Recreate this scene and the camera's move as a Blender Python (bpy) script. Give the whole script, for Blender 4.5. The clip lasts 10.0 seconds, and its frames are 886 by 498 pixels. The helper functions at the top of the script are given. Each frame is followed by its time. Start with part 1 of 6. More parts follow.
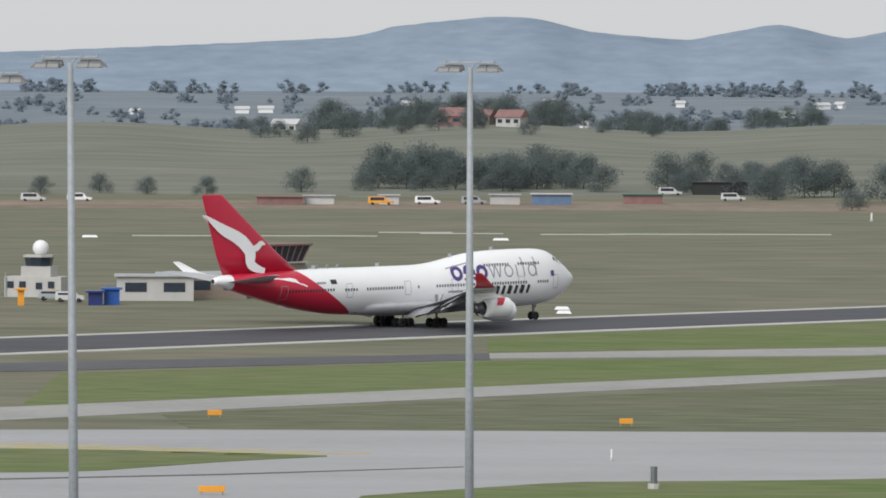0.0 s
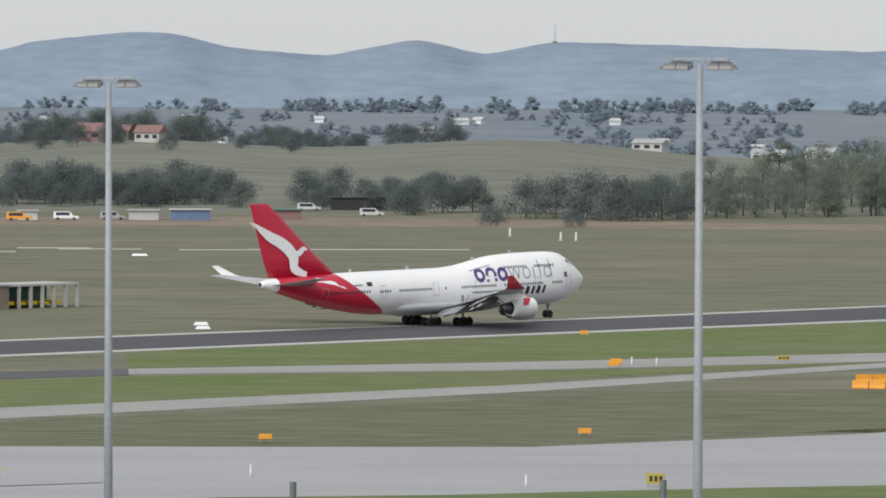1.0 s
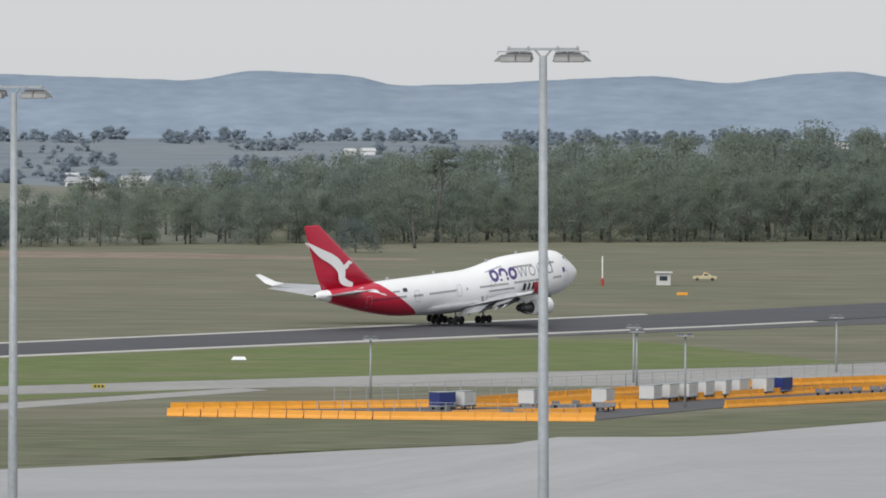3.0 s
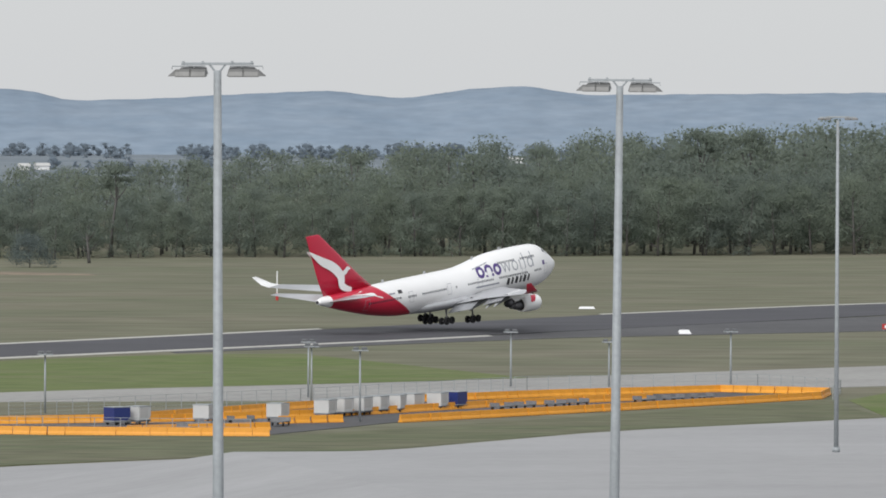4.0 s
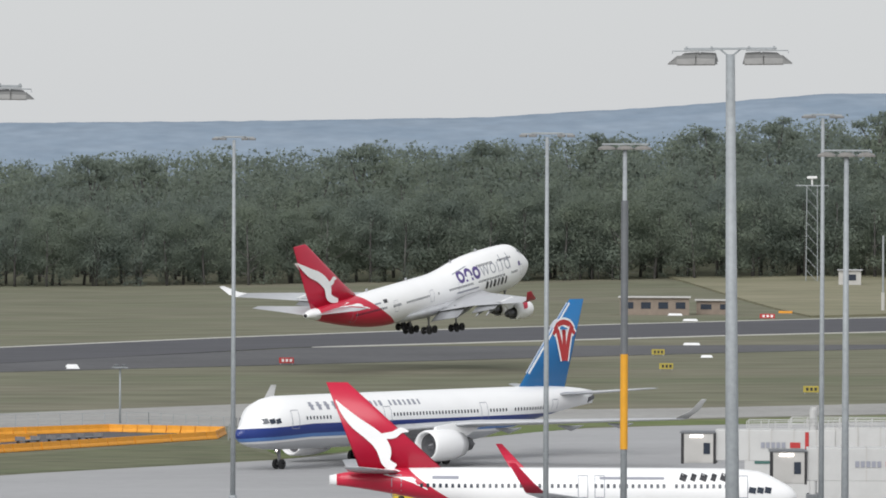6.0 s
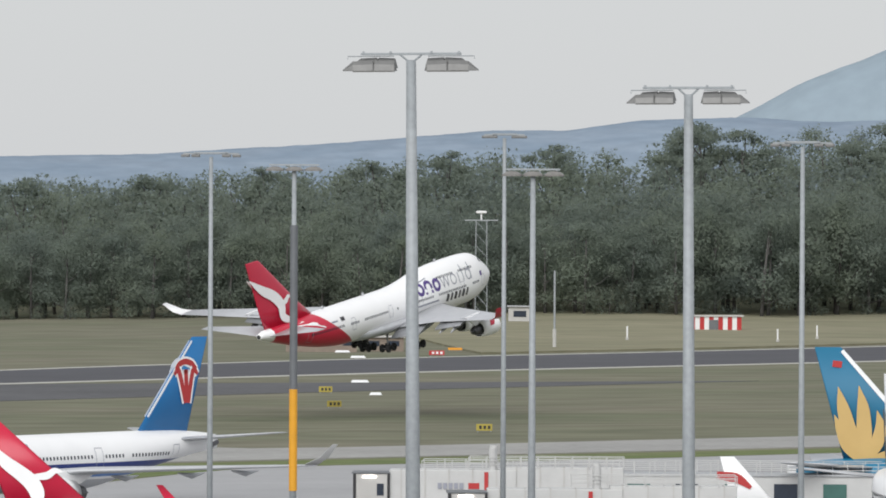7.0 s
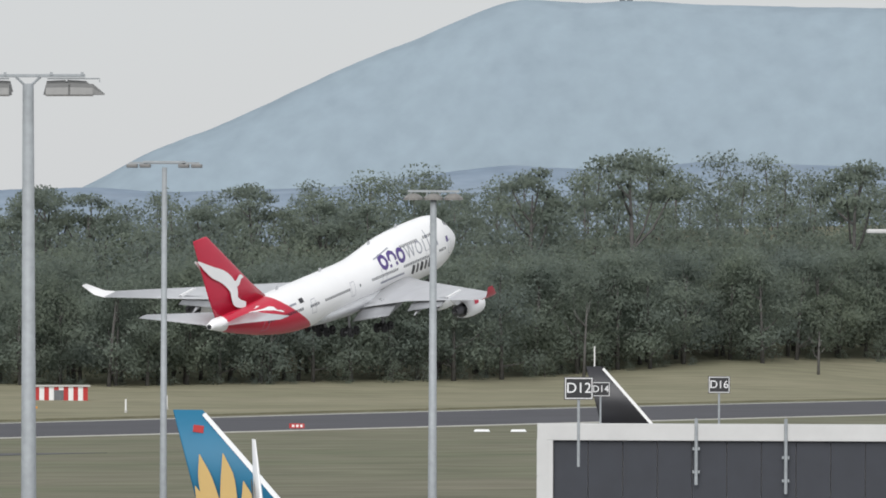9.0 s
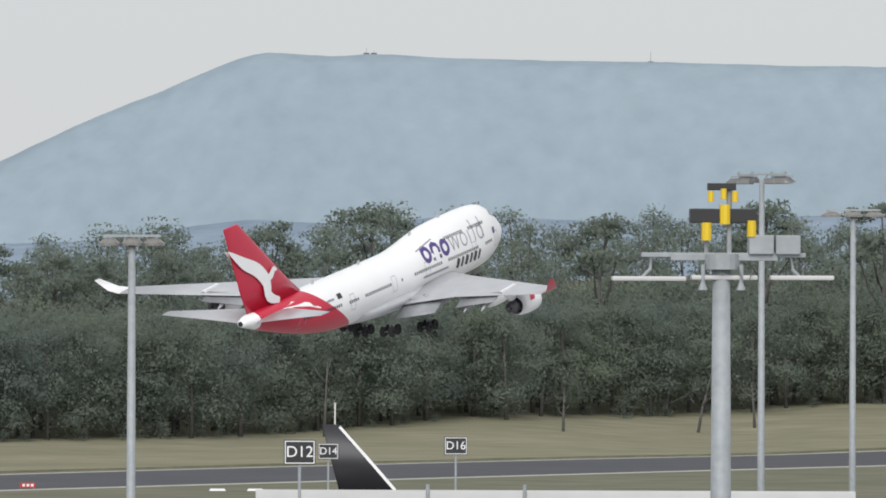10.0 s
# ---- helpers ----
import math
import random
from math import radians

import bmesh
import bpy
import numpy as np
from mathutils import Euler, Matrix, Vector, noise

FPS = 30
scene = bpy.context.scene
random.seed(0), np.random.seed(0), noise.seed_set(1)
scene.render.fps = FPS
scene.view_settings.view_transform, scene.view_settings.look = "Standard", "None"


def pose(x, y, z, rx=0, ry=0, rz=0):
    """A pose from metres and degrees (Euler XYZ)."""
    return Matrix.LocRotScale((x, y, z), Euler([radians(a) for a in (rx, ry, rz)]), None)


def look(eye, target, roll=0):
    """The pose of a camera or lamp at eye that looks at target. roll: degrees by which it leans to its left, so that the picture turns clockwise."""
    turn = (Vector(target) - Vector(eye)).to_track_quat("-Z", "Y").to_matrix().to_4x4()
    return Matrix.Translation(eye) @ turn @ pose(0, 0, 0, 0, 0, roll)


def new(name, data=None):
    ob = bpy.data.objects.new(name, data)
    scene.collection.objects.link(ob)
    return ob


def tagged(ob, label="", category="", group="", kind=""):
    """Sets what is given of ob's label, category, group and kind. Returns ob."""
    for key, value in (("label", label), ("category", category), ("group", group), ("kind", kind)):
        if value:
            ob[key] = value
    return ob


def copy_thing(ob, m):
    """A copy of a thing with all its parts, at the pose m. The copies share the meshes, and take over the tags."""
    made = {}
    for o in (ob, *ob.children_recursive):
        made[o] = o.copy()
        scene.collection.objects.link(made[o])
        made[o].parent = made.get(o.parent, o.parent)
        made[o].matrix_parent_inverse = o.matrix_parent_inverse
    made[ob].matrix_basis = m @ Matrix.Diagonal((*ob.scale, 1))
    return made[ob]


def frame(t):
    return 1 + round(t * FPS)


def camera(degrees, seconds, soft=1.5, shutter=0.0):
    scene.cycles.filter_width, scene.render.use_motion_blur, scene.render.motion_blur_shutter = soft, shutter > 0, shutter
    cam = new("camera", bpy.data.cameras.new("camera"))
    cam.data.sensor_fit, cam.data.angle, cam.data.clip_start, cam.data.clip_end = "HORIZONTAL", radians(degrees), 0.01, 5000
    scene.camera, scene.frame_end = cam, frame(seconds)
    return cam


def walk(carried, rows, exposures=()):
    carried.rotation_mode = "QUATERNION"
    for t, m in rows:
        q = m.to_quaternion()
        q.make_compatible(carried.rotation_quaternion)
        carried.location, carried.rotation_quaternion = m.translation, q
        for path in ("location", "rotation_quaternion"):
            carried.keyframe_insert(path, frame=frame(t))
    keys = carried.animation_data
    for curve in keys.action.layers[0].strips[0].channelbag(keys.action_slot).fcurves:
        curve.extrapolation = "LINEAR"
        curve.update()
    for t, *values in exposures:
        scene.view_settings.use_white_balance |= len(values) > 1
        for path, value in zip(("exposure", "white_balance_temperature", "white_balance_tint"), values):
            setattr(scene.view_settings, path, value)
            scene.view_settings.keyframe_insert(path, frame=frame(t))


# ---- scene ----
cam = camera(7.476, 10.0, soft=1.8)

# seconds, eye x, y, z, bearing (clockwise from +y), climb, roll
PATH = [
    (0, 0.0, 0.0, 38.3, -0.000, -1.628, 0.21),
    (0.5, 0.0, 0.0, 38.3, 1.462, -1.542, 0.21),
    (1, 0.0, 0.0, 38.3, 3.051, -1.487, 0.23),
    (1.5, 0.0, 0.0, 38.3, 4.525, -1.444, 0.22),
    (2, 0.0, 0.0, 38.3, 5.939, -1.377, 0.22),
    (2.5, 0.0, 0.0, 38.3, 7.398, -1.294, 0.24),
    (4, 0.0, 0.0, 38.3, 11.587, -1.088, 0.24),
    (4.5, 0.8, 5.3, 38.0, 12.909, -0.990, 0.22),
    (5, 3.9, 19.1, 37.9, 14.220, -0.916, 0.21),
    (5.5, 8.5, 36.4, 37.8, 15.388, -0.905, 0.22),
    (6, 13.9, 53.5, 37.4, 16.713, -0.816, 0.22),
    (7.5, 30.8, 105.0, 35.2, 20.913, -0.299, 0.25),
    (8, 37.3, 121.6, 34.5, 22.267, -0.159, 0.21),
    (8.5, 44.2, 138.2, 33.9, 23.797, -0.005, 0.23),
    (9, 51.6, 154.8, 33.3, 25.076, 0.190, 0.22),
    (9.5, 60.0, 170.8, 33.2, 26.230, 0.444, 0.19),
    (10, 68.9, 186.4, 33.2, 27.219, 0.667, 0.21),
]


def aim(x, y, z, bearing, climb, roll):
    b, c = radians(bearing), radians(climb)
    way = Vector((math.sin(b) * math.cos(c), math.cos(b) * math.cos(c), math.sin(c)))
    return look((x, y, z), Vector((x, y, z)) + way * 1000, roll)


walk(cam, [(r[0], aim(*r[1:])) for r in PATH])

# ---- world and light ----
world = bpy.data.worlds.new("overcast")
scene.world = world
world.use_nodes = True
wn, wl = world.node_tree.nodes, world.node_tree.links
bg = wn["Background"]
sky = wn.new("ShaderNodeTexSky")
sky.sky_type, sky.sun_disc = "NISHITA", False
sky.sun_elevation, sky.sun_rotation = radians(36), radians(-147)
grey = wn.new("ShaderNodeMix")
grey.data_type = "RGBA"
grey.inputs[0].default_value = 0.9
wl.new(sky.outputs[0], grey.inputs[6])
grey.inputs[7].default_value = (6.55, 6.7, 6.92, 1)
wl.new(grey.outputs[2], bg.inputs[0])
bg.inputs[1].default_value = 0.1
sun = new("sun", bpy.data.lights.new("sun", "SUN"))
sun.data.energy, sun.data.angle, sun.data.color = 2.5, radians(50), (1, 0.99, 0.975)
sun.matrix_world = look((-150, -230, 200), (0, 0, 0))
scene.view_settings.exposure = 0.0

# ---- materials ----
def mat(name, col, rough=0.7, metal=0.0, vary=0.25, scale=0.2, fine=0.0, fscale=4.0, bump=0.0, stretch=(1, 1, 1), col2=None, emit=0.0, spec=0.5, turn=0.0):
    """A painted or natural surface: two scales of noise between col and col2 (or a darker col), with a fine bump."""
    m = bpy.data.materials.new(name)
    m.use_nodes = True
    n, l = m.node_tree.nodes, m.node_tree.links
    b = n["Principled BSDF"]
    b.inputs["Roughness"].default_value, b.inputs["Metallic"].default_value = rough, metal
    b.inputs["Specular IOR Level"].default_value = spec
    col2 = col2 or tuple(c * (1 - vary) for c in col)
    tc = n.new("ShaderNodeTexCoord")
    mp = n.new("ShaderNodeMapping")
    mp.inputs["Scale"].default_value = stretch
    mp.inputs["Rotation"].default_value = (0, 0, radians(turn))
    l.new(tc.outputs["Object"], mp.inputs["Vector"])
    n1 = n.new("ShaderNodeTexNoise")
    n1.inputs["Scale"].default_value, n1.inputs["Detail"].default_value, n1.inputs["Roughness"].default_value = scale, 6, 0.6
    l.new(mp.outputs[0], n1.inputs["Vector"])
    rmp = n.new("ShaderNodeMapRange")
    rmp.inputs[1].default_value, rmp.inputs[2].default_value = 0.32, 0.68
    l.new(n1.outputs[0], rmp.inputs[0])
    mx = n.new("ShaderNodeMix")
    mx.data_type = "RGBA"
    mx.inputs[6].default_value, mx.inputs[7].default_value = (*col, 1), (*col2, 1)
    l.new(rmp.outputs[0], mx.inputs[0])
    out = mx.outputs[2]
    n2 = n.new("ShaderNodeTexNoise")
    n2.inputs["Scale"].default_value, n2.inputs["Detail"].default_value = fscale, 5
    l.new(mp.outputs[0], n2.inputs["Vector"])
    if fine:
        r2 = n.new("ShaderNodeMapRange")
        r2.inputs[1].default_value, r2.inputs[2].default_value = 0.3, 0.7
        r2.inputs[3].default_value, r2.inputs[4].default_value = 1 - fine, 1 + fine
        l.new(n2.outputs[0], r2.inputs[0])
        m2 = n.new("ShaderNodeMix")
        m2.data_type, m2.blend_type = "RGBA", "MULTIPLY"
        m2.inputs[0].default_value = 1
        l.new(out, m2.inputs[6])
        l.new(r2.outputs[0], m2.inputs[7])
        out = m2.outputs[2]
    l.new(out, b.inputs["Base Color"])
    if bump:
        bp = n.new("ShaderNodeBump")
        bp.inputs["Strength"].default_value = bump
        l.new(n2.outputs[0], bp.inputs["Height"])
        l.new(bp.outputs[0], b.inputs["Normal"])
    if emit:
        b.inputs["Emission Color"].default_value = (*col, 1)
        b.inputs["Emission Strength"].default_value = emit
    return m


def leaf_light(m, share=0.65):
    """Leaves let part of the light through."""
    n, l = m.node_tree.nodes, m.node_tree.links
    b, out = n["Principled BSDF"], n["Material Output"]
    tr = n.new("ShaderNodeBsdfTranslucent")
    l.new(b.inputs["Base Color"].links[0].from_socket, tr.inputs[0])
    mix = n.new("ShaderNodeMixShader")
    mix.inputs[0].default_value = share
    l.new(b.outputs[0], mix.inputs[1])
    l.new(tr.outputs[0], mix.inputs[2])
    l.new(mix.outputs[0], out.inputs[0])


M_FIELD = mat("dry grass", (0.19, 0.178, 0.134), 0.95, 0, 0, 0.008, 0.2, 0.05, stretch=(1, 2.6, 1), col2=(0.142, 0.152, 0.10), spec=0.1, turn=40)
# Hill pasture beyond the field, greyed a little for air haze.
M_COUNTRY = mat("haze-greyed farmland", (0.205, 0.208, 0.172), 0.95, 0, 0, 0.006, 0.15, 0.02, stretch=(1, 3, 1), col2=(0.17, 0.182, 0.15), spec=0.05)
# Far plain: its blue-grey is air haze painted into the ground.
M_FAR = mat("haze-blue far country", (0.225, 0.25, 0.265), 0.95, 0, 0, 0.006, 0.15, 0.03, stretch=(1, 3, 1), col2=(0.165, 0.20, 0.235), spec=0.05)
M_GREEN = mat("mown grass", (0.115, 0.165, 0.05), 0.95, 0, 0, 0.02, 0.2, 0.16, stretch=(1, 3.5, 1), col2=(0.165, 0.175, 0.095), spec=0.1, turn=45)
M_DULL = mat("worn grass", (0.155, 0.152, 0.105), 0.95, 0, 0, 0.02, 0.3, 0.12, stretch=(1, 4, 1), col2=(0.12, 0.138, 0.08), spec=0.1, turn=48)
M_ASPH = mat("runway asphalt", (0.082, 0.082, 0.092), 0.8, 0, 0.25, 0.03, 0.12, 0.4, stretch=(1, 4, 1), spec=0.3, turn=40)
M_TWY = mat("taxiway asphalt", (0.105, 0.105, 0.11), 0.85, 0, 0.25, 0.03, 0.12, 0.4, spec=0.3)
M_CONC = mat("concrete taxiway", (0.34, 0.335, 0.32), 0.85, 0, 0.18, 0.04, 0.1, 0.6, spec=0.3)
M_APRON = mat("apron concrete", (0.365, 0.365, 0.37), 0.8, 0, 0.14, 0.02, 0.06, 0.5, spec=0.35, stretch=(1, 3, 1), turn=70)
M_LINE = mat("worn white line", (0.52, 0.51, 0.47), 0.8, 0, 0.2, 0.2)
M_YLINE = mat("yellow line", (0.5, 0.42, 0.16), 0.8, 0, 0.2, 0.2)
M_SEAM = mat("tar seam", (0.10, 0.095, 0.09), 0.8, 0, 0.2, 0.2)
M_DRYG = mat("straw grass", (0.262, 0.245, 0.172), 0.95, 0, 0, 0.01, 0.16, 0.06, stretch=(1, 3, 1), col2=(0.20, 0.195, 0.13), spec=0.1, turn=50)
M_DIRT = mat("pale dirt", (0.27, 0.22, 0.17), 0.95, 0, 0.3, 0.03, 0.2, 0.2, spec=0.1)
M_GALV = mat("galvanised steel", (0.345, 0.37, 0.385), 0.6, 0.12, 0.16, 0.5, 0.08, 3)
M_GALVD = mat("dark steel", (0.17, 0.18, 0.19), 0.55, 0.3, 0.2, 0.8)
M_LAMP = mat("floodlight housing", (0.20, 0.20, 0.195), 0.5, 0.3, 0.2, 1.5)
M_LENS = mat("floodlight glass", (0.26, 0.25, 0.235), 0.25, 0.2, 0.25, 4)
M_BARK = mat("gum bark", (0.135, 0.13, 0.125), 0.9, 0, 0.4, 0.8, spec=0.2)
# Albedo raised above real foliage to stand in for haze over the wood.
M_LEAF = mat("haze-lifted gum leaves", (0.295, 0.342, 0.262), 0.95, 0, 0, 0.03, 0.12, 0.16, col2=(0.245, 0.292, 0.268), spec=0.1)
# Bluer copy of the leaves, with air haze mixed into the colour.
M_LEAF2 = mat("haze-tinted leaves", (0.225, 0.268, 0.255), 0.95, 0, 0, 0.05, 0.12, 0.3, col2=(0.185, 0.225, 0.23), spec=0.1)
# Palest, bluest leaf copy: the haze before the far woods is painted in.
M_LEAF3 = mat("haze-paled far leaves", (0.33, 0.39, 0.45), 0.9, 0, 0, 0.05, 0.1, 0.2, col2=(0.29, 0.35, 0.41), spec=0.1)
for mm in (M_LEAF, M_LEAF2, M_LEAF3):
    leaf_light(mm)
# Blue-grey of many kilometres of air, put into the range's base colour.
M_HILL = mat("haze-blue wooded range", (0.248, 0.30, 0.362), 1.0, 0, 0, 0.02, 0.08, 0.06, stretch=(1, 1, 5), col2=(0.205, 0.26, 0.325), spec=0.0)
# The mountain's pale blue is air haze painted into the forest colour.
M_MOUNT = mat("haze-blue mountain forest", (0.28, 0.342, 0.388), 1.0, 0, 0, 0.02, 0.06, 0.06, col2=(0.266, 0.325, 0.372), spec=0.0)

M_WHITE = mat("white aircraft paint", (0.89, 0.89, 0.89), 0.28, 0, 0.04, 0.3)
M_WINGM = mat("grey wing paint", (0.50, 0.51, 0.53), 0.35, 0.1, 0.12, 0.5)
M_FLAP = mat("bare flap metal", (0.36, 0.37, 0.39), 0.45, 0.3, 0.2, 0.8)
M_RED = mat("red tail paint", (0.55, 0.014, 0.05), 0.3, 0, 0.08, 0.3)
M_TYRE = mat("tyre rubber", (0.022, 0.022, 0.024), 0.85, 0, 0.3, 3)
M_STRUT = mat("gear strut", (0.25, 0.25, 0.26), 0.45, 0.3, 0.3, 2)
M_GLASSD = mat("dark window", (0.035, 0.045, 0.065), 0.15, 0, 0.2, 1)
M_DKMET = mat("engine metal", (0.14, 0.14, 0.15), 0.4, 0.7, 0.3, 2)
M_PURPLE = mat("purple lettering", (0.085, 0.05, 0.22), 0.4, 0, 0.05, 1)
M_GREYL = mat("grey lettering", (0.30, 0.31, 0.36), 0.4, 0, 0.05, 1)
M_BLACK = mat("black lettering", (0.03, 0.03, 0.035), 0.4, 0, 0.05, 1)


# ---- helpers for meshes ----
def obj(name, bm, material, parent=None, label="", smooth=False):
    me = bpy.data.meshes.new(name)
    bmesh.ops.recalc_face_normals(bm, faces=bm.faces)
    bm.to_mesh(me)
    bm.free()
    for mm in material if isinstance(material, (list, tuple)) else (material,):
        me.materials.append(mm)
    if smooth:
        me.shade_smooth()
    ob = new(name, me)
    if parent is not None:
        ob.parent = parent
    if label:
        ob["label"] = label
    return ob


def part(name, bm, material, parent, label="", smooth=False):
    return obj(name, bm, material, parent, label, smooth)


def box(bm, x0, x1, y0, y1, z0, z1, bev=0.0, m=None, mi=0):
    vs = [bm.verts.new(p) for p in ((x0, y0, z0), (x1, y0, z0), (x1, y1, z0), (x0, y1, z0), (x0, y0, z1), (x1, y0, z1), (x1, y1, z1), (x0, y1, z1))]
    if m is not None:
        for v in vs:
            v.co = m @ v.co
    fs = [bm.faces.new([vs[i] for i in q]) for q in ((3, 2, 1, 0), (4, 5, 6, 7), (0, 1, 5, 4), (1, 2, 6, 5), (2, 3, 7, 6), (3, 0, 4, 7))]
    for f in fs:
        f.material_index = mi
    if bev:
        bmesh.ops.bevel(bm, geom=list({e for f in fs for e in f.edges}), offset=bev, segments=2, affect="EDGES", profile=0.6)
    return vs


def tube(bm, pts, radii, n=12, cap=True, mi=0):
    """A swept round bar through pts."""
    rings = []
    for i, p in enumerate(pts):
        p = Vector(p)
        a = Vector(pts[max(i - 1, 0)])
        c = Vector(pts[min(i + 1, len(pts) - 1)])
        d = (c - a).normalized()
        u = d.orthogonal().normalized() if abs(d.z) < 0.95 else Vector((1, 0, 0))
        u = (u - d * u.dot(d)).normalized()
        v = d.cross(u)
        r = radii[i] if isinstance(radii, (list, tuple)) else radii
        rings.append([bm.verts.new(p + (u * math.cos(2 * math.pi * k / n) + v * math.sin(2 * math.pi * k / n)) * r) for k in range(n)])
    for a, b in zip(rings, rings[1:]):
        for k in range(n):
            bm.faces.new((a[k], a[(k + 1) % n], b[(k + 1) % n], b[k])).material_index = mi
    if cap:
        bm.faces.new(rings[0][::-1]).material_index = mi
        bm.faces.new(rings[-1]).material_index = mi
    return rings


def loft(bm, rings, cap=True, closed=True, mi=0):
    vr = [[bm.verts.new(p) for p in r] for r in rings]
    for a, b in zip(vr, vr[1:]):
        n = len(a)
        for k in range(n if closed else n - 1):
            try:
                bm.faces.new((a[k], a[(k + 1) % n], b[(k + 1) % n], b[k])).material_index = mi
            except ValueError:
                pass
    if cap:
        bm.faces.new(vr[0][::-1]).material_index = mi
        bm.faces.new(vr[-1]).material_index = mi
    return vr


def raw(name, verts, faces, material):
    me = bpy.data.meshes.new(name)
    me.from_pydata(verts, [], faces)
    me.materials.append(material)
    me.update()
    return new(name, me)


def smooth(a, b, x):
    t = min(max((x - a) / (b - a), 0.0), 1.0)
    return t * t * (3 - 2 * t)


# ---- the lie of the land ----
def bearing(x, y):
    return math.degrees(math.atan2(x, y))


FAR_EDGE = ([-420, -60, 68, 229, 323, 426, 512, 600, 700, 830, 960, 1400], [550, 915, 1042, 1220, 1335, 1424, 1485, 1530, 1595, 1670, 1735, 1950])
NEAR_EDGE = ([-420, -56, 64, 227, 363, 476, 580, 700, 870, 1400], [505, 866, 990, 1152, 1302, 1372, 1425, 1490, 1580, 1850])


def gz(x, y):
    """Height of the ground."""
    r, az = math.hypot(x, y), bearing(x, y)
    z = 0.0
    if abs(az) < 40 and y > 0:
        z += 12.5 * smooth(1780, 2400, r) * (1 - smooth(2480, 2900, r)) * (1 - smooth(3.8, 8.4, az))
        z += 1.5 * math.sin(az * 1.9 + 1) * smooth(1900, 2300, r) * (1 - smooth(2480, 2900, r))
        z += (8 + 22 * smooth(14, 24, az)) * smooth(wood_edge(az) + 20, wood_edge(az) + 330, r) * smooth(5, 11, az) * (1 - smooth(2700, 3300, r))
        past = (y - float(np.interp(x, *FAR_EDGE))) * 0.75
        z += float(np.interp(az, [14, 17, 21, 24.5, 27, 28.5, 30.5, 36], [0, 1.5, 7, 12, 18, 23, 28, 30])) * smooth(30, 330, past) * (1 - smooth(2700, 3300, r))
    z += 16 * smooth(2600, 3900, r)
    z += 4.5 * smooth(91, 124, x) * (1 - smooth(690, 745, r))
    return z


def build_ground():
    azs = [-180 + 10 * i for i in range(16)] + [-19 + i for i in range(9)] + [-10 + 0.4 * i for i in range(106)] + [33 + i for i in range(8)] + [45 + 10 * i for i in range(14)]
    rs = [60 + 50 * i for i in range(11)] + [620 + 22 * i for i in range(70)] + [2180 + 60 * i for i in range(26)] + [3760 + 110 * i for i in range(11)]
    vs, fs = [(0, 0, 0)], []
    for a in azs:
        for r in rs:
            x, y = r * math.sin(radians(a)), r * math.cos(radians(a))
            vs.append((x, y, gz(x, y) - 1.2 * smooth(78, 90, x) * (1 - smooth(705, 760, r)) - 2.5 * smooth(60, 85, x) * (1 - smooth(500, 600, r))))
    k, n = len(rs), len(azs)
    for i in range(n):
        j = (i + 1) % n
        fs.append((0, 1 + j * k, 1 + i * k))
        for q in range(k - 1):
            fs.append((1 + i * k + q, 1 + j * k + q, 1 + j * k + q + 1, 1 + i * k + q + 1))
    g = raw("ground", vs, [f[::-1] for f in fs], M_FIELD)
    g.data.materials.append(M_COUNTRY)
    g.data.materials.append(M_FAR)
    # Past 1830 m and 2540 m the ground takes the haze-tinted colours.
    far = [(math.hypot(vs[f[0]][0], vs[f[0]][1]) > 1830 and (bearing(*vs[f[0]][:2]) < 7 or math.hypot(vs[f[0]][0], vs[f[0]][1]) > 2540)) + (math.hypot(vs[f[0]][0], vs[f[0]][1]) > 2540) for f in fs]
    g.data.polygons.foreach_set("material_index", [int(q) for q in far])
    g.data.shade_smooth()
    tagged(g, "wide flat airfield of dry mown grass", "ground", kind="structure")


def sheet(name, left, right, material, lift=0.05, n=40, m=6, label="", category="", kind="structure"):
    """A paved or grassed strip between two polylines, laid on the ground."""
    def res(pl):
        d = [0]
        for a, b in zip(pl, pl[1:]):
            d.append(d[-1] + math.dist(a, b))
        out = []
        for i in range(n + 1):
            q = d[-1] * i / n
            j = max(k for k in range(len(d)) if d[k] <= q + 1e-9)
            j = min(j, len(pl) - 2)
            f = (q - d[j]) / max(d[j + 1] - d[j], 1e-9)
            out.append((pl[j][0] + (pl[j + 1][0] - pl[j][0]) * f, pl[j][1] + (pl[j + 1][1] - pl[j][1]) * f))
        return out
    a, b = res(left), res(right)
    vs, fs = [], []
    for p, q in zip(a, b):
        for k in range(m + 1):
            x, y = p[0] + (q[0] - p[0]) * k / m, p[1] + (q[1] - p[1]) * k / m
            vs.append((x, y, gz(x, y) + lift))
    for i in range(n):
        for k in range(m):
            c = i * (m + 1) + k
            fs.append((c, c + m + 1, c + m + 2, c + 1))
    # the slab's edge goes down into the ground
    lo = len(vs)
    rim = [i * (m + 1) for i in range(n + 1)] + [n * (m + 1) + k for k in range(1, m + 1)] + [i * (m + 1) + m for i in range(n - 1, -1, -1)] + [k for k in range(m - 1, 0, -1)]
    for i in rim:
        x, y, z = vs[i]
        vs.append((x, y, z - 0.6))
    for k in range(len(rim)):
        fs.append((rim[k], rim[(k + 1) % len(rim)], lo + (k + 1) % len(rim), lo + k))
    ob = raw(name, vs, fs, material)
    tagged(ob, label, category, kind=kind)
    return ob


def edge(xs, tab, off=0.0):
    return [(x, float(np.interp(x, *tab)) + off) for x in xs]


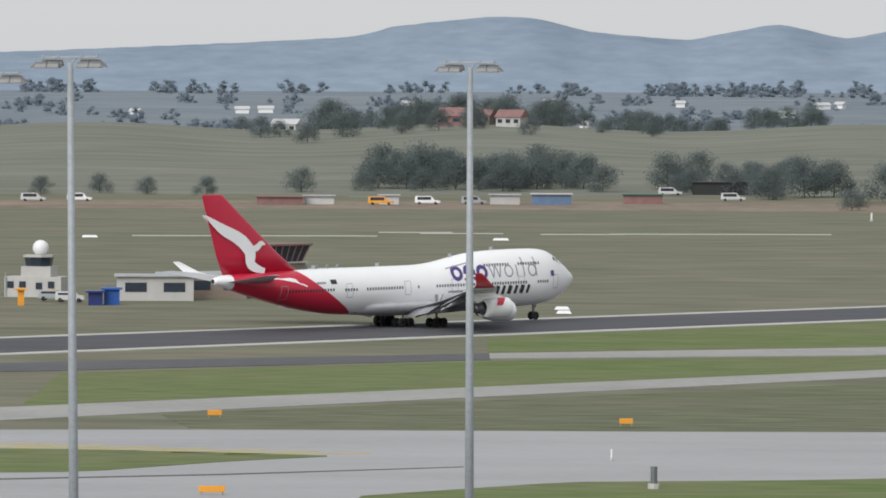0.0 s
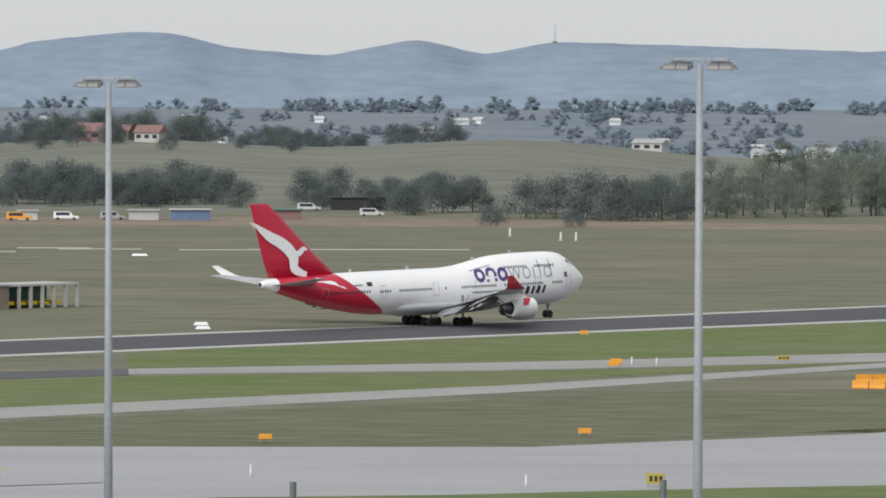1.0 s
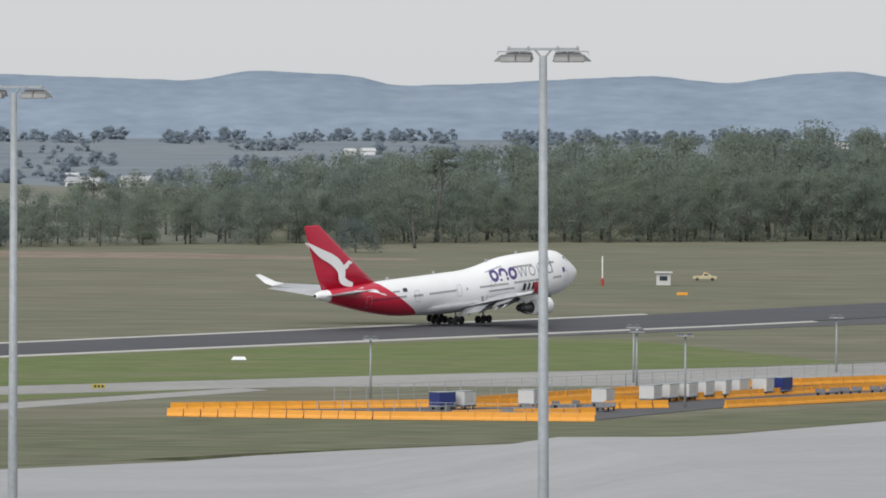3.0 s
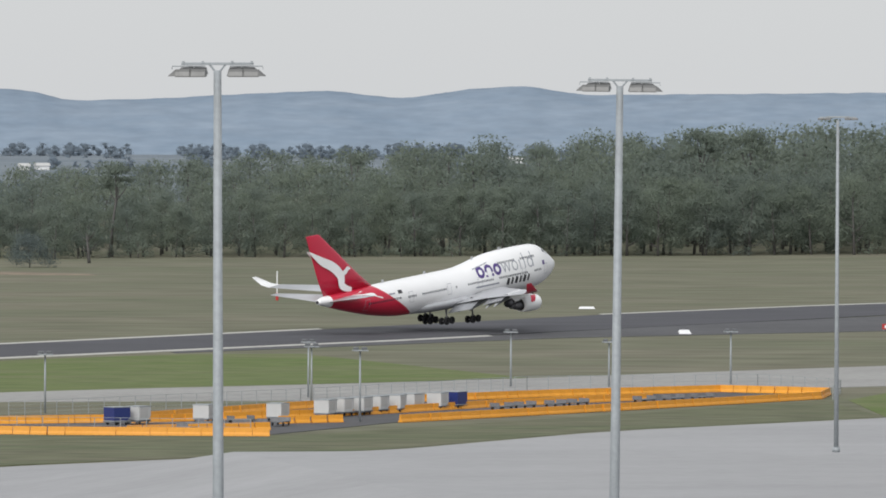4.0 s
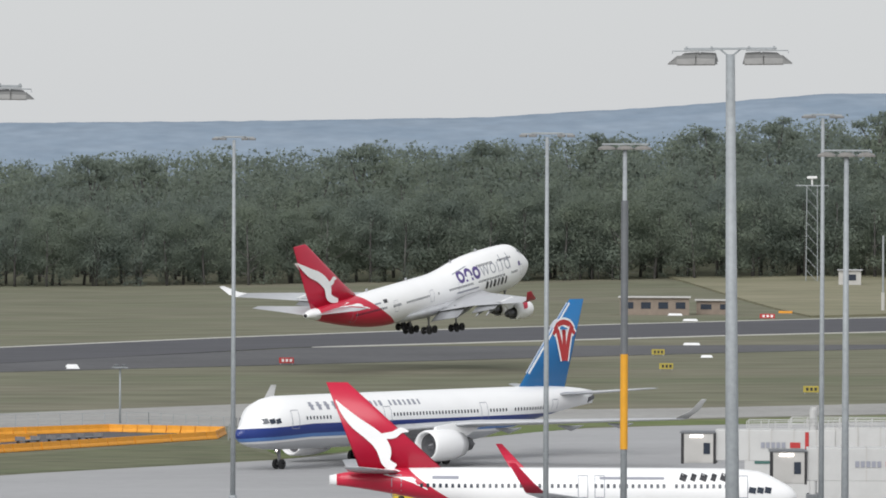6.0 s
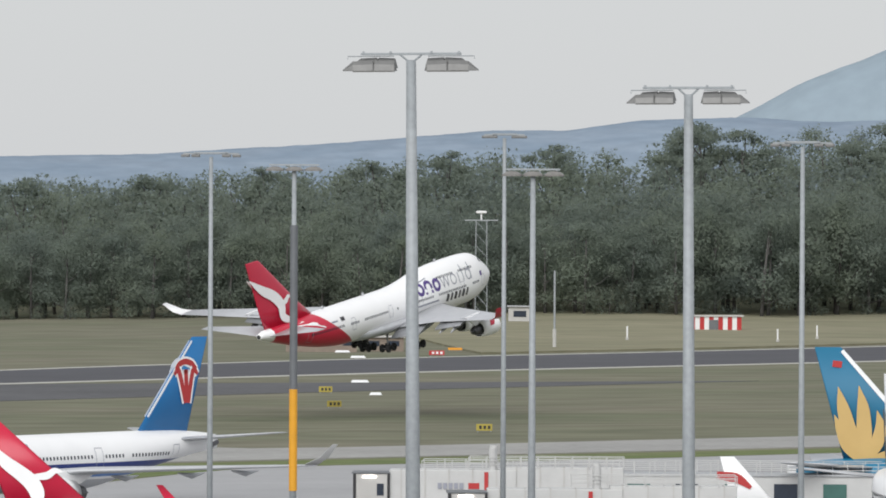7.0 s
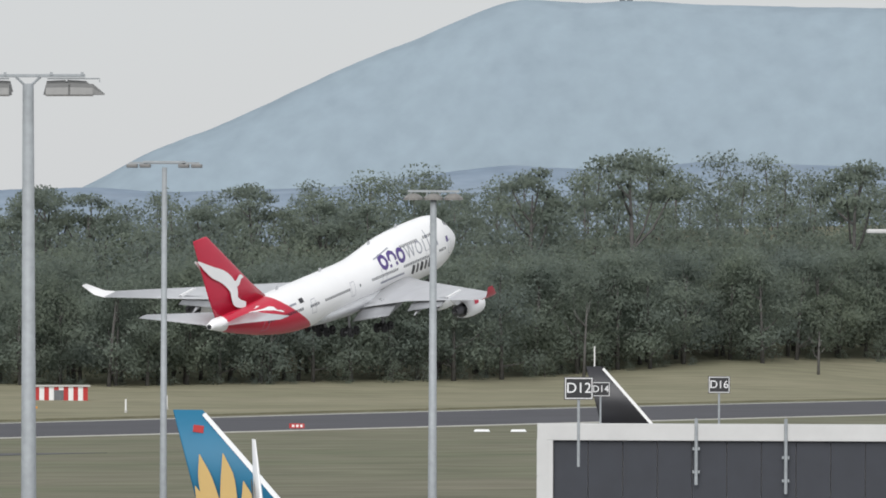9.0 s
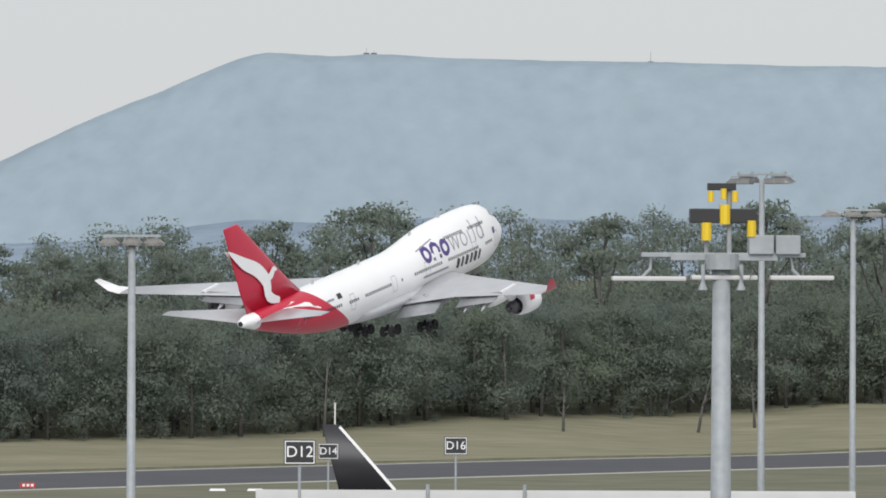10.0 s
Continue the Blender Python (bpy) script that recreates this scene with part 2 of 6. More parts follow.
def build_paving():
    xs = [-420, -300, -150, -56, 0, 64, 140, 227, 300, 363, 420, 476, 530, 580, 640, 700, 780, 870, 960, 1100, 1400]
    a, b = edge(xs, NEAR_EDGE, 3), edge(xs, FAR_EDGE, -3)
    sheet("runway", a, b, M_ASPH, 0.12, 120, 10, "dark asphalt runway with rubber marks", "runway")
    early, late = xs[:8], xs[9:]
    sheet("runway_line_near", edge(early + [250], NEAR_EDGE, -3), edge(early + [250], NEAR_EDGE, 2.6), M_LINE, 0.10, 80, 2, "pale edge line along the runway", "runway line")
    sheet("runway_line_near_end", edge(late, NEAR_EDGE, -2), edge(late, NEAR_EDGE, 2.6), M_LINE, 0.10, 80, 2, "pale edge line along the runway", "runway line")
    sheet("runway_line_far", edge(early, FAR_EDGE, -2.6), edge(early, FAR_EDGE, 3), M_LINE, 0.10, 80, 2, "pale edge line along the runway", "runway line")
    sheet("runway_line_far_end", edge(xs[8:], FAR_EDGE, -2.6), edge(xs[8:], FAR_EDGE, 2), M_LINE, 0.10, 80, 2, "pale edge line along the runway", "runway line")
    sheet("taxiway_exit", [(180, 1095), (260, 1165), (330, 1200), (420, 1250), (520, 1300)], [(180, 1100), (250, 1178), (300, 1236), (362, 1300), (380, 1305)], M_TWY, 0.08, 30, 6, "dark asphalt exit taxiway", "taxiway")
    sheet("taxiway_old", [(-250, 715), (-45, 822), (6, 855)], [(-250, 730), (-46, 846), (6, 873)], M_TWY, 0.07, 30, 4, "dark asphalt taxiway stub", "taxiway")
    sheet("taxiway_middle", [(6, 858), (57, 872), (107, 899), (118, 908), (178, 907), (262, 950), (292, 950), (438, 992), (560, 1050), (900, 1220)],
          [(6, 873), (58, 895), (110, 927), (150, 950), (191, 968), (286, 1030), (320, 990), (458, 1035), (570, 1085), (900, 1250)], M_CONC, 0.09, 60, 5, "pale concrete taxiway", "taxiway")
    sheet("taxiway_near", [(-170, 590), (-46, 709), (54, 813), (116, 896)], [(-170, 618), (-48, 735), (55, 832), (113, 903)], M_CONC, 0.07, 50, 4, "pale concrete taxiway", "taxiway")
    sheet("apron", [(-420, 60), (-80, 60), (80, 60), (260, 100), (500, 250), (800, 500)],
          [(-420, 646), (-34, 691), (45, 690), (86, 719), (96, 733), (151, 768), (187, 812), (233, 846), (262, 885), (285, 915), (300, 930), (345, 940), (470, 985), (800, 1130)], M_APRON, 0.14, 90, 44, "wide grey concrete apron", "apron")
    sheet("grass_verge_one", [(6, 876), (57, 898), (110, 930), (189, 971), (215, 985)], [(6, 925), (64, 984), (120, 1040), (180, 1090), (200, 1090)], M_GREEN, 0.03, 40, 8, "green mown grass strip beside the runway", "grass")
    sheet("grass_verge_two", [(-46, 738), (10, 790), (54, 828), (58, 845), (110, 902)], [(-46, 815), (6, 852), (57, 868), (80, 884), (112, 904)], M_GREEN, 0.03, 40, 8, "green mown grass between taxiways", "grass")
    sheet("grass_verge_three", [(-26, 696), (45, 694), (96, 738), (151, 772), (187, 816), (233, 850)], [(-30, 722), (52, 797), (70, 815), (92, 820), (145, 806), (238, 900)], M_DULL, 0.03, 40, 8, "worn dull grass beside the apron", "grass")
    sheet("grass_verge_four", [(233, 850), (262, 890), (300, 934), (345, 944), (470, 989)], [(242, 902), (262, 942), (292, 946), (400, 976), (480, 1008)], M_GREEN, 0.03, 40, 8, "green grass between apron and taxiway", "grass")
    sheet("grass_island", [(-100, 608), (-33, 620), (-20, 637), (-11, 645)], [(-100, 662), (-36, 655), (-20, 650), (-11, 646)], M_GREEN, 0.2, 20, 4, "green grass island in the apron", "grass")
    sheet("grass_island_front", [(-8, 571), (74, 571)], [(-7, 587), (11, 607), (33, 611), (61, 622), (76, 626)], M_GREEN, 0.2, 20, 4, "green grass island in the apron", "grass")
    sheet("apron_seam", [(-45, 606), (-20, 616), (2, 629)], [(-45, 607.3), (-20, 617.3), (2, 629.6)], M_SEAM, 0.19, 20, 1, "dark tar seam in the concrete", "seam")
    for i in range(7):
        x, y = -38 + 5.2 * i, 668 - 2.3 * i
        sheet("shoulder_stripe", [(x - 14, y - 7), (x, y - 4)], [(x - 14, y - 6), (x, y - 3.3)], M_YLINE, 0.2, 3, 1, "worn yellow shoulder stripe", "marking")
    for x, y, w in ((-40, 1437, 26), (4, 1462, 9), (30, 1458, 9), (60, 1462, 24), (-6, 1470, 8)):
        sheet("pale_strip", [(x - w, y), (x + w, y + w * 0.1)], [(x - w, y + 5), (x + w, y + 5 + w * 0.1)], M_LINE, 0.06, 6, 1, "pale concrete strip in the grass", "strip")
    sheet("grass_dry", edge([540, 620, 700, 780, 870, 960, 1100, 1300], FAR_EDGE, 14), [polar(a, wood_edge(a) + 6) for a in (18.5, 20, 21.5, 23, 24.5, 26, 27.5, 29, 31, 33)], M_DRYG, 0.45, 90, 24, "dry straw-coloured grass below the wood", "grass")
    sheet("dirt_ground", [(-150, 1700), (60, 1690), (200, 1660), (250, 1640)], [(-150, 1785), (60, 1790), (200, 1720), (250, 1655)], M_DIRT, 0.05, 30, 6, "bare pale earth at the field's end", "ground")


# ---- floodlight masts ----
def mast(x, y, ztop, half, base_r, kind, lean=0.0, face=0.0, band=None):
    """A tall tapered pole with a crossarm of floodlight troughs."""
    z0 = gz(x, y) + 0.1
    h = ztop - z0
    root = new("floodlight_mast")
    root.matrix_basis = pose(x, y, z0, 0, lean, -face)
    bm = bmesh.new()
    tube(bm, [(0, 0, 0), (0, 0, 0.5)], base_r * 2.0, 12)
    tube(bm, [(0, 0, 0.4), (0, 0, h * 0.5), (0, 0, h - 0.3)], [base_r * 1.25, base_r, base_r * 0.72], 16)
    part("pole", bm, M_GALV, root, "", True)
    if band:
        bm = bmesh.new()
        tube(bm, [(0, 0, band[0] - z0), (0, 0, band[1] - z0)], base_r * 1.35, 16)
        part("painted_band", bm, M_BAND, root, "orange painted band")
        bm = bmesh.new()
        tube(bm, [(0, 0, band[1] - z0), (0, 0, h * 0.86)], base_r * 1.28, 16)
        part("sleeve", bm, M_GALVD, root, "darker steel sleeve")
    bm = bmesh.new()
    if kind == "near":
        box(bm, -half * 0.74, half * 0.74, -0.07, 0.07, h - 0.02, h + 0.12, 0.02)
        for sx in (-0.7, -0.3, 0.3, 0.7):
            box(bm, half * sx - 0.06, half * sx + 0.06, -0.1, 0.1, h + 0.06, h + 0.2)
        for sx in (-1, 1):
            tube(bm, [(0, 0, h - 0.5), (sx * half * 0.16, 0, h)], 0.06, 6)
            tube(bm, [(sx * half * 0.93, 0, h - 0.25), (sx * half * 0.93, 0, h - 0.08), (sx * half * 0.25, 0, h - 0.08)], 0.03, 6)
        part("crossarm", bm, M_GALV, root)
        for sx in (-1, 1):
            for dy in (-0.4, 0.4):
                bm = bmesh.new()
                k0 = half / 2.6
                z = h - (0.42 if dy < 0 else 0.3) * k0
                a, b = sx * half * 0.2, sx * half * (1.0 if dy < 0 else 0.9)
                x0, x1 = min(a, b), max(a, b)
                prof = [(dy - 0.42, z - 0.2 * k0), (dy + 0.42, z - 0.2 * k0), (dy + 0.32, z + 0.05 * k0), (dy + 0.12, z + 0.2 * k0), (dy - 0.12, z + 0.2 * k0), (dy - 0.32, z + 0.05 * k0)]
                t0, t1 = (x0 + (0.4 if sx < 0 else 0.1) * k0, x1 - (0.4 if sx > 0 else 0.1) * k0)
                rings = []
                for xx, k in ((x0 + 0.02, 0.12), (t0, 0.92), ((t0 + t1) / 2 - 0.05, 1), ((t0 + t1) / 2, 0.8), ((t0 + t1) / 2 + 0.05, 1), (t1, 0.92), (x1 - 0.02, 0.12)):
                    rings.append([(xx, dy + (py - dy) * (0.6 + 0.4 * k), (z - 0.2 * k0) + (pz - z + 0.2 * k0) * k) for py, pz in prof])
                loft(bm, rings)
                tr = part("floodlight", bm, M_LAMP, root, "", False)
                bm = bmesh.new()
                box(bm, t0, t1, dy - 0.36, dy + 0.36, z - 0.24 * k0, z - 0.19 * k0)
                part("lens", bm, M_LENS, tr)
    elif kind == "thin":
        box(bm, -half, half, -0.05, 0.05, h - 0.1, h + 0.02)
        box(bm, -half * 0.6, half * 0.6, -0.4, -0.3, h - 0.02, h + 0.08)
        box(bm, -half * 0.6, half * 0.6, 0.3, 0.4, h - 0.02, h + 0.08)
        for sx in (-0.55, 0.55):
            box(bm, half * sx - 0.05, half * sx + 0.05, -0.4, 0.4, h - 0.05, h + 0.03)
        part("crossarm", bm, M_GALV, root)
        for sx in (-0.92, -0.55, 0.55, 0.92):
            bm = bmesh.new()
            box(bm, half * sx - 0.32, half * sx + 0.32, -0.35, 0.3, h - 0.32, h - 0.1, 0.06)
            part("floodlight", bm, M_LAMP, root)
    else:
        box(bm, -half * 0.8, half * 0.8, -0.06, 0.06, h + 0.0, h + 0.12)
        for sx in (-0.7, -0.2, 0.2, 0.7):
            tube(bm, [(half * sx, 0, h - 0.2), (half * sx, 0, h + 0.1)], 0.05, 6)
        part("crossarm", bm, M_GALV, root)
        for sx in (-0.62, 0.0, 0.62):
            bm = bmesh.new()
            r = half * 0.3
            rings = [[(half * sx + r * c * k, 0.45 * s * k, h - 0.42 + dz) for c, s in ((math.cos(2 * math.pi * q / 12), math.sin(2 * math.pi * q / 12)) for q in range(12))] for k, dz in ((1, 0), (1, 0.12), (0.6, 0.3), (0.25, 0.36))]
            loft(bm, rings)
            part("floodlight", bm, M_LENS, root)
    tagged(root, {"near": "tall galvanised floodlight mast with four lamp troughs", "thin": "tall slim floodlight mast with a thin crossarm", "flat": "grey floodlight mast with shallow round lamps"}[kind]
           + (" and an orange band" if band else ""), "light mast", "apron floodlight masts")
    return root


M_BAND = mat("orange band", (0.72, 0.34, 0.02), 0.5, 0, 0.1, 1)


def build_masts():
    near = [(-24.1, 444.6, 38.1, -0.6, 2.6), (-30.6, 462.4, 37.0, -0.3, 2.6), (2.0, 495.7, 37.8, -0.1, 2.6), (39.1, 428.6, 39.2, 0.0, 2.6), (60.8, 355.3, 41.2, -0.3, 2.6), (91.8, 396.8, 40.7, 0.5, 2.6), (153.2, 454.0, 43.9, -0.5, 3.9), (160.4, 429.5, 41.7, -0.3, 3.35)]
    for x, y, z, lean, half in near:
        mast(x, y, z, half, 0.11 * half if half < 3 else 0.1 * half, "near", lean, bearing(x, y) + (14 if x < 50 else 4))
    for x, y, z, half in [(179.6, 674.3, 38.8, 1.9), (182.9, 586.6, 39.0, 2.15), (214.5, 607.2, 40.8, 1.65), (204.4, 519.7, 39.6, 2.05)]:
        mast(x, y, z, half, 0.2, "thin", 0, bearing(x, y) + 5)
    mast(288.3, 567.8, 43.2, 2.4, 0.24, "near", 0, bearing(290, 572) + 30)
    for x, y, z, half, band in [(192.4, 594.9, 38.1, 2.45, (12.5, 20.5)), (187.5, 527.5, 37.6, 2.35, None), (207.3, 488.8, 37.6, 1.75, None), (308.7, 590.6, 41.4, 2.4, None)]:
        mast(x, y, z, half, 0.24, "flat", 0, bearing(x, y), band)


# ---- trees ----
def tree_arrays(height, width, seed, leaves=700, leaf=0.3, bare=0.2, flat=0.6, clumps=9, core=3, lobe=(0.2, 0.33)):
    """Vertices and faces (bark, then leaves) of a gum tree: tapered trunk, limbs and leaf clumps under a domed crown."""
    g = np.random.default_rng(seed)
    bm = bmesh.new()
    top = height * 0.78
    lean = g.normal(0, 0.05, 2)
    tube(bm, [(0, 0, -0.6), (lean[0] * top * 0.4, lean[1] * top * 0.4, top * 0.45), (lean[0] * top, lean[1] * top, top)], [height * 0.02, height * 0.014, height * 0.005], 6)
    centres = []
    for i in range(clumps):
        f = (i + 0.5) / clumps
        a = i * 2.4 + g.normal(0, 0.35)
        zf = bare + (0.93 - bare) * (0.12 + 0.88 * f) + g.normal(0, 0.03)
        reach = width * 0.42 * math.sqrt(max(0.05, 1 - ((zf - bare - 0.3 * (1 - bare)) / (1.02 - bare - 0.3 * (1 - bare))) ** 2))
        rr = reach * g.uniform(0.55, 1.05) if i < clumps - 2 else reach * 0.3
        p2 = (math.cos(a) * rr + lean[0] * height * zf, math.sin(a) * rr + lean[1] * height * zf, height * zf)
        centres.append((*p2, width * g.uniform(*lobe)))
        if i % 2 == 0:
            zs = height * max(0.12, zf - g.uniform(0.16, 0.3))
            p0 = (lean[0] * zs, lean[1] * zs, zs)
            p1 = ((p0[0] + p2[0]) / 2, (p0[1] + p2[1]) / 2, zs + (p2[2] - zs) * 0.35)
            tube(bm, [p0, p1, p2], [height * 0.008, height * 0.006, height * 0.003], 4, False)
    nb = len(bm.faces)
    n_bark = len(bm.verts)
    c = np.array(centres)
    middle = np.array((0, 0, height * (0.3 + 0.4 * bare)))

    def outward(p, d):
        # leaves take the light of the crown's soft outline
        q = d * 0.3 + (p - middle) / width * 1.0 + (0, 0, 0.45)
        return q / np.linalg.norm(q, axis=1)[:, None]
    norms = [np.zeros((n_bark, 3))]
    for cx, cy, cz, cr in centres if core else ():
        made = bmesh.ops.create_icosphere(bm, subdivisions=core, radius=cr * 0.72, matrix=Matrix.Translation((cx, cy, cz)) @ Matrix.Diagonal((1, 1, flat, 1)))
        mid = Vector((cx, cy, cz))
        ps = []
        for q in made["verts"]:
            q.co = mid + (q.co - mid) * (1 + 0.34 * noise.noise(q.co * 0.42 + Vector((seed, 0, 0))) + 0.22 * noise.noise(q.co * 1.1))
            ps.append(tuple(q.co))
        ps = np.array(ps)
        norms.append(outward(ps, (ps - (cx, cy, cz)) / cr))
    bm.verts.index_update()
    bv = [tuple(v.co) for v in bm.verts]
    bf = [tuple(v.index for v in f.verts) for f in bm.faces]
    bm.free()
    weight = c[:, 3] ** 2
    k = g.choice(len(c), leaves, p=weight / weight.sum())
    d = g.normal(0, 1, (leaves, 3))
    d /= np.linalg.norm(d, axis=1)[:, None]
    rad = c[k, 3] * g.uniform(0.2, 1.3, leaves) ** 0.8
    pos = c[k, :3] + d * rad[:, None] * (1, 1, flat)
    nrm = d * 0.5 + g.normal(0, 0.5, (leaves, 3)) + (0, 0, 0.2)
    nrm /= np.linalg.norm(nrm, axis=1)[:, None]
    u = np.cross(nrm, g.normal(0, 1, (leaves, 3)))
    u /= np.linalg.norm(u, axis=1)[:, None]
    v = np.cross(nrm, u)
    s = leaf * g.uniform(0.5, 1.4, leaves)[:, None]
    q = np.stack([pos + u * s, pos - u * s * 0.6 + v * s * 0.75, pos - u * s * 0.5 - v * s * 0.7], 1)
    return np.array(bv), bf, q.reshape(-1, 3), nb, np.repeat(outward(pos, d), 3, axis=0), np.concatenate(norms)


def tree_set(n, **kw):
    return [tree_arrays(seed=100 + 17 * i, **kw) for i in range(n)]


def tree_mesh(name, items, leaf_mat):
    """One mesh of several trees: items are (arrays, x, y, z, scale, turn)."""
    V, N, L, S, MI, base = [], [], [], [], [], 0
    for (bv, bf, lq, nb, soft, rim), x, y, z, s, a in items:
        ca, sa = math.cos(a), math.sin(a)
        R = np.array([[ca, -sa, 0], [sa, ca, 0], [0, 0, 1]]) * s
        V += [bv @ R.T + (x, y, z), lq @ R.T + (x, y, z)]
        N += [rim @ R.T / s, soft @ R.T / s]
        n = len(lq) // 3
        L += [np.array([i for f in bf for i in f]) + base, np.arange(len(lq)) + base + len(bv)]
        S += [np.array([len(f) for f in bf]), np.full(n, 3)]
        MI += [np.array([0] * nb + [1] * (len(bf) - nb)), np.ones(n)]
        base += len(bv) + len(lq)
    V, N, L, S, MI = (np.concatenate(q) for q in (V, N, L, S, MI))
    me = bpy.data.meshes.new(name)
    me.vertices.add(len(V))
    me.vertices.foreach_set("co", V.astype(np.float32).ravel())
    me.loops.add(len(L))
    me.loops.foreach_set("vertex_index", L.astype(np.int32))
    me.polygons.add(len(S))
    me.polygons.foreach_set("loop_start", (np.cumsum(S) - S).astype(np.int32))
    me.materials.append(M_BARK)
    me.materials.append(leaf_mat)
    me.polygons.foreach_set("material_index", MI.astype(np.int32))
    me.update(calc_edges=True)
    me.validate()
    me.shade_smooth()
    me.normals_split_custom_set_from_vertices(N.tolist())
    return me


def polar(az, r):
    return r * math.sin(radians(az)), r * math.cos(radians(az))


def wood_edge(az):
    """Distance of the wood's near edge by bearing."""
    return float(np.interp(az, [3, 4.8, 7.2, 10, 13, 15.7, 19.3, 22, 24, 26.5, 29, 36], [1830, 1790, 1850, 1890, 1930, 1950, 1940, 1940, 2000, 2150, 2300, 2500]))


def wood_top(az):
    """Height of the wood's skyline by bearing."""
    return float(np.interp(az, [3, 4.3, 6.2, 8.4, 10.8, 13.3, 16, 18.5, 21, 23, 25, 27, 30, 36], [10, 12, 18.5, 25.5, 30, 36, 41, 47, 52, 59, 67, 74, 78, 78]))


def build_woods():
    kinds = tree_set(8, height=26, width=19, leaves=5000, leaf=0.33, bare=0.06, clumps=12, core=0, lobe=(0.17, 0.3))
    back = tree_set(6, height=26, width=19, leaves=1500, leaf=0.44, bare=0.2, clumps=9, core=0, lobe=(0.18, 0.3))
    low = tree_set(3, height=10, width=11, leaves=900, leaf=0.3, bare=0.0, clumps=6, core=0)
    items = []
    g = np.random.default_rng(3)
    for row, dr in enumerate((0, 12, 26, 44, 66, 92, 122, 158, 200, 250, 305)):
        az = 3.0 + g.uniform(0, 0.2)
        while az < 33:
            r = wood_edge(az) + dr + g.normal(0, 6)
            x, y = polar(az, r)
            z = gz(x, y)
            want = wood_top(az) * (0.6 + 0.4 * min(1, dr / 150)) * g.uniform(0.86, 1.03)
            h = max(9, min(34, want - z))
            if az > 4.2 + dr / 130:
                items.append((kinds[int(g.integers(8))] if row < 3 else back[int(g.integers(6))], x, y, z, h / 26 * (1 if h > 14 else 1.1), g.uniform(0, 6.28)))
            az += (0.30 + 0.1 * row / 10) * g.uniform(0.7, 1.3)
    az = 4
    while az < 33:
        r = wood_edge(az) + g.uniform(-9, 6)
        x, y = polar(az, r)
        items.append((low[int(g.integers(3))], x, y, gz(x, y) - 0.5, g.uniform(0.3, 0.95), g.uniform(0, 6.28)))
        az += g.uniform(0.1, 0.4)
    me = tree_mesh("far_woods", items, M_LEAF)
    tagged(new("far_woods", me), "dense dark green gum wood beyond the airfield", "woods", kind="stuff")


def build_ridge(name, pts, r0, depth, material, label, rough=1.0, seed=0, foot=-10):
    """A range of hills: a solid ridge whose crest follows pts (bearing, height)."""
    az0, az1 = pts[0][0], pts[-1][0]
    n = int((az1 - az0) / 0.04)
    steps = 10
    vs, fs = [], []
    for i in range(n + 1):
        az = az0 + (az1 - az0) * i / n
        h = float(np.interp(az, [p[0] for p in pts], [p[1] for p in pts]))
        # eased between the points, with small woods and spurs on the crest
        h = 0.5 * h + 0.25 * float(np.interp(az - 0.12, [p[0] for p in pts], [p[1] for p in pts])) + 0.25 * float(np.interp(az + 0.12, [p[0] for p in pts], [p[1] for p in pts]))
        h += rough * (noise.noise((az * 6 + seed, 0.3, 0)) * 0.9 + noise.noise((az * 25 + seed, 1.3, 0)) * 0.35)
        for k in range(steps + 1):
            f = k / steps
            r = r0 + depth * f
            x, y = polar(az, r)
            up = smooth(0, 1, f) if f < 1 else 1
            up = up + 0.05 * math.sin(math.pi * f) * noise.noise((az * 1.3 + seed + f, f * 4, 2.0))
            vs.append((x, y, foot + (h - foot) * up))
        x, y = polar(az, r0 + depth * 1.2)
        vs.append((x, y, h - 0.5))
        x, y = polar(az, r0 + depth * 1.4)
        vs.append((x, y, foot))
    c = steps + 3
    for i in range(n):
        for k in range(c - 1):
            fs.append((i * c + k, (i + 1) * c + k, (i + 1) * c + k + 1, i * c + k + 1))
    ob = raw(name, vs, [f[::-1] for f in fs], material)
    ob.data.shade_smooth()
    tagged(ob, label, "hills", kind="structure")


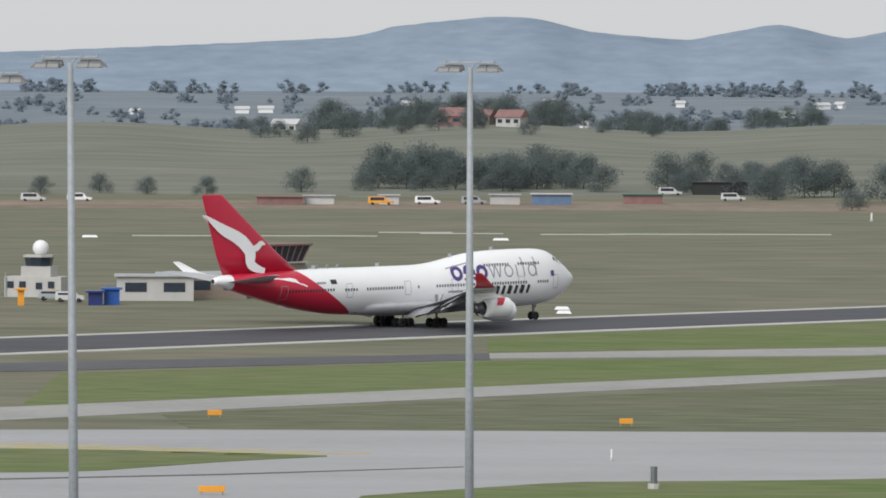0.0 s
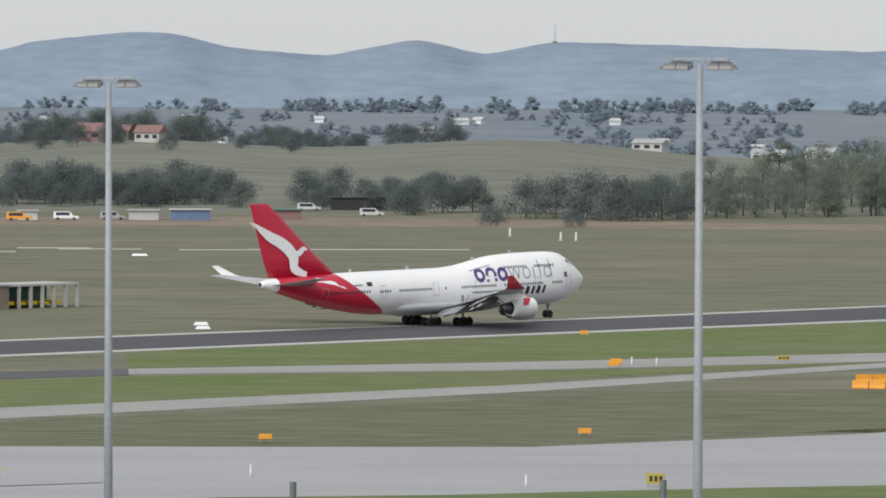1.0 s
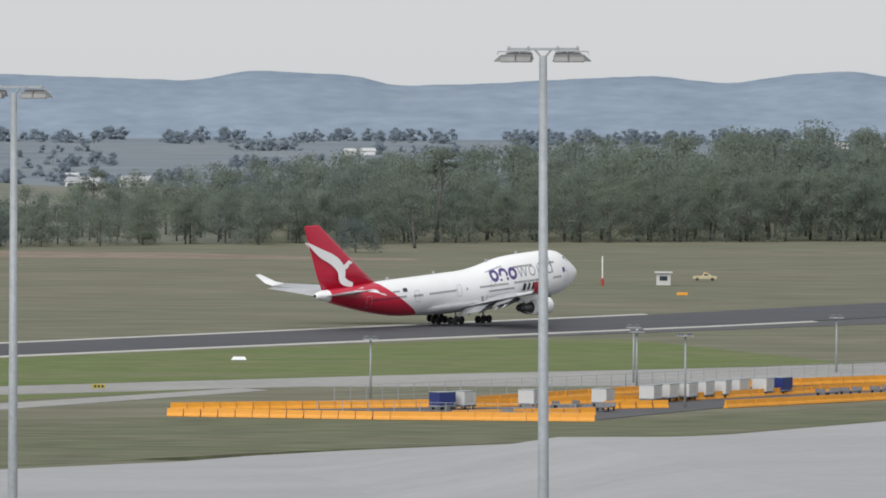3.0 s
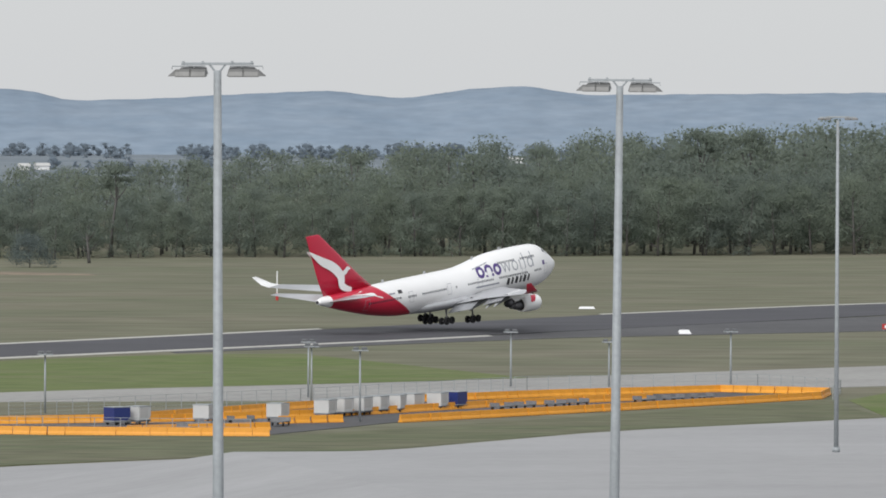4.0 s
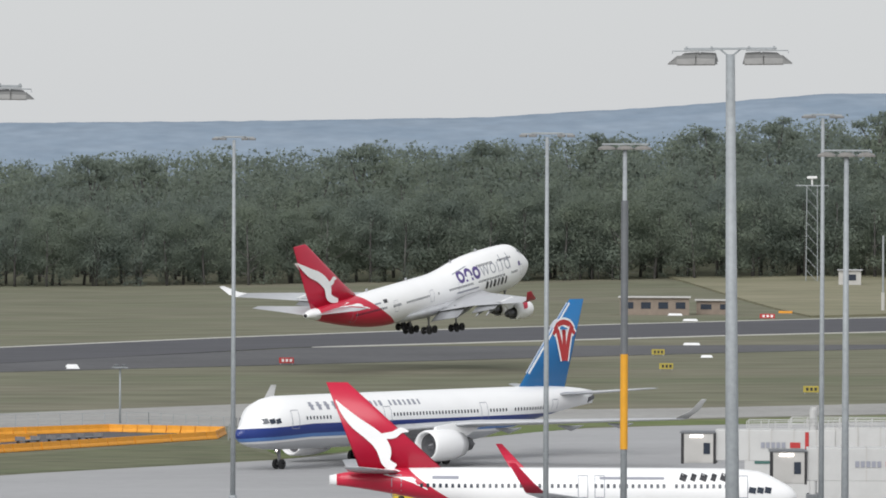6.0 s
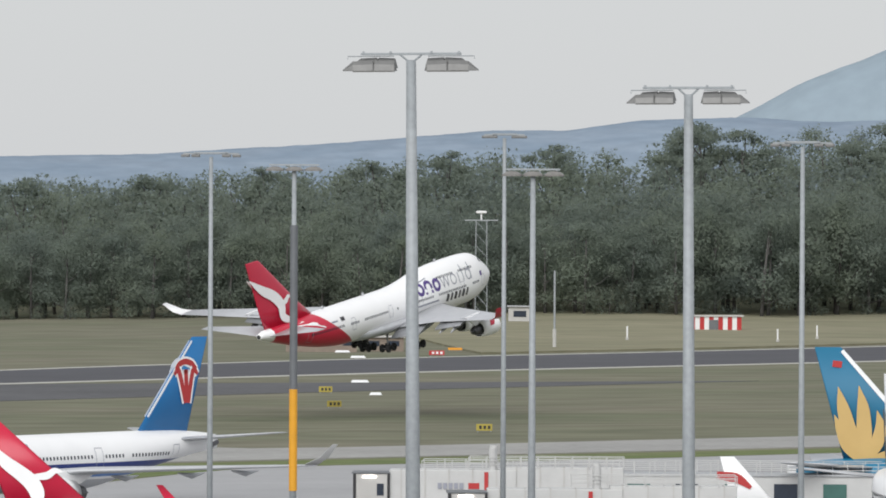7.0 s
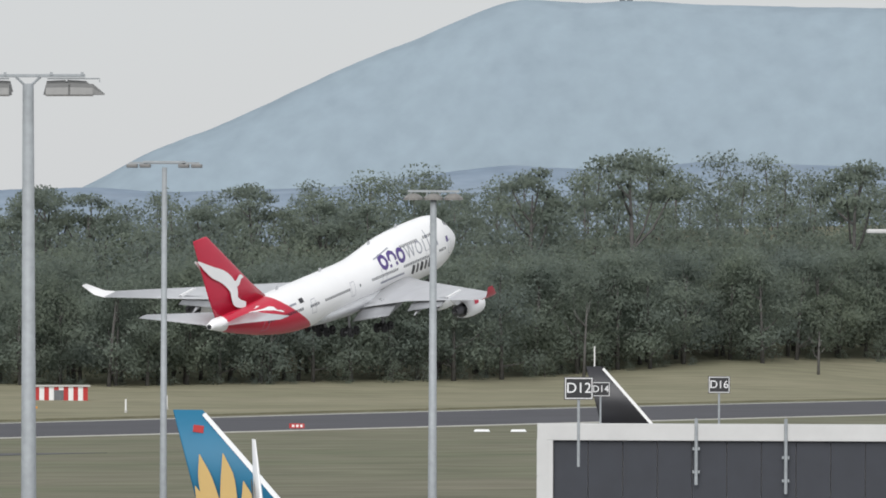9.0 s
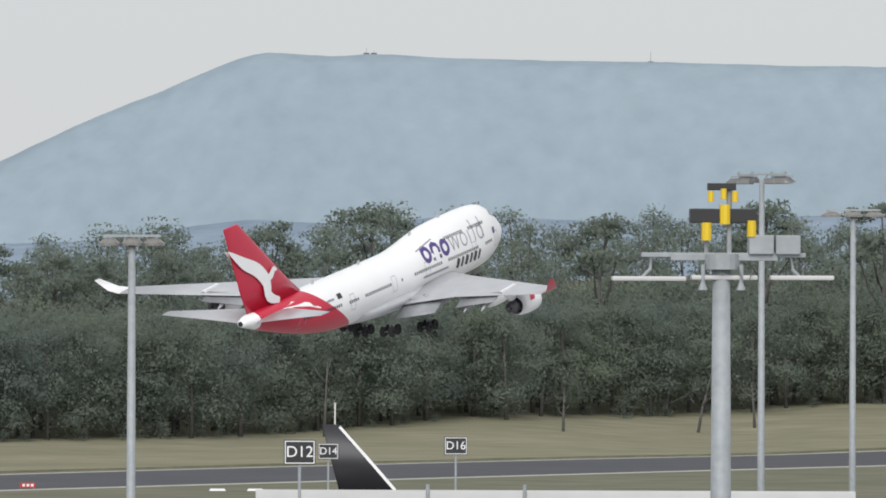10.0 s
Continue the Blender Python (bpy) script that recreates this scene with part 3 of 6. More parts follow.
def build_hills():
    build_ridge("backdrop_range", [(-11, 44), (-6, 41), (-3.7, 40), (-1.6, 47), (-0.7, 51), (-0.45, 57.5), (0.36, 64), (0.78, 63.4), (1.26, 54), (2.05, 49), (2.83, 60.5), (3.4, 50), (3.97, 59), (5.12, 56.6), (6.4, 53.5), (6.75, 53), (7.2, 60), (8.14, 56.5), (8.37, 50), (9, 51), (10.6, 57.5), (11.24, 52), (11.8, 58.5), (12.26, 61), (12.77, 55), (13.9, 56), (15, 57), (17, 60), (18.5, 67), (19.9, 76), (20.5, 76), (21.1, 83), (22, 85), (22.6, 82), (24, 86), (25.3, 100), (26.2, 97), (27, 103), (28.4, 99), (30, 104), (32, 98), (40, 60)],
                4140, 260, M_HILL, "low wooded hills on the horizon in painted blue-grey haze", 0.5, 3)
    build_ridge("backdrop_mountain", [(21.2, 60), (22.0, 92), (22.47, 113), (23.0, 129), (23.45, 146), (24.15, 173), (24.6, 187), (24.95, 200), (25.25, 210), (25.5, 215), (26.0, 212), (26.4, 214), (27.0, 211), (27.65, 210), (28.75, 209), (29.6, 207), (30.75, 206), (34, 160), (40, 90)], 4480, 190, M_MOUNT, "broad mountain on the horizon in painted blue haze", 0.5, 9)
    for az, r, z, h in ((3.99, 4400, 57.5, 13), (26.3, 4672, 213, 5), (26.36, 4672, 213, 3), (28.6, 4672, 208, 8)):
        x, y = polar(az, r)
        root = new("summit_mast")
        root.matrix_basis = pose(x, y, z - 4)
        bm = bmesh.new()
        tube(bm, [(0, 0, 0), (0, 0, h + 4)], [0.35, 0.15], 6)
        part("pole", bm, M_GALV, root)
        bm = bmesh.new()
        box(bm, -1.6, 1.6, -1.2, 1.2, 3, 5.6, 0.1)
        part("hut", bm, M_GALVD, root)
        tagged(root, "thin radio mast with a hut on the far crest", "mast", "summit masts")


# ---- aircraft ----
def spline(xs, ys, x):
    """Smooth curve through the points, flat where it turns."""
    i = max(0, min(len(xs) - 2, int(np.searchsorted(xs, x)) - 1))
    h = xs[i + 1] - xs[i]
    t = (x - xs[i]) / h
    sl = [(ys[k + 1] - ys[k]) / (xs[k + 1] - xs[k]) for k in range(len(xs) - 1)]

    def tan(k):
        if k == 0 or k == len(xs) - 1:
            return sl[min(k, len(sl) - 1)]
        return 0.0 if sl[k - 1] * sl[k] <= 0 else 2 * sl[k - 1] * sl[k] / (sl[k - 1] + sl[k])
    m0, m1 = tan(i) * h, tan(i + 1) * h
    return (2 * t**3 - 3 * t**2 + 1) * ys[i] + (t**3 - 2 * t**2 + t) * m0 + (-2 * t**3 + 3 * t**2) * ys[i + 1] + (t**3 - t**2) * m1


class Body:
    """The skin of a fuselage: stations (distance from the nose, bottom, top, half width)."""

    def __init__(self, st, nose, cap):
        self.c = list(zip(*st))
        self.nose, self.cap, self.length = nose, cap, st[-1][0]

    def at(self, d):
        d = min(max(d, 0.0), self.length)
        zb, zt, w = (spline(self.c[0], self.c[k], d) for k in (1, 2, 3))
        return zb, zt, w, zb + min((zt - zb) / 2, self.cap)

    def ring(self, d, n=36):
        zb, zt, w, zm = self.at(d)
        out = []
        for k in range(n):
            a = 2 * math.pi * k / n
            s = math.sin(a)
            out.append((self.nose - d, w * math.cos(a), zm + (zt - zm if s > 0 else zm - zb) * s))
        return out

    def skin(self, d, z, side, off=0.03):
        zb, zt, w, zm = self.at(d)
        q = (z - zm) / ((zt - zm) if z > zm else (zm - zb))
        y = w * math.sqrt(max(0.0, 1 - min(1, q * q)))
        return (self.nose - d, side * (y + off), z)


def ribbon(bm, body, path, widths, side, off=0.03, closed=False):
    """A painted mark that hugs the skin: a band along path (d, z)."""
    n = len(path)
    L, R = [], []
    for i in range(n):
        a = path[(i - 1) % n if closed else max(i - 1, 0)]
        c = path[(i + 1) % n if closed else min(i + 1, n - 1)]
        dx, dz = c[0] - a[0], c[1] - a[1]
        ln = math.hypot(dx, dz) or 1
        w = (widths[i] if isinstance(widths, (list, tuple)) else widths) / 2
        px, pz = -dz / ln * w, dx / ln * w
        L.append(bm.verts.new(body.skin(path[i][0] + px, path[i][1] + pz, side, off)))
        R.append(bm.verts.new(body.skin(path[i][0] - px, path[i][1] - pz, side, off)))
    for i in range(n if closed else n - 1):
        j = (i + 1) % n
        bm.faces.new((L[i], L[j], R[j], R[i]))


def loop(d, z, rd, rz, n=16):
    return [(d + rd * math.cos(2 * math.pi * k / n), z + rz * math.sin(2 * math.pi * k / n)) for k in range(n)]


def line(d0, z0, d1, z1, n=5):
    return [(d0 + (d1 - d0) * k / n, z0 + (z1 - z0) * k / n) for k in range(n + 1)]


def wing(sections, n=9):
    """A lofted aerofoil: sections (leading edge x, y, z, chord, thickness, droop, up-axis)."""
    bm = bmesh.new()
    rings = []
    for x, y, z, ch, th, droop, up in sections:
        prof = []
        for k in range(n + 1):
            f = (1 - math.cos(math.pi * k / n)) / 2
            t = th * ch * 2.6 * (0.2969 * math.sqrt(f) - 0.126 * f - 0.3516 * f * f + 0.2843 * f**3 - 0.1015 * f**4) * 1.9
            prof.append((f, t))
        pts = []
        for f, t in prof:
            pts.append((f, t))
        for f, t in prof[-2:0:-1]:
            pts.append((f, -t * 0.75))
        ring = []
        for f, t in pts:
            if up == "z":
                ring.append((x - f * ch, y, z + t - droop * f * ch))
            else:
                ring.append((x - f * ch, y + t, z))
        rings.append(ring)
    loft(bm, rings)
    return bm


def wheel_mesh(r, w):
    bm = bmesh.new()
    prof = [(0.3 * r, w * 0.5), (0.55 * r, w * 0.5), (0.85 * r, w * 0.5), (r, w * 0.3), (r, -w * 0.3), (0.85 * r, -w * 0.5), (0.55 * r, -w * 0.5), (0.3 * r, -w * 0.5)]
    rings = [[(math.cos(a) * q, y, math.sin(a) * q) for q, y in prof] for a in (2 * math.pi * k / 16 for k in range(16))]
    vr = [[bm.verts.new(p) for p in rg] for rg in rings]
    for i in range(16):
        a, b = vr[i], vr[(i + 1) % 16]
        for k in range(len(prof)):
            bm.faces.new((a[k], a[(k + 1) % len(prof)], b[(k + 1) % len(prof)], b[k]))
    me = bpy.data.meshes.new("wheel")
    bmesh.ops.recalc_face_normals(bm, faces=bm.faces)
    bm.to_mesh(me)
    bm.free()
    me.materials.append(M_TYRE)
    return me


def landing_gear(root, x, y, top, r, w, pairs, dx, dy):
    bm = bmesh.new()
    tube(bm, [(x, y, r), (x, y, top * 0.55), (x, y, top)], [0.13, 0.18, 0.22], 10)
    tube(bm, [(x, y, top * 0.5), (x + 1.3, y, top)], 0.08, 8)
    if pairs > 1:
        box(bm, x - dx, x + dx, y - 0.12, y + 0.12, r - 0.1, r + 0.1)
    for i in range(pairs):
        xx = x if pairs == 1 else x + dx * (1 - 2 * i)
        tube(bm, [(xx, y - dy, r), (xx, y + dy, r)], 0.1, 8)
    leg = part("landing_gear", bm, M_STRUT, root)
    me = wheel_mesh(r, w)
    for i in range(pairs):
        xx = x if pairs == 1 else x + dx * (1 - 2 * i)
        for s in (-1, 1):
            wh = new("wheel", me)
            wh.parent = leg
            wh.matrix_basis = pose(xx, y + s * dy, r)
    return leg


def engine(root, x, y, z, length, r, cowl, wing_z, label=""):
    """A nacelle with its intake lip, fan, core and pylon; x is the intake's plane."""
    n = 24
    bm = bmesh.new()
    outer = [(0.0, 0.90), (-0.12, 0.97), (-0.5, 1.02), (-length * 0.45, 1.05), (-length * 0.75, 0.97), (-length, 0.80)]
    inner = [(-length * 0.97, 0.76), (-length * 0.6, 0.8)]
    front = [(-0.9, 0.80), (-0.3, 0.82)]
    rings = [[(x + px, y + r * q * math.cos(2 * math.pi * k / n), z + r * q * math.sin(2 * math.pi * k / n)) for k in range(n)] for px, q in front + outer + inner]
    loft(bm, rings, cap=False)
    nac = part("engine", bm, cowl, root, label, True)
    bm = bmesh.new()
    tube(bm, [(x - 0.88, y, z), (x - 0.92, y, z)], r * 0.8, n)
    tube(bm, [(x - 0.45, y, z), (x - 0.9, y, z)], [0.02, r * 0.28], 12)
    part("fan", bm, M_DKMET, nac)
    bm = bmesh.new()
    tube(bm, [(x - length * 0.62, y, z), (x - length * 0.63, y, z)], r * 0.8, n)
    tube(bm, [(x - length * 0.6, y, z), (x - length * 1.1, y, z), (x - length * 1.28, y, z)], [r * 0.6, r * 0.52, r * 0.42], n)
    tube(bm, [(x - length * 1.2, y, z), (x - length * 1.45, y, z)], [r * 0.3, 0.05], 14)
    part("exhaust", bm, M_DKMET, nac, "bare dark metal exhaust", True)
    bm = bmesh.new()
    vs = []
    for s in (-0.16, 0.16):
        vs.append([(x - length * 0.25, y + s, z + r * 0.9), (x - length * 0.3, y + s, z + r * 1.2), (x - length * 0.9, y + s, wing_z + 0.2), (x - length * 1.7, y + s, wing_z), (x - length * 1.2, y + s, z + r * 0.55)])
    loft(bm, vs)
    part("pylon", bm, M_WHITE, root)


def livery(name, nose, kind):
    """Fuselage paint: white with a coloured rear, or with a waistband."""
    m = mat(name, (0.89, 0.89, 0.89), 0.28, 0, 0.04, 0.3)
    n, l = m.node_tree.nodes, m.node_tree.links
    b = n["Principled BSDF"]
    base = b.inputs["Base Color"].links[0].from_socket
    tc = n.new("ShaderNodeTexCoord")
    sp = n.new("ShaderNodeSeparateXYZ")
    l.new(tc.outputs["Object"], sp.inputs[0])

    def ma(op, a, b2=None, c=None):
        q = n.new("ShaderNodeMath")
        q.operation = op
        for i, v in enumerate((a, b2, c)):
            if v is None:
                continue
            if isinstance(v, (int, float)):
                q.inputs[i].default_value = v
            else:
                l.new(v, q.inputs[i])
        return q.outputs[0]

    def paint(cur, mask, col):
        x = n.new("ShaderNodeMix")
        x.data_type = "RGBA"
        l.new(mask, x.inputs[0])
        l.new(cur, x.inputs[6])
        x.inputs[7].default_value = (*col, 1)
        return x.outputs[2]
    d = ma("SUBTRACT", nose, sp.outputs[0])
    z = sp.outputs[2]
    if kind[0] == "rear":
        _, ztop, span, dtop, fwd, dend, col = kind
        t = ma("MAXIMUM", ma("DIVIDE", ma("SUBTRACT", ztop, z), span), 0.0)
        edge = ma("SUBTRACT", dtop, ma("MULTIPLY", ma("POWER", t, 1.25), fwd))
        mask = ma("MULTIPLY", ma("GREATER_THAN", d, edge), ma("LESS_THAN", d, dend))
        out = paint(base, mask, col)
    else:
        _, z0, z1, z2, ca, cb = kind
        rise = ma("MULTIPLY", ma("MAXIMUM", ma("SUBTRACT", 9.0, d), 0.0), -0.05)
        zz = ma("SUBTRACT", z, rise)
        out = paint(base, ma("MULTIPLY", ma("GREATER_THAN", zz, z0), ma("LESS_THAN", zz, z1)), ca)
        out = paint(out, ma("MULTIPLY", ma("GREATER_THAN", zz, z1), ma("LESS_THAN", zz, z2)), cb)
        out = paint(out, ma("LESS_THAN", zz, z0 - 0.25), (0.55, 0.56, 0.58))
    l.new(out, b.inputs["Base Color"])
    return m


def fuselage(root, body, material, ds):
    bm = bmesh.new()
    loft(bm, [body.ring(d) for d in ds])
    return part("fuselage", bm, material, root, "", True)


def windows(root, body, rows, w=0.27, h=0.38):
    """Rows of cabin windows: (from, to, height, pitch, gaps)."""
    bm = bmesh.new()
    for d0, d1, z, pitch, gaps in rows:
        d = d0
        while d < d1:
            if not any(a <= d <= b for a, b in gaps):
                for side in (-1, 1):
                    ribbon(bm, body, line(d, z - h / 2, d, z + h / 2, 2), w, side, 0.02)
            d += pitch
    tagged(part("cabin_windows", bm, M_GLASSD, root, "dark cabin windows"), kind="stuff")


def doors(root, body, ds, z0, z1, w=1.1):
    for d in ds:
        for side in (-1, 1):
            bm = bmesh.new()
            p = line(d - w / 2, z0, d - w / 2, z1, 4) + line(d - w / 2, z1, d + w / 2, z1, 2)[1:] + line(d + w / 2, z1, d + w / 2, z0, 4)[1:] + line(d + w / 2, z0, d - w / 2, z0, 2)[1:-1]
            ribbon(bm, body, p, 0.07, side, 0.02, True)
            part("door_outline", bm, M_GREYL, root)


def fin_mark(root, path, widths, yoff, material, label):
    """A painted mark on both sides of a fin, along a smooth curve through path (x, z)."""
    ks = np.arange(len(path))
    fine = np.linspace(0, len(path) - 1, 4 * (len(path) - 1) + 1) if len(path) > 2 else ks
    path, widths = [(spline(ks, [p[0] for p in path], f), spline(ks, [p[1] for p in path], f)) for f in fine], [spline(ks, widths, f) for f in fine]
    for side in (-1, 1):
        bm = bmesh.new()
        L, R = [], []
        for i, (x, z) in enumerate(path):
            a, c = path[max(i - 1, 0)], path[min(i + 1, len(path) - 1)]
            dx, dz = c[0] - a[0], c[1] - a[1]
            ln = math.hypot(dx, dz) or 1
            w = widths[i] / 2
            y = side * yoff(x, z)
            L.append(bm.verts.new((x - dz / ln * w, y, z + dx / ln * w)))
            R.append(bm.verts.new((x + dz / ln * w, y, z - dx / ln * w)))
        for i in range(len(path) - 1):
            bm.faces.new((L[i], L[i + 1], R[i + 1], R[i]))
        part("tail_emblem", bm, material, root, label)


MAIN_GEAR = []


def jumbo():
    """Four-engined double-deck jet; x forward, origin on the ground under the main gear."""
    root = new("jumbo_jet")
    X = 33.2
    st = [(0, 5.7, 5.95, 0.1), (0.3, 5.2, 6.35, 0.5), (1.0, 4.65, 6.9, 1.0), (2.4, 3.6, 7.95, 1.65), (4.2, 2.85, 9.15, 2.2), (5.5, 2.5, 9.85, 2.5), (6.8, 2.3, 10.15, 2.72), (8.5, 2.15, 10.28, 2.95), (11, 2.05, 10.32, 3.15), (15, 2.0, 10.3, 3.25), (20, 2.0, 10.1, 3.25), (23, 2.0, 9.7, 3.25), (26, 2.0, 9.15, 3.25), (29, 2.0, 8.75, 3.25), (32, 2.0, 8.6, 3.25), (45, 2.05, 8.6, 3.25), (50, 2.5, 8.6, 3.15), (55, 3.4, 8.55, 2.8), (60, 4.6, 8.45, 2.15), (64, 5.7, 8.35, 1.5), (67, 6.6, 8.2, 0.95), (68.5, 7.05, 7.85, 0.45)]
    B = Body(st, X, 3.3)
    M = livery("white and red fuselage paint", X, ("rear", 8.6, 6.3, 54.0, 9.5, 65.6, (0.54, 0.018, 0.05)))
    ds = [0, 0.1, 0.3, 0.6, 1.0, 1.7, 2.4, 3.3, 4.2, 4.8, 5.5, 6.1, 6.8, 7.6, 8.5, 9.5, 11, 13, 15, 17.5, 20, 21.5, 23, 24.5, 26, 27.5, 29, 30.5, 32] + [34 + 2.2 * i for i in range(5)] + [45, 47.5, 50, 52.5, 55, 57.5, 60, 62, 64, 65.5, 67, 68, 68.5]
    fuselage(root, B, M, ds)
    bm = bmesh.new()
    tube(bm, [(X - 68.3, 0, 7.45), (X - 68.62, 0, 7.45)], [0.36, 0.3], 14)
    part("exhaust_port", bm, M_BLACK, root, "black tail exhaust")
    windows(root, B, [(7.5, 29.5, 5.65, 0.51, [(10, 11.6), (20.5, 22)]), (33, 47, 5.65, 0.51, [(33.4, 36), (43.0, 44.6)]), (49, 57.5, 5.75, 0.51, []), (9, 20, 8.3, 0.51, [(13.5, 15)])])
    doors(root, B, [5.6, 13, 26, 35, 46, 57.5], 4.6, 6.5)
    bm = bmesh.new()
    for side in (-1, 1):
        for a, b in ((3.55, 4.05), (4.15, 4.7), (4.8, 5.35)):
            ribbon(bm, B, line(a, 8.2 + (a - 3.55) * 0.36, b, 8.2 + (b - 3.55) * 0.36, 2), 0.5, side, 0.02)
    part("cockpit_windows", bm, M_GLASSD, root, "dark cockpit windows")
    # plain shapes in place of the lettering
    for side in (-1, 1):
        for d in (25.3, 22.9, 20.5):
            bm = bmesh.new()
            if d == 22.9:
                ribbon(bm, B, [(d + 0.85, 6.25), (d + 0.85, 7.5), (d + 0.6, 8.0), (d, 8.2), (d - 0.6, 8.0), (d - 0.85, 7.5), (d - 0.85, 6.25)], 0.55, side, 0.03)
            else:
                ribbon(bm, B, loop(d, 7.3, 0.8, 0.8, 18), 0.58, side, 0.03, True)
            part("lettering", bm, M_PURPLE, root, "purple ring shape")
        bm = bmesh.new()
        for d in (18.7, 17.5):
            ribbon(bm, B, line(d + 0.3, 8.2, d - 0.3, 6.5), 0.21, side)
            ribbon(bm, B, line(d - 0.3, 6.5, d - 0.75, 8.1), 0.21, side)
        ribbon(bm, B, loop(15.3, 7.35, 0.75, 0.8, 16), 0.21, side, 0.03, True)
        ribbon(bm, B, line(13.7, 6.5, 13.7, 8.2), 0.21, side)
        ribbon(bm, B, line(12.3, 6.5, 12.3, 9.2), 0.21, side)
        ribbon(bm, B, loop(10.6, 7.35, 0.75, 0.8, 16), 0.21, side, 0.03, True)
        ribbon(bm, B, line(9.8, 6.5, 9.8, 9.2), 0.21, side)
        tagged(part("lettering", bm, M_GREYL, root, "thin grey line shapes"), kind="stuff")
        bm = bmesh.new()
        for i in range(6):
            d = 17.8 - i * 1.22
            ribbon(bm, B, line(d + 0.14, 4.1, d - 0.2, 5.3), 0.55 if i % 2 else 0.75, side)
        tagged(part("lettering", bm, M_BLACK, root, "bold black slanted bars"), kind="stuff")
        bm = bmesh.new()
        ribbon(bm, B, line(27.3, 4.75, 20.5, 4.75, 6), 0.28, side)
        ribbon(bm, B, line(27.0, 8.0, 22.5, 8.75, 4), 0.14, side)
        ribbon(bm, B, line(51.9, 6.75, 50.2, 6.75, 2), 0.26, side)
        tagged(part("lettering", bm, M_GREYL, root, "small grey bars"), kind="stuff")
        bm = bmesh.new()
        ribbon(bm, B, line(49.3, 6.85, 48.2, 6.85, 2), 0.62, side)
        part("flag_mark", bm, M_BLACK, root, "small dark flag")
        bm = bmesh.new()
        ribbon(bm, B, [(6.3, 6.35), (6.3, 7.15)], 0.75, side)
        part("roundel", bm, M_PURPLE, root, "purple roundel by the nose")
        bm = bmesh.new()
        ribbon(bm, B, [(61.0, 8.1), (58.0, 7.75), (55.5, 7.2), (53.6, 6.35)], [0.9, 0.62, 0.5, 0.15], side)
        part("tail_stripe", bm, M_WHITE, root, "white tapering stripe")
    # belly fairing
    bm = bmesh.new()
    rings = []
    for d, w, zb in ((19, 1.2, 2.0), (22, 3.2, 1.75), (27, 3.75, 1.55), (36, 3.75, 1.55), (41, 3.0, 1.8), (45, 1.0, 2.1)):
        rings.append([(X - d, w * math.cos(a), 3.1 + (3.1 - zb) * math.sin(a) * (1 if math.sin(a) < 0 else 0.55)) for a in (2 * math.pi * k / 24 for k in range(24))])
    loft(bm, rings)
    part("belly_fairing", bm, M_WINGM, root, "", True)
    for s in (-1, 1):
        secs = [(X - 17.5, s * 2.6, 3.3, 16.5, 0.12, 0.05, "z"), (X - 21.5, s * 6.5, 3.7, 13.2, 0.115, 0.04, "z"), (X - 26.6, s * 12.2, 4.45, 9.8, 0.1, 0.03, "z"), (X - 34.8, s * 21.2, 5.6, 6.9, 0.09, 0.02, "z"), (X - 42.6, s * 29.6, 6.7, 4.2, 0.085, 0.0, "z")]
        wg = part("wing", wing(secs), M_WINGM, root, "", True)
        bm = wing([(X - 42.8, s * 29.5, 6.65, 4.0, 0.08, 0, "z"), (X - 44.6, s * 30.7, 7.2, 2.9, 0.07, 0, "z"), (X - 47.4, s * 31.8, 8.75, 1.3, 0.06, 0, "z")])
        part("winglet", bm, M_RED if s < 0 else M_WHITE, root, "red outer face" if s < 0 else "", True)
        # lowered flaps
        for secs2 in ([(X - 32.2, s * 3.4, 3.0, 4.2, 0.09, 0.42, "z"), (X - 33.7, s * 9.6, 3.75, 3.5, 0.09, 0.42, "z")], [(X - 35.6, s * 13.2, 4.3, 2.7, 0.09, 0.42, "z"), (X - 40.0, s * 20.6, 5.6, 2.1, 0.09, 0.42, "z")]):
            part("flap", wing(secs2, 6), M_FLAP, root, "lowered grey flap", True)
        for yy, zz, dd in ((5.5, 3.0, 31.5), (8.8, 3.4, 32.5), (15.0, 4.4, 35.5), (18.6, 5.0, 37.7)):
            bm = bmesh.new()
            tube(bm, [(X - dd + 2.2, s * yy, zz + 0.1), (X - dd, s * yy, zz - 0.35), (X - dd - 2.6, s * yy, zz - 0.9), (X - dd - 4.2, s * yy, zz - 1.5)], [0.08, 0.34, 0.32, 0.06], 10)
            part("flap_track_fairing", bm, M_FLAP, root, "", True)
        engine(root, X - 23.2, s * 11.7, 2.25, 4.9, 1.42, M_WHITE, 4.1)
        engine(root, X - 32.6, s * 21.0, 3.3, 4.9, 1.42, M_WHITE, 5.8)
        bm = bmesh.new()
        for yy, xx, zz in ((21.0, 32.6, 3.3),):
            for k in range(4):
                a0, a1 = radians(15 + 14 * k), radians(15 + 14 * (k + 1))
                q = [(X - xx - 2.2 + 0.35 * k, a0), (X - xx - 3.3 + 0.25 * k, a0), (X - xx - 3.3 + 0.25 * (k + 1), a1), (X - xx - 2.2 + 0.35 * (k + 1), a1)]
                bm.faces.new([bm.verts.new((px, s * (yy + 1.52 * math.cos(a)), zz + 1.52 * math.sin(a))) for px, a in q])
        part("cowl_mark", bm, M_RED, root, "red triangle on the cowl")
        st_secs = [(X - 58.6, s * 1.2, 7.3, 8.6, 0.09, 0, "z"), (X - 62.0, s * 5.6, 7.85, 5.6, 0.085, 0, "z"), (X - 66.0, s * 11.0, 8.5, 2.3, 0.08, 0, "z")]
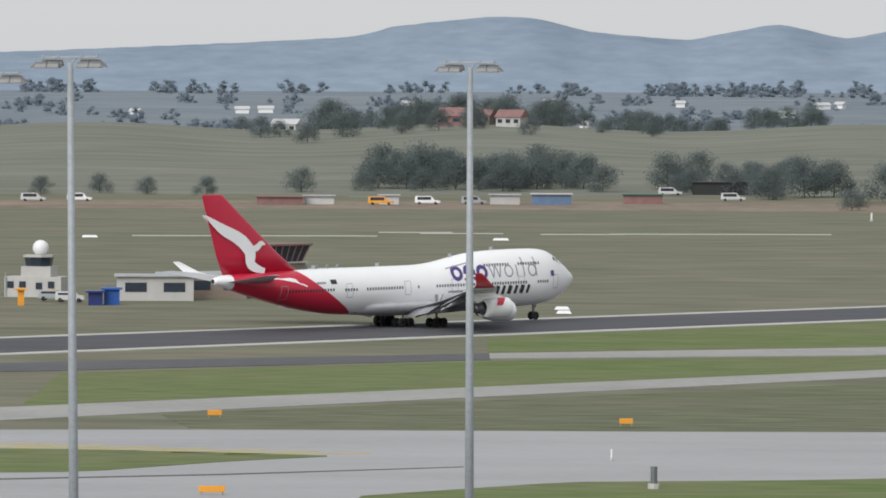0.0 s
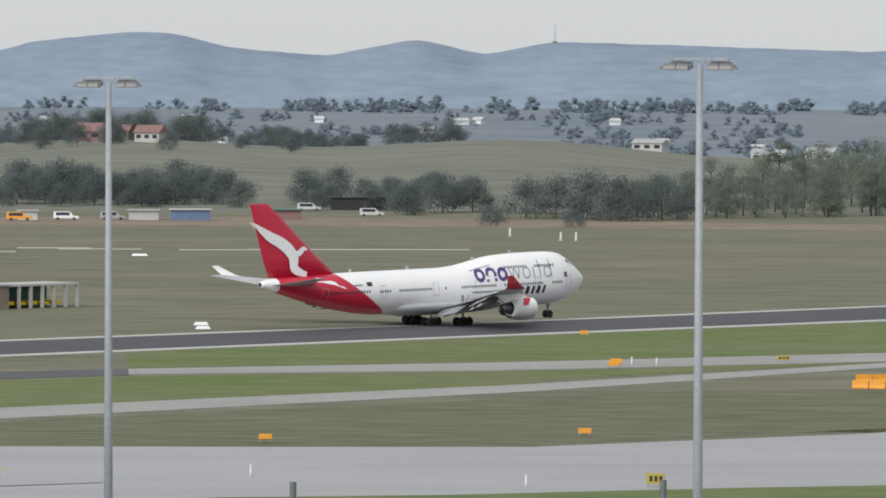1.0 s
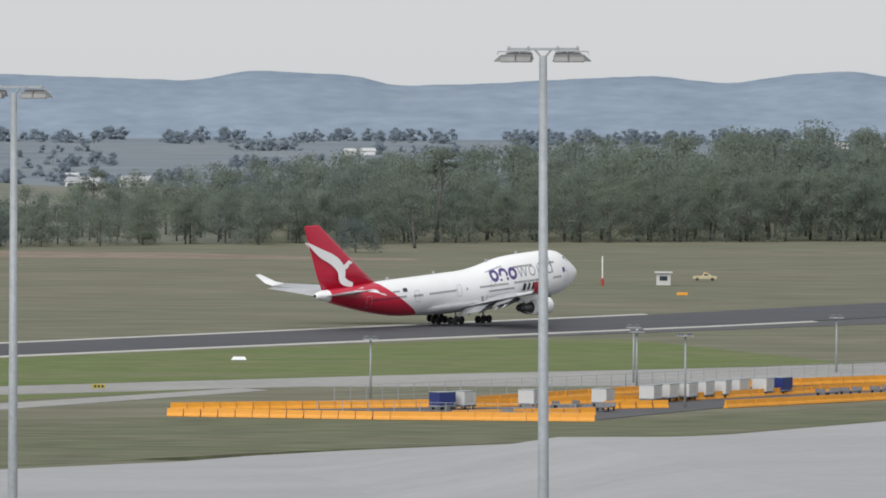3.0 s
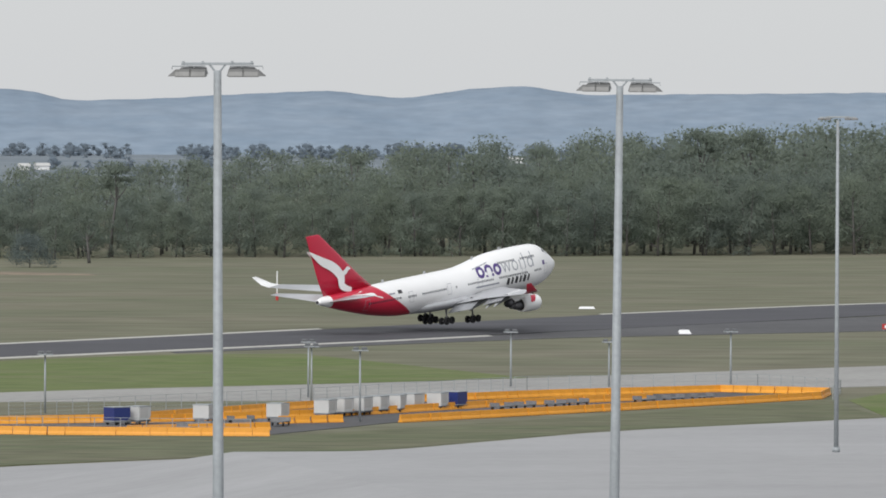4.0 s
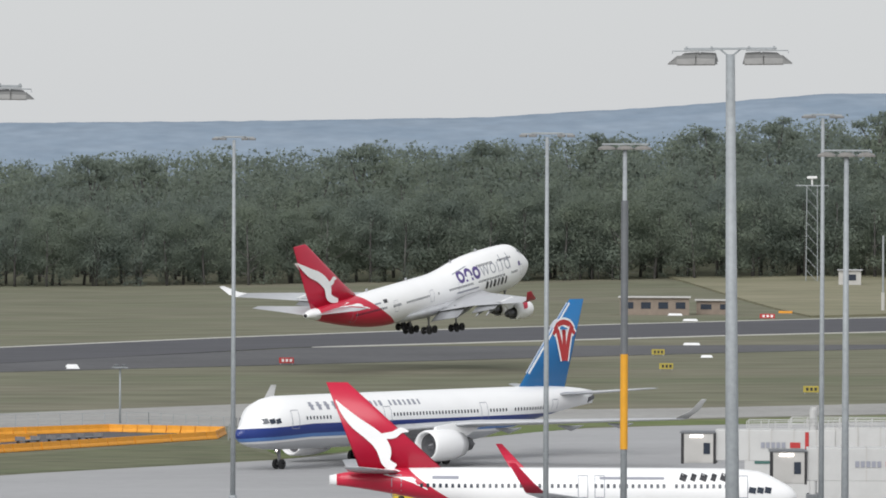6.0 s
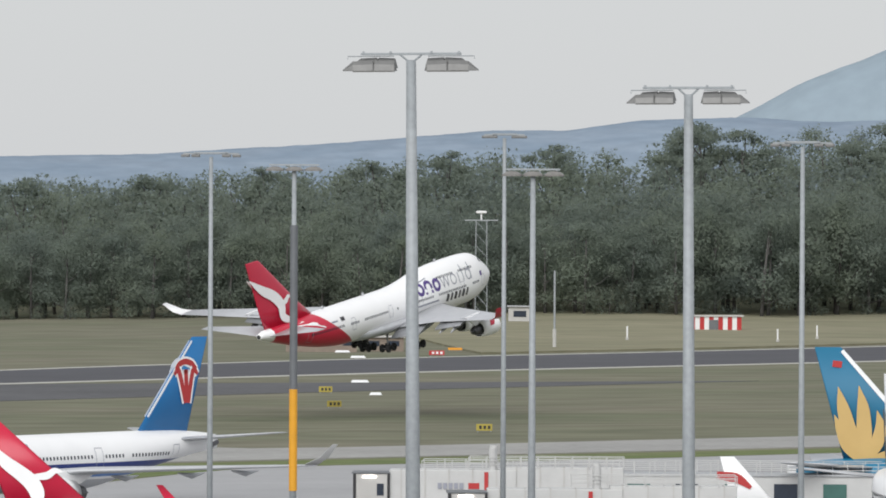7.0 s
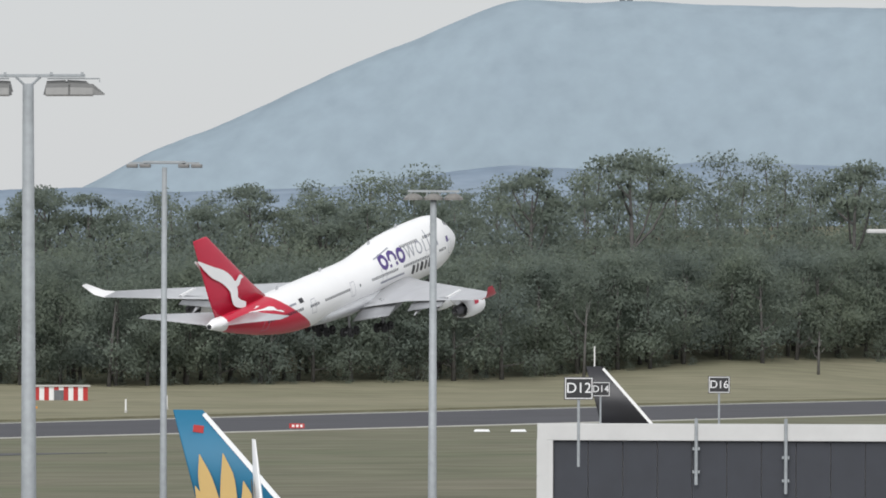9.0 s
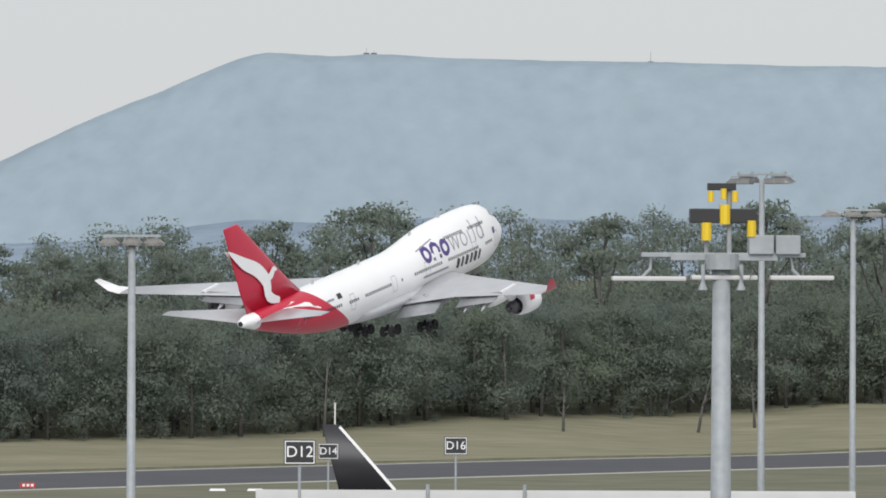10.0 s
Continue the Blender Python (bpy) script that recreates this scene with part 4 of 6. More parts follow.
        part("tailplane", wing(st_secs), M_WINGM, root, "", True)
        MAIN_GEAR.append(landing_gear(root, 1.5, s * 5.5, 4.6, 0.66, 0.5, 2, 0.78, 0.6))
        MAIN_GEAR.append(landing_gear(root, -1.6, s * 1.9, 4.2, 0.66, 0.5, 2, 0.78, 0.6))
        bm = bmesh.new()
        box(bm, 0.2, 3.0, s * 6.3 - 0.05, s * 6.3 + 0.05, 2.0, 3.6, 0.03)
        part("gear_door", bm, M_WINGM, root)
    bm = wing([(X - 52.8, 0, 8.3, 14.0, 0.09, 0, "y"), (X - 56.6, 0, 11.0, 11.3, 0.09, 0, "y"), (X - 66.6, 0, 19.2, 3.8, 0.085, 0, "y"), (X - 67.0, 0, 19.4, 3.4, 0.05, 0, "y")])
    part("fin", bm, M_RED, root, "red tail fin", True)
    yo = lambda x, z: 0.08 + 0.62 * max(0, (19.4 - z) / 11)
    fin_mark(root, [(X - 70.1, 16.6), (X - 68.6, 15.6), (X - 66.6, 14.4), (X - 64.6, 13.5), (X - 63.0, 12.4), (X - 62.1, 11.1), (X - 62.2, 9.9), (X - 61.2, 9.1), (X - 59.6, 8.65)], [0.2, 0.9, 1.55, 1.75, 1.9, 1.9, 1.6, 1.2, 0.7], yo, M_WHITE, "white leaping animal shape")
    fin_mark(root, [(X - 62.5, 11.6), (X - 60.9, 11.9), (X - 60.0, 12.5), (X - 59.3, 12.3)], [0.5, 0.95, 0.7, 0.15], lambda x, z: yo(x, z) + 0.02, M_WHITE, "white leaping animal shape")
    landing_gear(root, X - 7.7, 0, 3.0, 0.6, 0.4, 1, 0, 0.45)
    for d, h in ((16, 10.5), (24, 9.75), (38, 8.85), (50, 8.85)):
        bm = bmesh.new()
        box(bm, X - d - 0.3, X - d + 0.3, -0.04, 0.04, h - 0.35, h + 0.25)
        part("aerial", bm, M_WINGM, root)
    tagged(root, "white four-engined jumbo jet with red tail taking off", "airliner")
    return root




# ---- more materials ----
M_ORANGE = mat("orange plastic", (0.80, 0.34, 0.03), 0.5, 0, 0.15, 0.6)
M_WHITEP = mat("white painted steel", (0.54, 0.54, 0.53), 0.5, 0, 0.1, 0.5)
M_PALE = mat("pale render wall", (0.50, 0.49, 0.47), 0.8, 0, 0.12, 0.4)
M_BRICKF = mat("brown brick wall", (0.27, 0.22, 0.18), 0.9, 0, 0.2, 0.6)
M_ROOFR = mat("red tile roof", (0.26, 0.15, 0.14), 0.85, 0, 0.2, 0.6)
M_ROOFG = mat("grey sheet roof", (0.42, 0.43, 0.44), 0.6, 0.1, 0.15, 0.5)
M_PANEL = mat("dark facade glass", (0.030, 0.034, 0.045), 0.5, 0, 0.2, 0.5)
M_FRAME = mat("pale facade panel", (0.56, 0.56, 0.55), 0.6, 0, 0.08, 0.5)
M_BLUE = mat("bright blue tail paint", (0.012, 0.165, 0.42), 0.5, 0, 0.06, 0.3)
M_TEAL = mat("teal tail paint", (0.012, 0.15, 0.27), 0.55, 0, 0.06, 0.3)
M_GOLD = mat("gold emblem paint", (0.55, 0.37, 0.13), 0.4, 0, 0.08, 0.3)
M_NAVY = mat("navy paint", (0.02, 0.035, 0.16), 0.35, 0, 0.06, 0.3)
M_YELL = mat("yellow paint", (0.72, 0.50, 0.02), 0.5, 0, 0.1, 1)
M_SIGNB = mat("black sign", (0.02, 0.02, 0.022), 0.5, 0, 0.1, 1)
M_SIGNR = mat("red sign", (0.45, 0.03, 0.03), 0.5, 0, 0.1, 1)
M_SIGNW = mat("white sign paint", (0.78, 0.78, 0.78), 0.5, 0, 0.05, 1)
M_LIGHTW = mat("taxi light", (1.0, 0.9, 0.85), 0.4, emit=5.0)
M_BINB = mat("blue box", (0.02, 0.10, 0.40), 0.5, 0, 0.1, 1)
M_SIGNY = mat("dull yellow sign paint", (0.42, 0.34, 0.06), 0.6, 0, 0.12, 1)
M_BEIGE = mat("beige vehicle paint", (0.50, 0.43, 0.27), 0.4, 0, 0.12, 1)
# Blue of the far shed, dulled in the paint to imitate air haze.
M_DULLBLUE = mat("haze-dulled blue sheeting", (0.13, 0.20, 0.32), 0.7, 0, 0.2, 0.6)
M_DGREEN = mat("dull green wall", (0.05, 0.14, 0.12), 0.6, 0, 0.15, 1)


def put(root, x, y, heading=0.0, z=None):
    root.matrix_basis = pose(x, y, gz(x, y) + 0.15 if z is None else z, 0, 0, 90 - heading)
    return root


def letters(text, size, material, parent, m):
    cu = bpy.data.curves.new("lettering", "FONT")
    cu.body, cu.size, cu.extrude = text, size, 0.01
    cu.align_x, cu.align_y = "CENTER", "CENTER"
    cu.materials.append(material)
    ob = new("lettering", cu)
    ob.parent = parent
    ob.matrix_basis = m
    return ob


def simple_stations(L, zb, zt, w, tail_up):
    return [(0, zb + 1.6, zb + 1.8, 0.1), (0.4, zb + 1.1, zb + 2.35, 0.6), (1.5, zb + 0.6, zb + 3.0, 1.15), (3.2, zb + 0.25, zt - 0.25 if zt - zb < 4.5 else zt - 0.7, w * 0.85), (6, zb + 0.02, zt - 0.02, w), (L * 0.3, zb, zt, w), (L * 0.62, zb, zt, w), (L * 0.74, zb + 0.35 * tail_up, zt, w * 0.95), (L * 0.86, zb + 0.75 * tail_up, zt - 0.05, w * 0.68), (L * 0.95, zb + tail_up, zt - 0.35, w * 0.32), (L, zb + tail_up * 1.1, zt - 0.7, 0.2)]


def twinjet(name, L, X, zb, zt, w, paint, fin_mat, fin_pts, wing_secs, winglet, winglet_mat, eng, stab, label, tail_up, rows, full=True):
    """A twin-engined airliner; fin_pts: root leading edge d, z, chord, tip d, z, chord."""
    root = new(name)
    B = Body(simple_stations(L, zb, zt, w, tail_up), X, (zt - zb) / 2)
    fuselage(root, B, paint, [0, 0.15, 0.4, 0.9, 1.5, 2.3, 3.2, 4.5, 6] + [6 + (L - 6) * k / 30 for k in range(1, 31)])
    d0, z0, c0, d1, z1, c1 = fin_pts
    part("fin", wing([(X - d0, 0, z0, c0, 0.09, 0, "y"), (X - d1, 0, z1, c1, 0.08, 0, "y")]), fin_mat, root, "", True)
    for s in (-1, 1):
        sd, sz, sc, ss, td, tz, tc = stab
        part("tailplane", wing([(X - sd, s * 0.6, sz, sc, 0.09, 0, "z"), (X - td, s * ss, tz, tc, 0.08, 0, "z")]), M_WINGM, root, "", True)
        if full:
            part("wing", wing([(X - a, s * yy, zz, ch, th, 0.02, "z") for a, yy, zz, ch, th in wing_secs]), M_WINGM, root, "", True)
            part("winglet", wing([(X - a, s * yy, zz, ch, 0.07, 0, "z") for a, yy, zz, ch in winglet]), winglet_mat, root, "", True)
            engine(root, X - eng[0], s * eng[1], eng[2], eng[3], eng[4], M_WHITE, eng[5])
            a, yy, zz, ch, th = wing_secs[1]
            for k, f in ((0, 0.3), (1, 0.55), (2, 0.75)):
                p, q = wing_secs[0], wing_secs[-1]
                dd = p[0] + p[3] + (q[0] + q[3] - p[0] - p[3]) * f
                yk, zk = p[1] + (q[1] - p[1]) * f, p[2] + (q[2] - p[2]) * f
                bm = bmesh.new()
                tube(bm, [(X - dd + 3, s * yk, zk - 0.2), (X - dd + 0.8, s * yk, zk - 0.55), (X - dd - 1.2, s * yk, zk - 0.3)], [0.06, 0.3, 0.05], 8)
                part("flap_track_fairing", bm, M_WINGM, root, "", True)
    if rows:
        windows(root, B, rows, 0.24, 0.34)
    bm = bmesh.new()
    h = zt - zb
    for s in (-1, 1):
        for a, b in ((2.2, 2.75), (2.85, 3.4), (3.5, 4.1)):
            ribbon(bm, B, line(a, zb + h * 0.54, b, zb + h * 0.565, 2), 0.5, s, 0.03)
    part("cockpit_windows", bm, M_GLASSD, root, "dark cockpit windows")
    tagged(root, label, "airliner")
    return root, B


def widebody():
    paint = livery("white and blue waistband paint", 26.0, ("band", 3.35, 3.75, 4.75, (0.10, 0.22, 0.50), (0.018, 0.04, 0.20)))
    r, B = twinjet("twin_jet", 58.8, 26.0, 2.0, 7.65, 2.82, paint, M_BLUE, (45.8, 7.2, 8.2, 54.8, 17.0, 2.5),
                   [(18.5, 2.4, 3.6, 11.5, 0.12), (24.6, 10.5, 4.5, 7.5, 0.11), (36.2, 29.0, 5.2, 2.6, 0.1)],
                   [(36.4, 28.9, 5.2, 2.5), (38.2, 29.7, 6.0, 1.5), (39.6, 30.1, 7.2, 0.9)], M_WHITEP, (19.2, 9.4, 2.3, 5.6, 1.62, 4.4), (50.5, 6.6, 6.0, 9.7, 56.2, 7.4, 2.2),
                   "white twin jet with blue waistband and blue tail taxiing", 3.2, [(8, 20, 5.35, 0.53, [(12, 13.4)]), (22, 36, 5.35, 0.53, []), (38, 49, 5.35, 0.53, [(41, 42)])])
    doors(r, B, [6.2, 21, 37, 50], 4.3, 6.2)
    for s in (-1, 1):
        bm = bmesh.new()
        for k in range(4):
            d = 9.2 + k * 1.25
            ribbon(bm, B, line(d, 6.15, d, 6.95, 2), 0.5, s)
            ribbon(bm, B, line(d - 0.42, 6.6, d + 0.42, 6.6, 2), 0.14, s, 0.035)
        part("lettering", bm, M_GREYL, r, "grey block shapes")
        bm = bmesh.new()
        for k in range(13):
            if k != 5:
                ribbon(bm, B, line(17.2 + k * 0.78, 6.3, 17.2 + k * 0.78, 6.85, 2), 0.42 if k % 3 else 0.3, s)
        tagged(part("lettering", bm, M_GREYL, r, "row of small grey bars"), kind="stuff")
        landing_gear(r, 0.0, s * 5.3, 3.4, 0.62, 0.45, 2, 0.75, 0.6)
    yo = lambda x, z: 0.08 + 0.45 * max(0, (17 - z) / 9.5)
    wider = lambda x, z: yo(x, z) - 0.025
    for paint_, k, off, lb in ((M_WHITE, 0.45, wider, "white outline of the flower"), (M_SIGNR, 0.0, yo, "red flower shape")):
        for a in (-0.85, 0.0, 0.85):
            fin_mark(r, [(26 - 53.6 + a * 0.3, 10.3), (26 - 53.6 + a * 0.8, 12.2), (26 - 53.6 + a * 1.5, 13.7), (26 - 53.6 + a * 2.2, 13.2)], [0.5 + k, 0.62 + k, 0.6 + k, 0.35 + k], off, paint_, lb)
        fin_mark(r, [(26 - 55.2, 13.7), (26 - 54.5, 14.3), (26 - 53.6, 14.5), (26 - 52.7, 14.3), (26 - 52.0, 13.7)], [0.5 + k, 0.6 + k, 0.6 + k, 0.6 + k, 0.5 + k], off, paint_, lb)
    fin_mark(r, [(26 - 47.6, 9.0), (26 - 51.2, 12.9), (26 - 54.6, 16.6)], [0.3, 0.3, 0.25], lambda x, z: 0.17, M_WHITE, "white leading edge")
    landing_gear(r, 26.0 - 6.7, 0, 2.6, 0.52, 0.35, 1, 0, 0.4)
    bm = bmesh.new()
    tube(bm, [(19.5, -0.25, 1.9), (19.55, -0.25, 1.9)], 0.16, 10)
    part("taxi_light", bm, M_LIGHTW, r, "lit taxi light")
    bm = bmesh.new()
    tube(bm, [(26 - 57.6, 0, 6.0), (26 - 58.9, 0, 6.2)], [0.55, 0.3], 12)
    part("exhaust_port", bm, M_DKMET, r, "dark tail exhaust")
    for k in list(r.children):
        k.matrix_basis = Matrix.Scale(1.128, 4) @ k.matrix_basis
    return r


def narrowbody():
    paint = livery("white and red narrow paint", 18.0, ("rear", 5.4, 4.0, 32.6, 6.0, 38.6, (0.54, 0.018, 0.05)))
    r, B = twinjet("narrow_jet", 39.2, 18.0, 1.4, 5.4, 1.9, paint, M_RED, (29.4, 5.0, 7.2, 37.7, 12.5, 1.8),
                   [(12.5, 1.6, 2.3, 7.6, 0.12), (16.0, 6.0, 2.8, 4.6, 0.11), (21.6, 16.6, 4.1, 1.7, 0.1)],
                   [(21.7, 16.6, 4.1, 1.6), (22.7, 17.2, 5.0, 1.1), (24.2, 17.9, 6.6, 0.55)], M_RED, (12.8, 4.9, 1.75, 3.9, 1.0, 2.6), (33.2, 5.0, 4.4, 6.9, 36.6, 5.7, 1.5),
                   "white narrow jet with red tail parked on the apron", 2.3, [(5.5, 31.5, 3.95, 0.52, [(10.2, 11.0), (17.3, 18.3)])])
    doors(r, B, [4.6, 16.6, 18.0, 33.6], 3.0, 4.8, 0.8)
    for s in (-1, 1):
        bm = bmesh.new()
        for i in range(6):
            d = 9.6 - i * 0.85
            ribbon(bm, B, line(d + 0.1, 4.4, d - 0.12, 4.95, 2), 0.42 if i % 2 else 0.56, s)
        part("lettering", bm, M_BLACK, r, "bold black slanted bars")
        bm = bmesh.new()
        ribbon(bm, B, line(16.6, 4.6, 11.2, 4.6, 4), 0.2, s)
        ribbon(bm, B, line(30.6, 4.62, 28.4, 4.62, 3), 0.26, s)
        part("lettering", bm, M_GREYL, r, "small grey bars")
        bm = bmesh.new()
        ribbon(bm, B, [(34.6, 5.15), (33.4, 4.85), (32.2, 4.35), (31.0, 3.6)], [0.75, 0.6, 0.4, 0.08], s)
        part("tail_stripe", bm, M_WHITE, r, "white tapering stripe")
        landing_gear(r, 0.0, s * 2.9, 2.0, 0.55, 0.4, 1, 0, 0.45)
    yo = lambda x, z: 0.07 + 0.36 * max(0, (12.5 - z) / 7.5)
    X = 18.0
    fin_mark(r, [(X - 38.7, 11.0), (X - 38.0, 10.1), (X - 37.0, 9.1), (X - 35.9, 8.3), (X - 35.0, 7.5), (X - 34.6, 6.7), (X - 34.5, 5.9), (X - 33.7, 5.35)], [0.1, 0.6, 1.0, 1.15, 1.25, 1.15, 0.8, 0.65], yo, M_WHITE, "white leaping animal shape")
    fin_mark(r, [(X - 35.0, 8.0), (X - 33.9, 8.1), (X - 33.2, 8.5), (X - 32.6, 8.4)], [0.4, 0.6, 0.45, 0.1], lambda x, z: yo(x, z) + 0.02, M_WHITE, "white leaping animal shape")
    landing_gear(r, X - 4.0, 0, 1.8, 0.35, 0.25, 1, 0, 0.3)
    return r


def parked_tail(name, fin_mat, label, body_mat, scale=1.0):
    r, B = twinjet(name, 58.8, 26.0, 2.0, 7.65, 2.82, body_mat, fin_mat, (45.5, 7.2, 8.4, 54.2, 17.0, 2.3), None, None, None, None, (50.5, 6.6, 6.0, 9.7, 56.2, 7.4, 2.2), label, 3.2, [(8, 49, 5.35, 0.53, [])], full=False)
    return r


# ---- terminal side ----
def pier():
    """Dark-glazed pier end with a pale frame, and gate signs on posts."""
    root = new("terminal_pier")
    m = 38.0
    z1 = 18.2
    for nm, b in (("parapet", (-0.4, m, -0.5, 1.2, z1 - 1.15, z1)), ("corner_pier", (-0.4, 0.7, -0.5, 1.2, 0, z1 - 1.15))):
        bm = bmesh.new()
        box(bm, *b, 0.04)
        part(nm, bm, M_FRAME, root, "pale panelled frame")
    k = 0
    while k * 2.4 < m:
        bm = bmesh.new()
        box(bm, 0.75 + k * 2.4, 0.75 + k * 2.4 + 2.36, -0.1, 0.1, 0.0, z1 - 1.2, 0.02)
        part("glass_panel", bm, M_PANEL, root, "dark glass panel")
        k += 1
    for j in range(6):
        bm = bmesh.new()
        box(bm, -0.43, 0.3, -0.53, -0.47, 1.6 + j * 2.6, 1.6 + j * 2.6 + 2.5)
        part("cladding_panel", bm, M_FRAME, root)
    bm = bmesh.new()
    box(bm, 0, m, 1.2, 26, z1 - 1.3, z1 - 0.9)
    part("roof", bm, M_ROOFG, root, "flat grey roof")
    bm = bmesh.new()
    box(bm, 0.1, m - 0.1, 0.2, 26, 0, z1 - 1.35)
    part("core", bm, M_PALE, root)
    for px, z in ((6.4, 14), (12.6, 13.4)):
        bm = bmesh.new()
        tube(bm, [(px + 4.2, -0.55, z), (px + 4.2, -0.55, z1 + 0.4)], 0.12, 8)
        box(bm, px + 3.95, px + 4.45, -0.5, 0.2, z + 0.8, z + 1.0)
        box(bm, px + 3.95, px + 4.45, -0.5, 0.2, z + 2.4, z + 2.6)
        part("bracket_post", bm, M_GALV, root)
    tagged(root, "dark-glazed terminal pier with a pale frame", "building")
    return root


def gate_sign(text, x, y, z, w, low, face):
    root = new("gate_sign")
    root.matrix_basis = pose(x, y, z, 0, 0, -face)
    h = w * 0.78
    bm = bmesh.new()
    box(bm, -w / 2, w / 2, -0.1, 0.1, -h / 2, h / 2, 0.03)
    part("panel", bm, M_SIGNB, root, "black panel")
    bm = bmesh.new()
    t = w * 0.03
    for b in ((-w / 2 + t, w / 2 - t, h / 2 - 2 * t, h / 2 - t), (-w / 2 + t, w / 2 - t, -h / 2 + t, -h / 2 + 2 * t), (-w / 2 + t, -w / 2 + 2 * t, -h / 2 + 2 * t, h / 2 - 2 * t), (w / 2 - 2 * t, w / 2 - t, -h / 2 + 2 * t, h / 2 - 2 * t)):
        box(bm, b[0], b[1], -0.12, -0.1, b[2], b[3])
    part("border", bm, M_SIGNW, root)
    letters(text, w * 0.5, M_SIGNW, root, Matrix.Translation((0, -0.125, 0)) @ Euler((radians(90), 0, 0)).to_matrix().to_4x4())
    bm = bmesh.new()
    tube(bm, [(0, 0.02, -h / 2), (0, 0.02, -h / 2 - low)], w * 0.05, 8)
    part("post", bm, M_GALV, root)
    tagged(root, "black and white gate sign " + text + " on a post", "sign", "gate signs")


def railing(parent, x0, x1, y, z, n, h=1.1):
    for k in range(n + 1):
        x = x0 + (x1 - x0) * k / n
        bm = bmesh.new()
        tube(bm, [(x, y, z), (x, y, z + h)], 0.045, 6)
        part("rail_post", bm, M_WHITEP, parent)
    for f in (0.35, 0.68, 1.0):
        bm = bmesh.new()
        tube(bm, [(x0, y, z + h * f), (x1, y, z + h * f)], 0.04, 6)
        part("rail", bm, M_WHITEP, parent)


def jet_bridge(length, cab=True):
    """A boarding bridge: cab, two telescoping tunnels, rails on the roof and a wheeled column; x along it, the cab at x = 0."""
    root = new("jet_bridge")
    if cab:
        bm = bmesh.new()
        box(bm, -3.2, 0.4, -2.0, 2.0, 4.2, 7.4, 0.12)
        c = part("cab", bm, M_PALE, root, "grey cab")
        for k in range(7):
            bm = bmesh.new()
            box(bm, -2.85 + k * 0.27, -2.61 + k * 0.27, -2.05, -1.98, 4.4, 6.8)
            part("shutter_slat", bm, M_PALE, c, "grey shutter slat")
        bm = bmesh.new()
        box(bm, -0.85, -0.15, -2.06, -2.0, 5.2, 6.4)
        part("cab_window", bm, M_GLASSD, c)
        for x0, x1 in ((-3.25, -2.95), (0.2, 0.45)):
            bm = bmesh.new()
            box(bm, x0, x1, -2.1, 2.1, 4.15, 7.4, 0.04)
            part("cab_edge", bm, M_SIGNB, c, "black rubber edge")
        bm = bmesh.new()
        box(bm, -3.4, 0.5, -2.1, 2.1, 7.4, 7.55, 0.03)
        part("cab_roof", bm, M_GALVD, c)
        bm = bmesh.new()
        box(bm, -2.3, -0.9, -2.12, -2.05, 7.0, 7.2)
        part("lamp", bm, M_LIGHTW, c, "lit lamp strip")
    y0 = 1.75
    for nm, a, b, w, t in (("outer_tunnel", 0.4, length * 0.55, y0, 7.8), ("inner_tunnel", length * 0.5, length, y0 - 0.2, 8.1)):
        bm = bmesh.new()
        box(bm, a, b, -w, w, 4.5, t, 0.08)
        tn = part(nm, bm, M_WHITEP, root)
        k = a + 1.2
        while k < b - 0.5:
            bm = bmesh.new()
            box(bm, k - 0.06, k + 0.06, -w - 0.07, w + 0.07, 4.45, t + 0.05)
            part("rib", bm, M_PALE, tn)
            k += 2.4
    bm = bmesh.new()
    for i in range(5):
        box(bm, length * 0.22 + i * 0.55, length * 0.22 + i * 0.55 + 0.4, -y0 - 0.1, -y0 - 0.02, 5.9, 6.5)
    part("lettering", bm, M_GREYL, root, "row of dark grey bars")
    bm = bmesh.new()
    box(bm, length * 0.22 + 3.1, length * 0.22 + 4.2, -y0 - 0.1, -y0 - 0.02, 5.9, 6.5)
    part("emblem", bm, M_SIGNR, root, "red block emblem")
    bm = bmesh.new()
    box(bm, length * 0.22 + 4.7, length * 0.22 + 5.1, -y0 - 0.1, -y0 - 0.02, 4.7, 7.6)
    part("red_stripe", bm, M_SIGNR, root, "red stripe")
    bm = bmesh.new()
    tube(bm, [(length * 0.45, -1.2, 0.4), (length * 0.45, -1.2, 10.0)], 0.38, 12)
    part("lift_column", bm, M_WHITEP, root)
    bm = bmesh.new()
    tube(bm, [(length * 0.45, 1.2, 0.4), (length * 0.45, 1.2, 10.2)], 0.38, 12)
    part("lift_column", bm, M_WHITEP, root)
    bm = bmesh.new()
    box(bm, length * 0.42, length * 0.48, -1.6, 1.6, 0.0, 1.0, 0.1)
    part("bogie", bm, M_GALVD, root)
    railing(root, length * 0.35, length, -y0 + 0.1, 8.0, 9)
    railing(root, length * 0.35, length, y0 - 0.1, 8.0, 9)
    tagged(root, "white boarding bridge with rails on its roof", "boarding bridge", "boarding bridges")
    return root


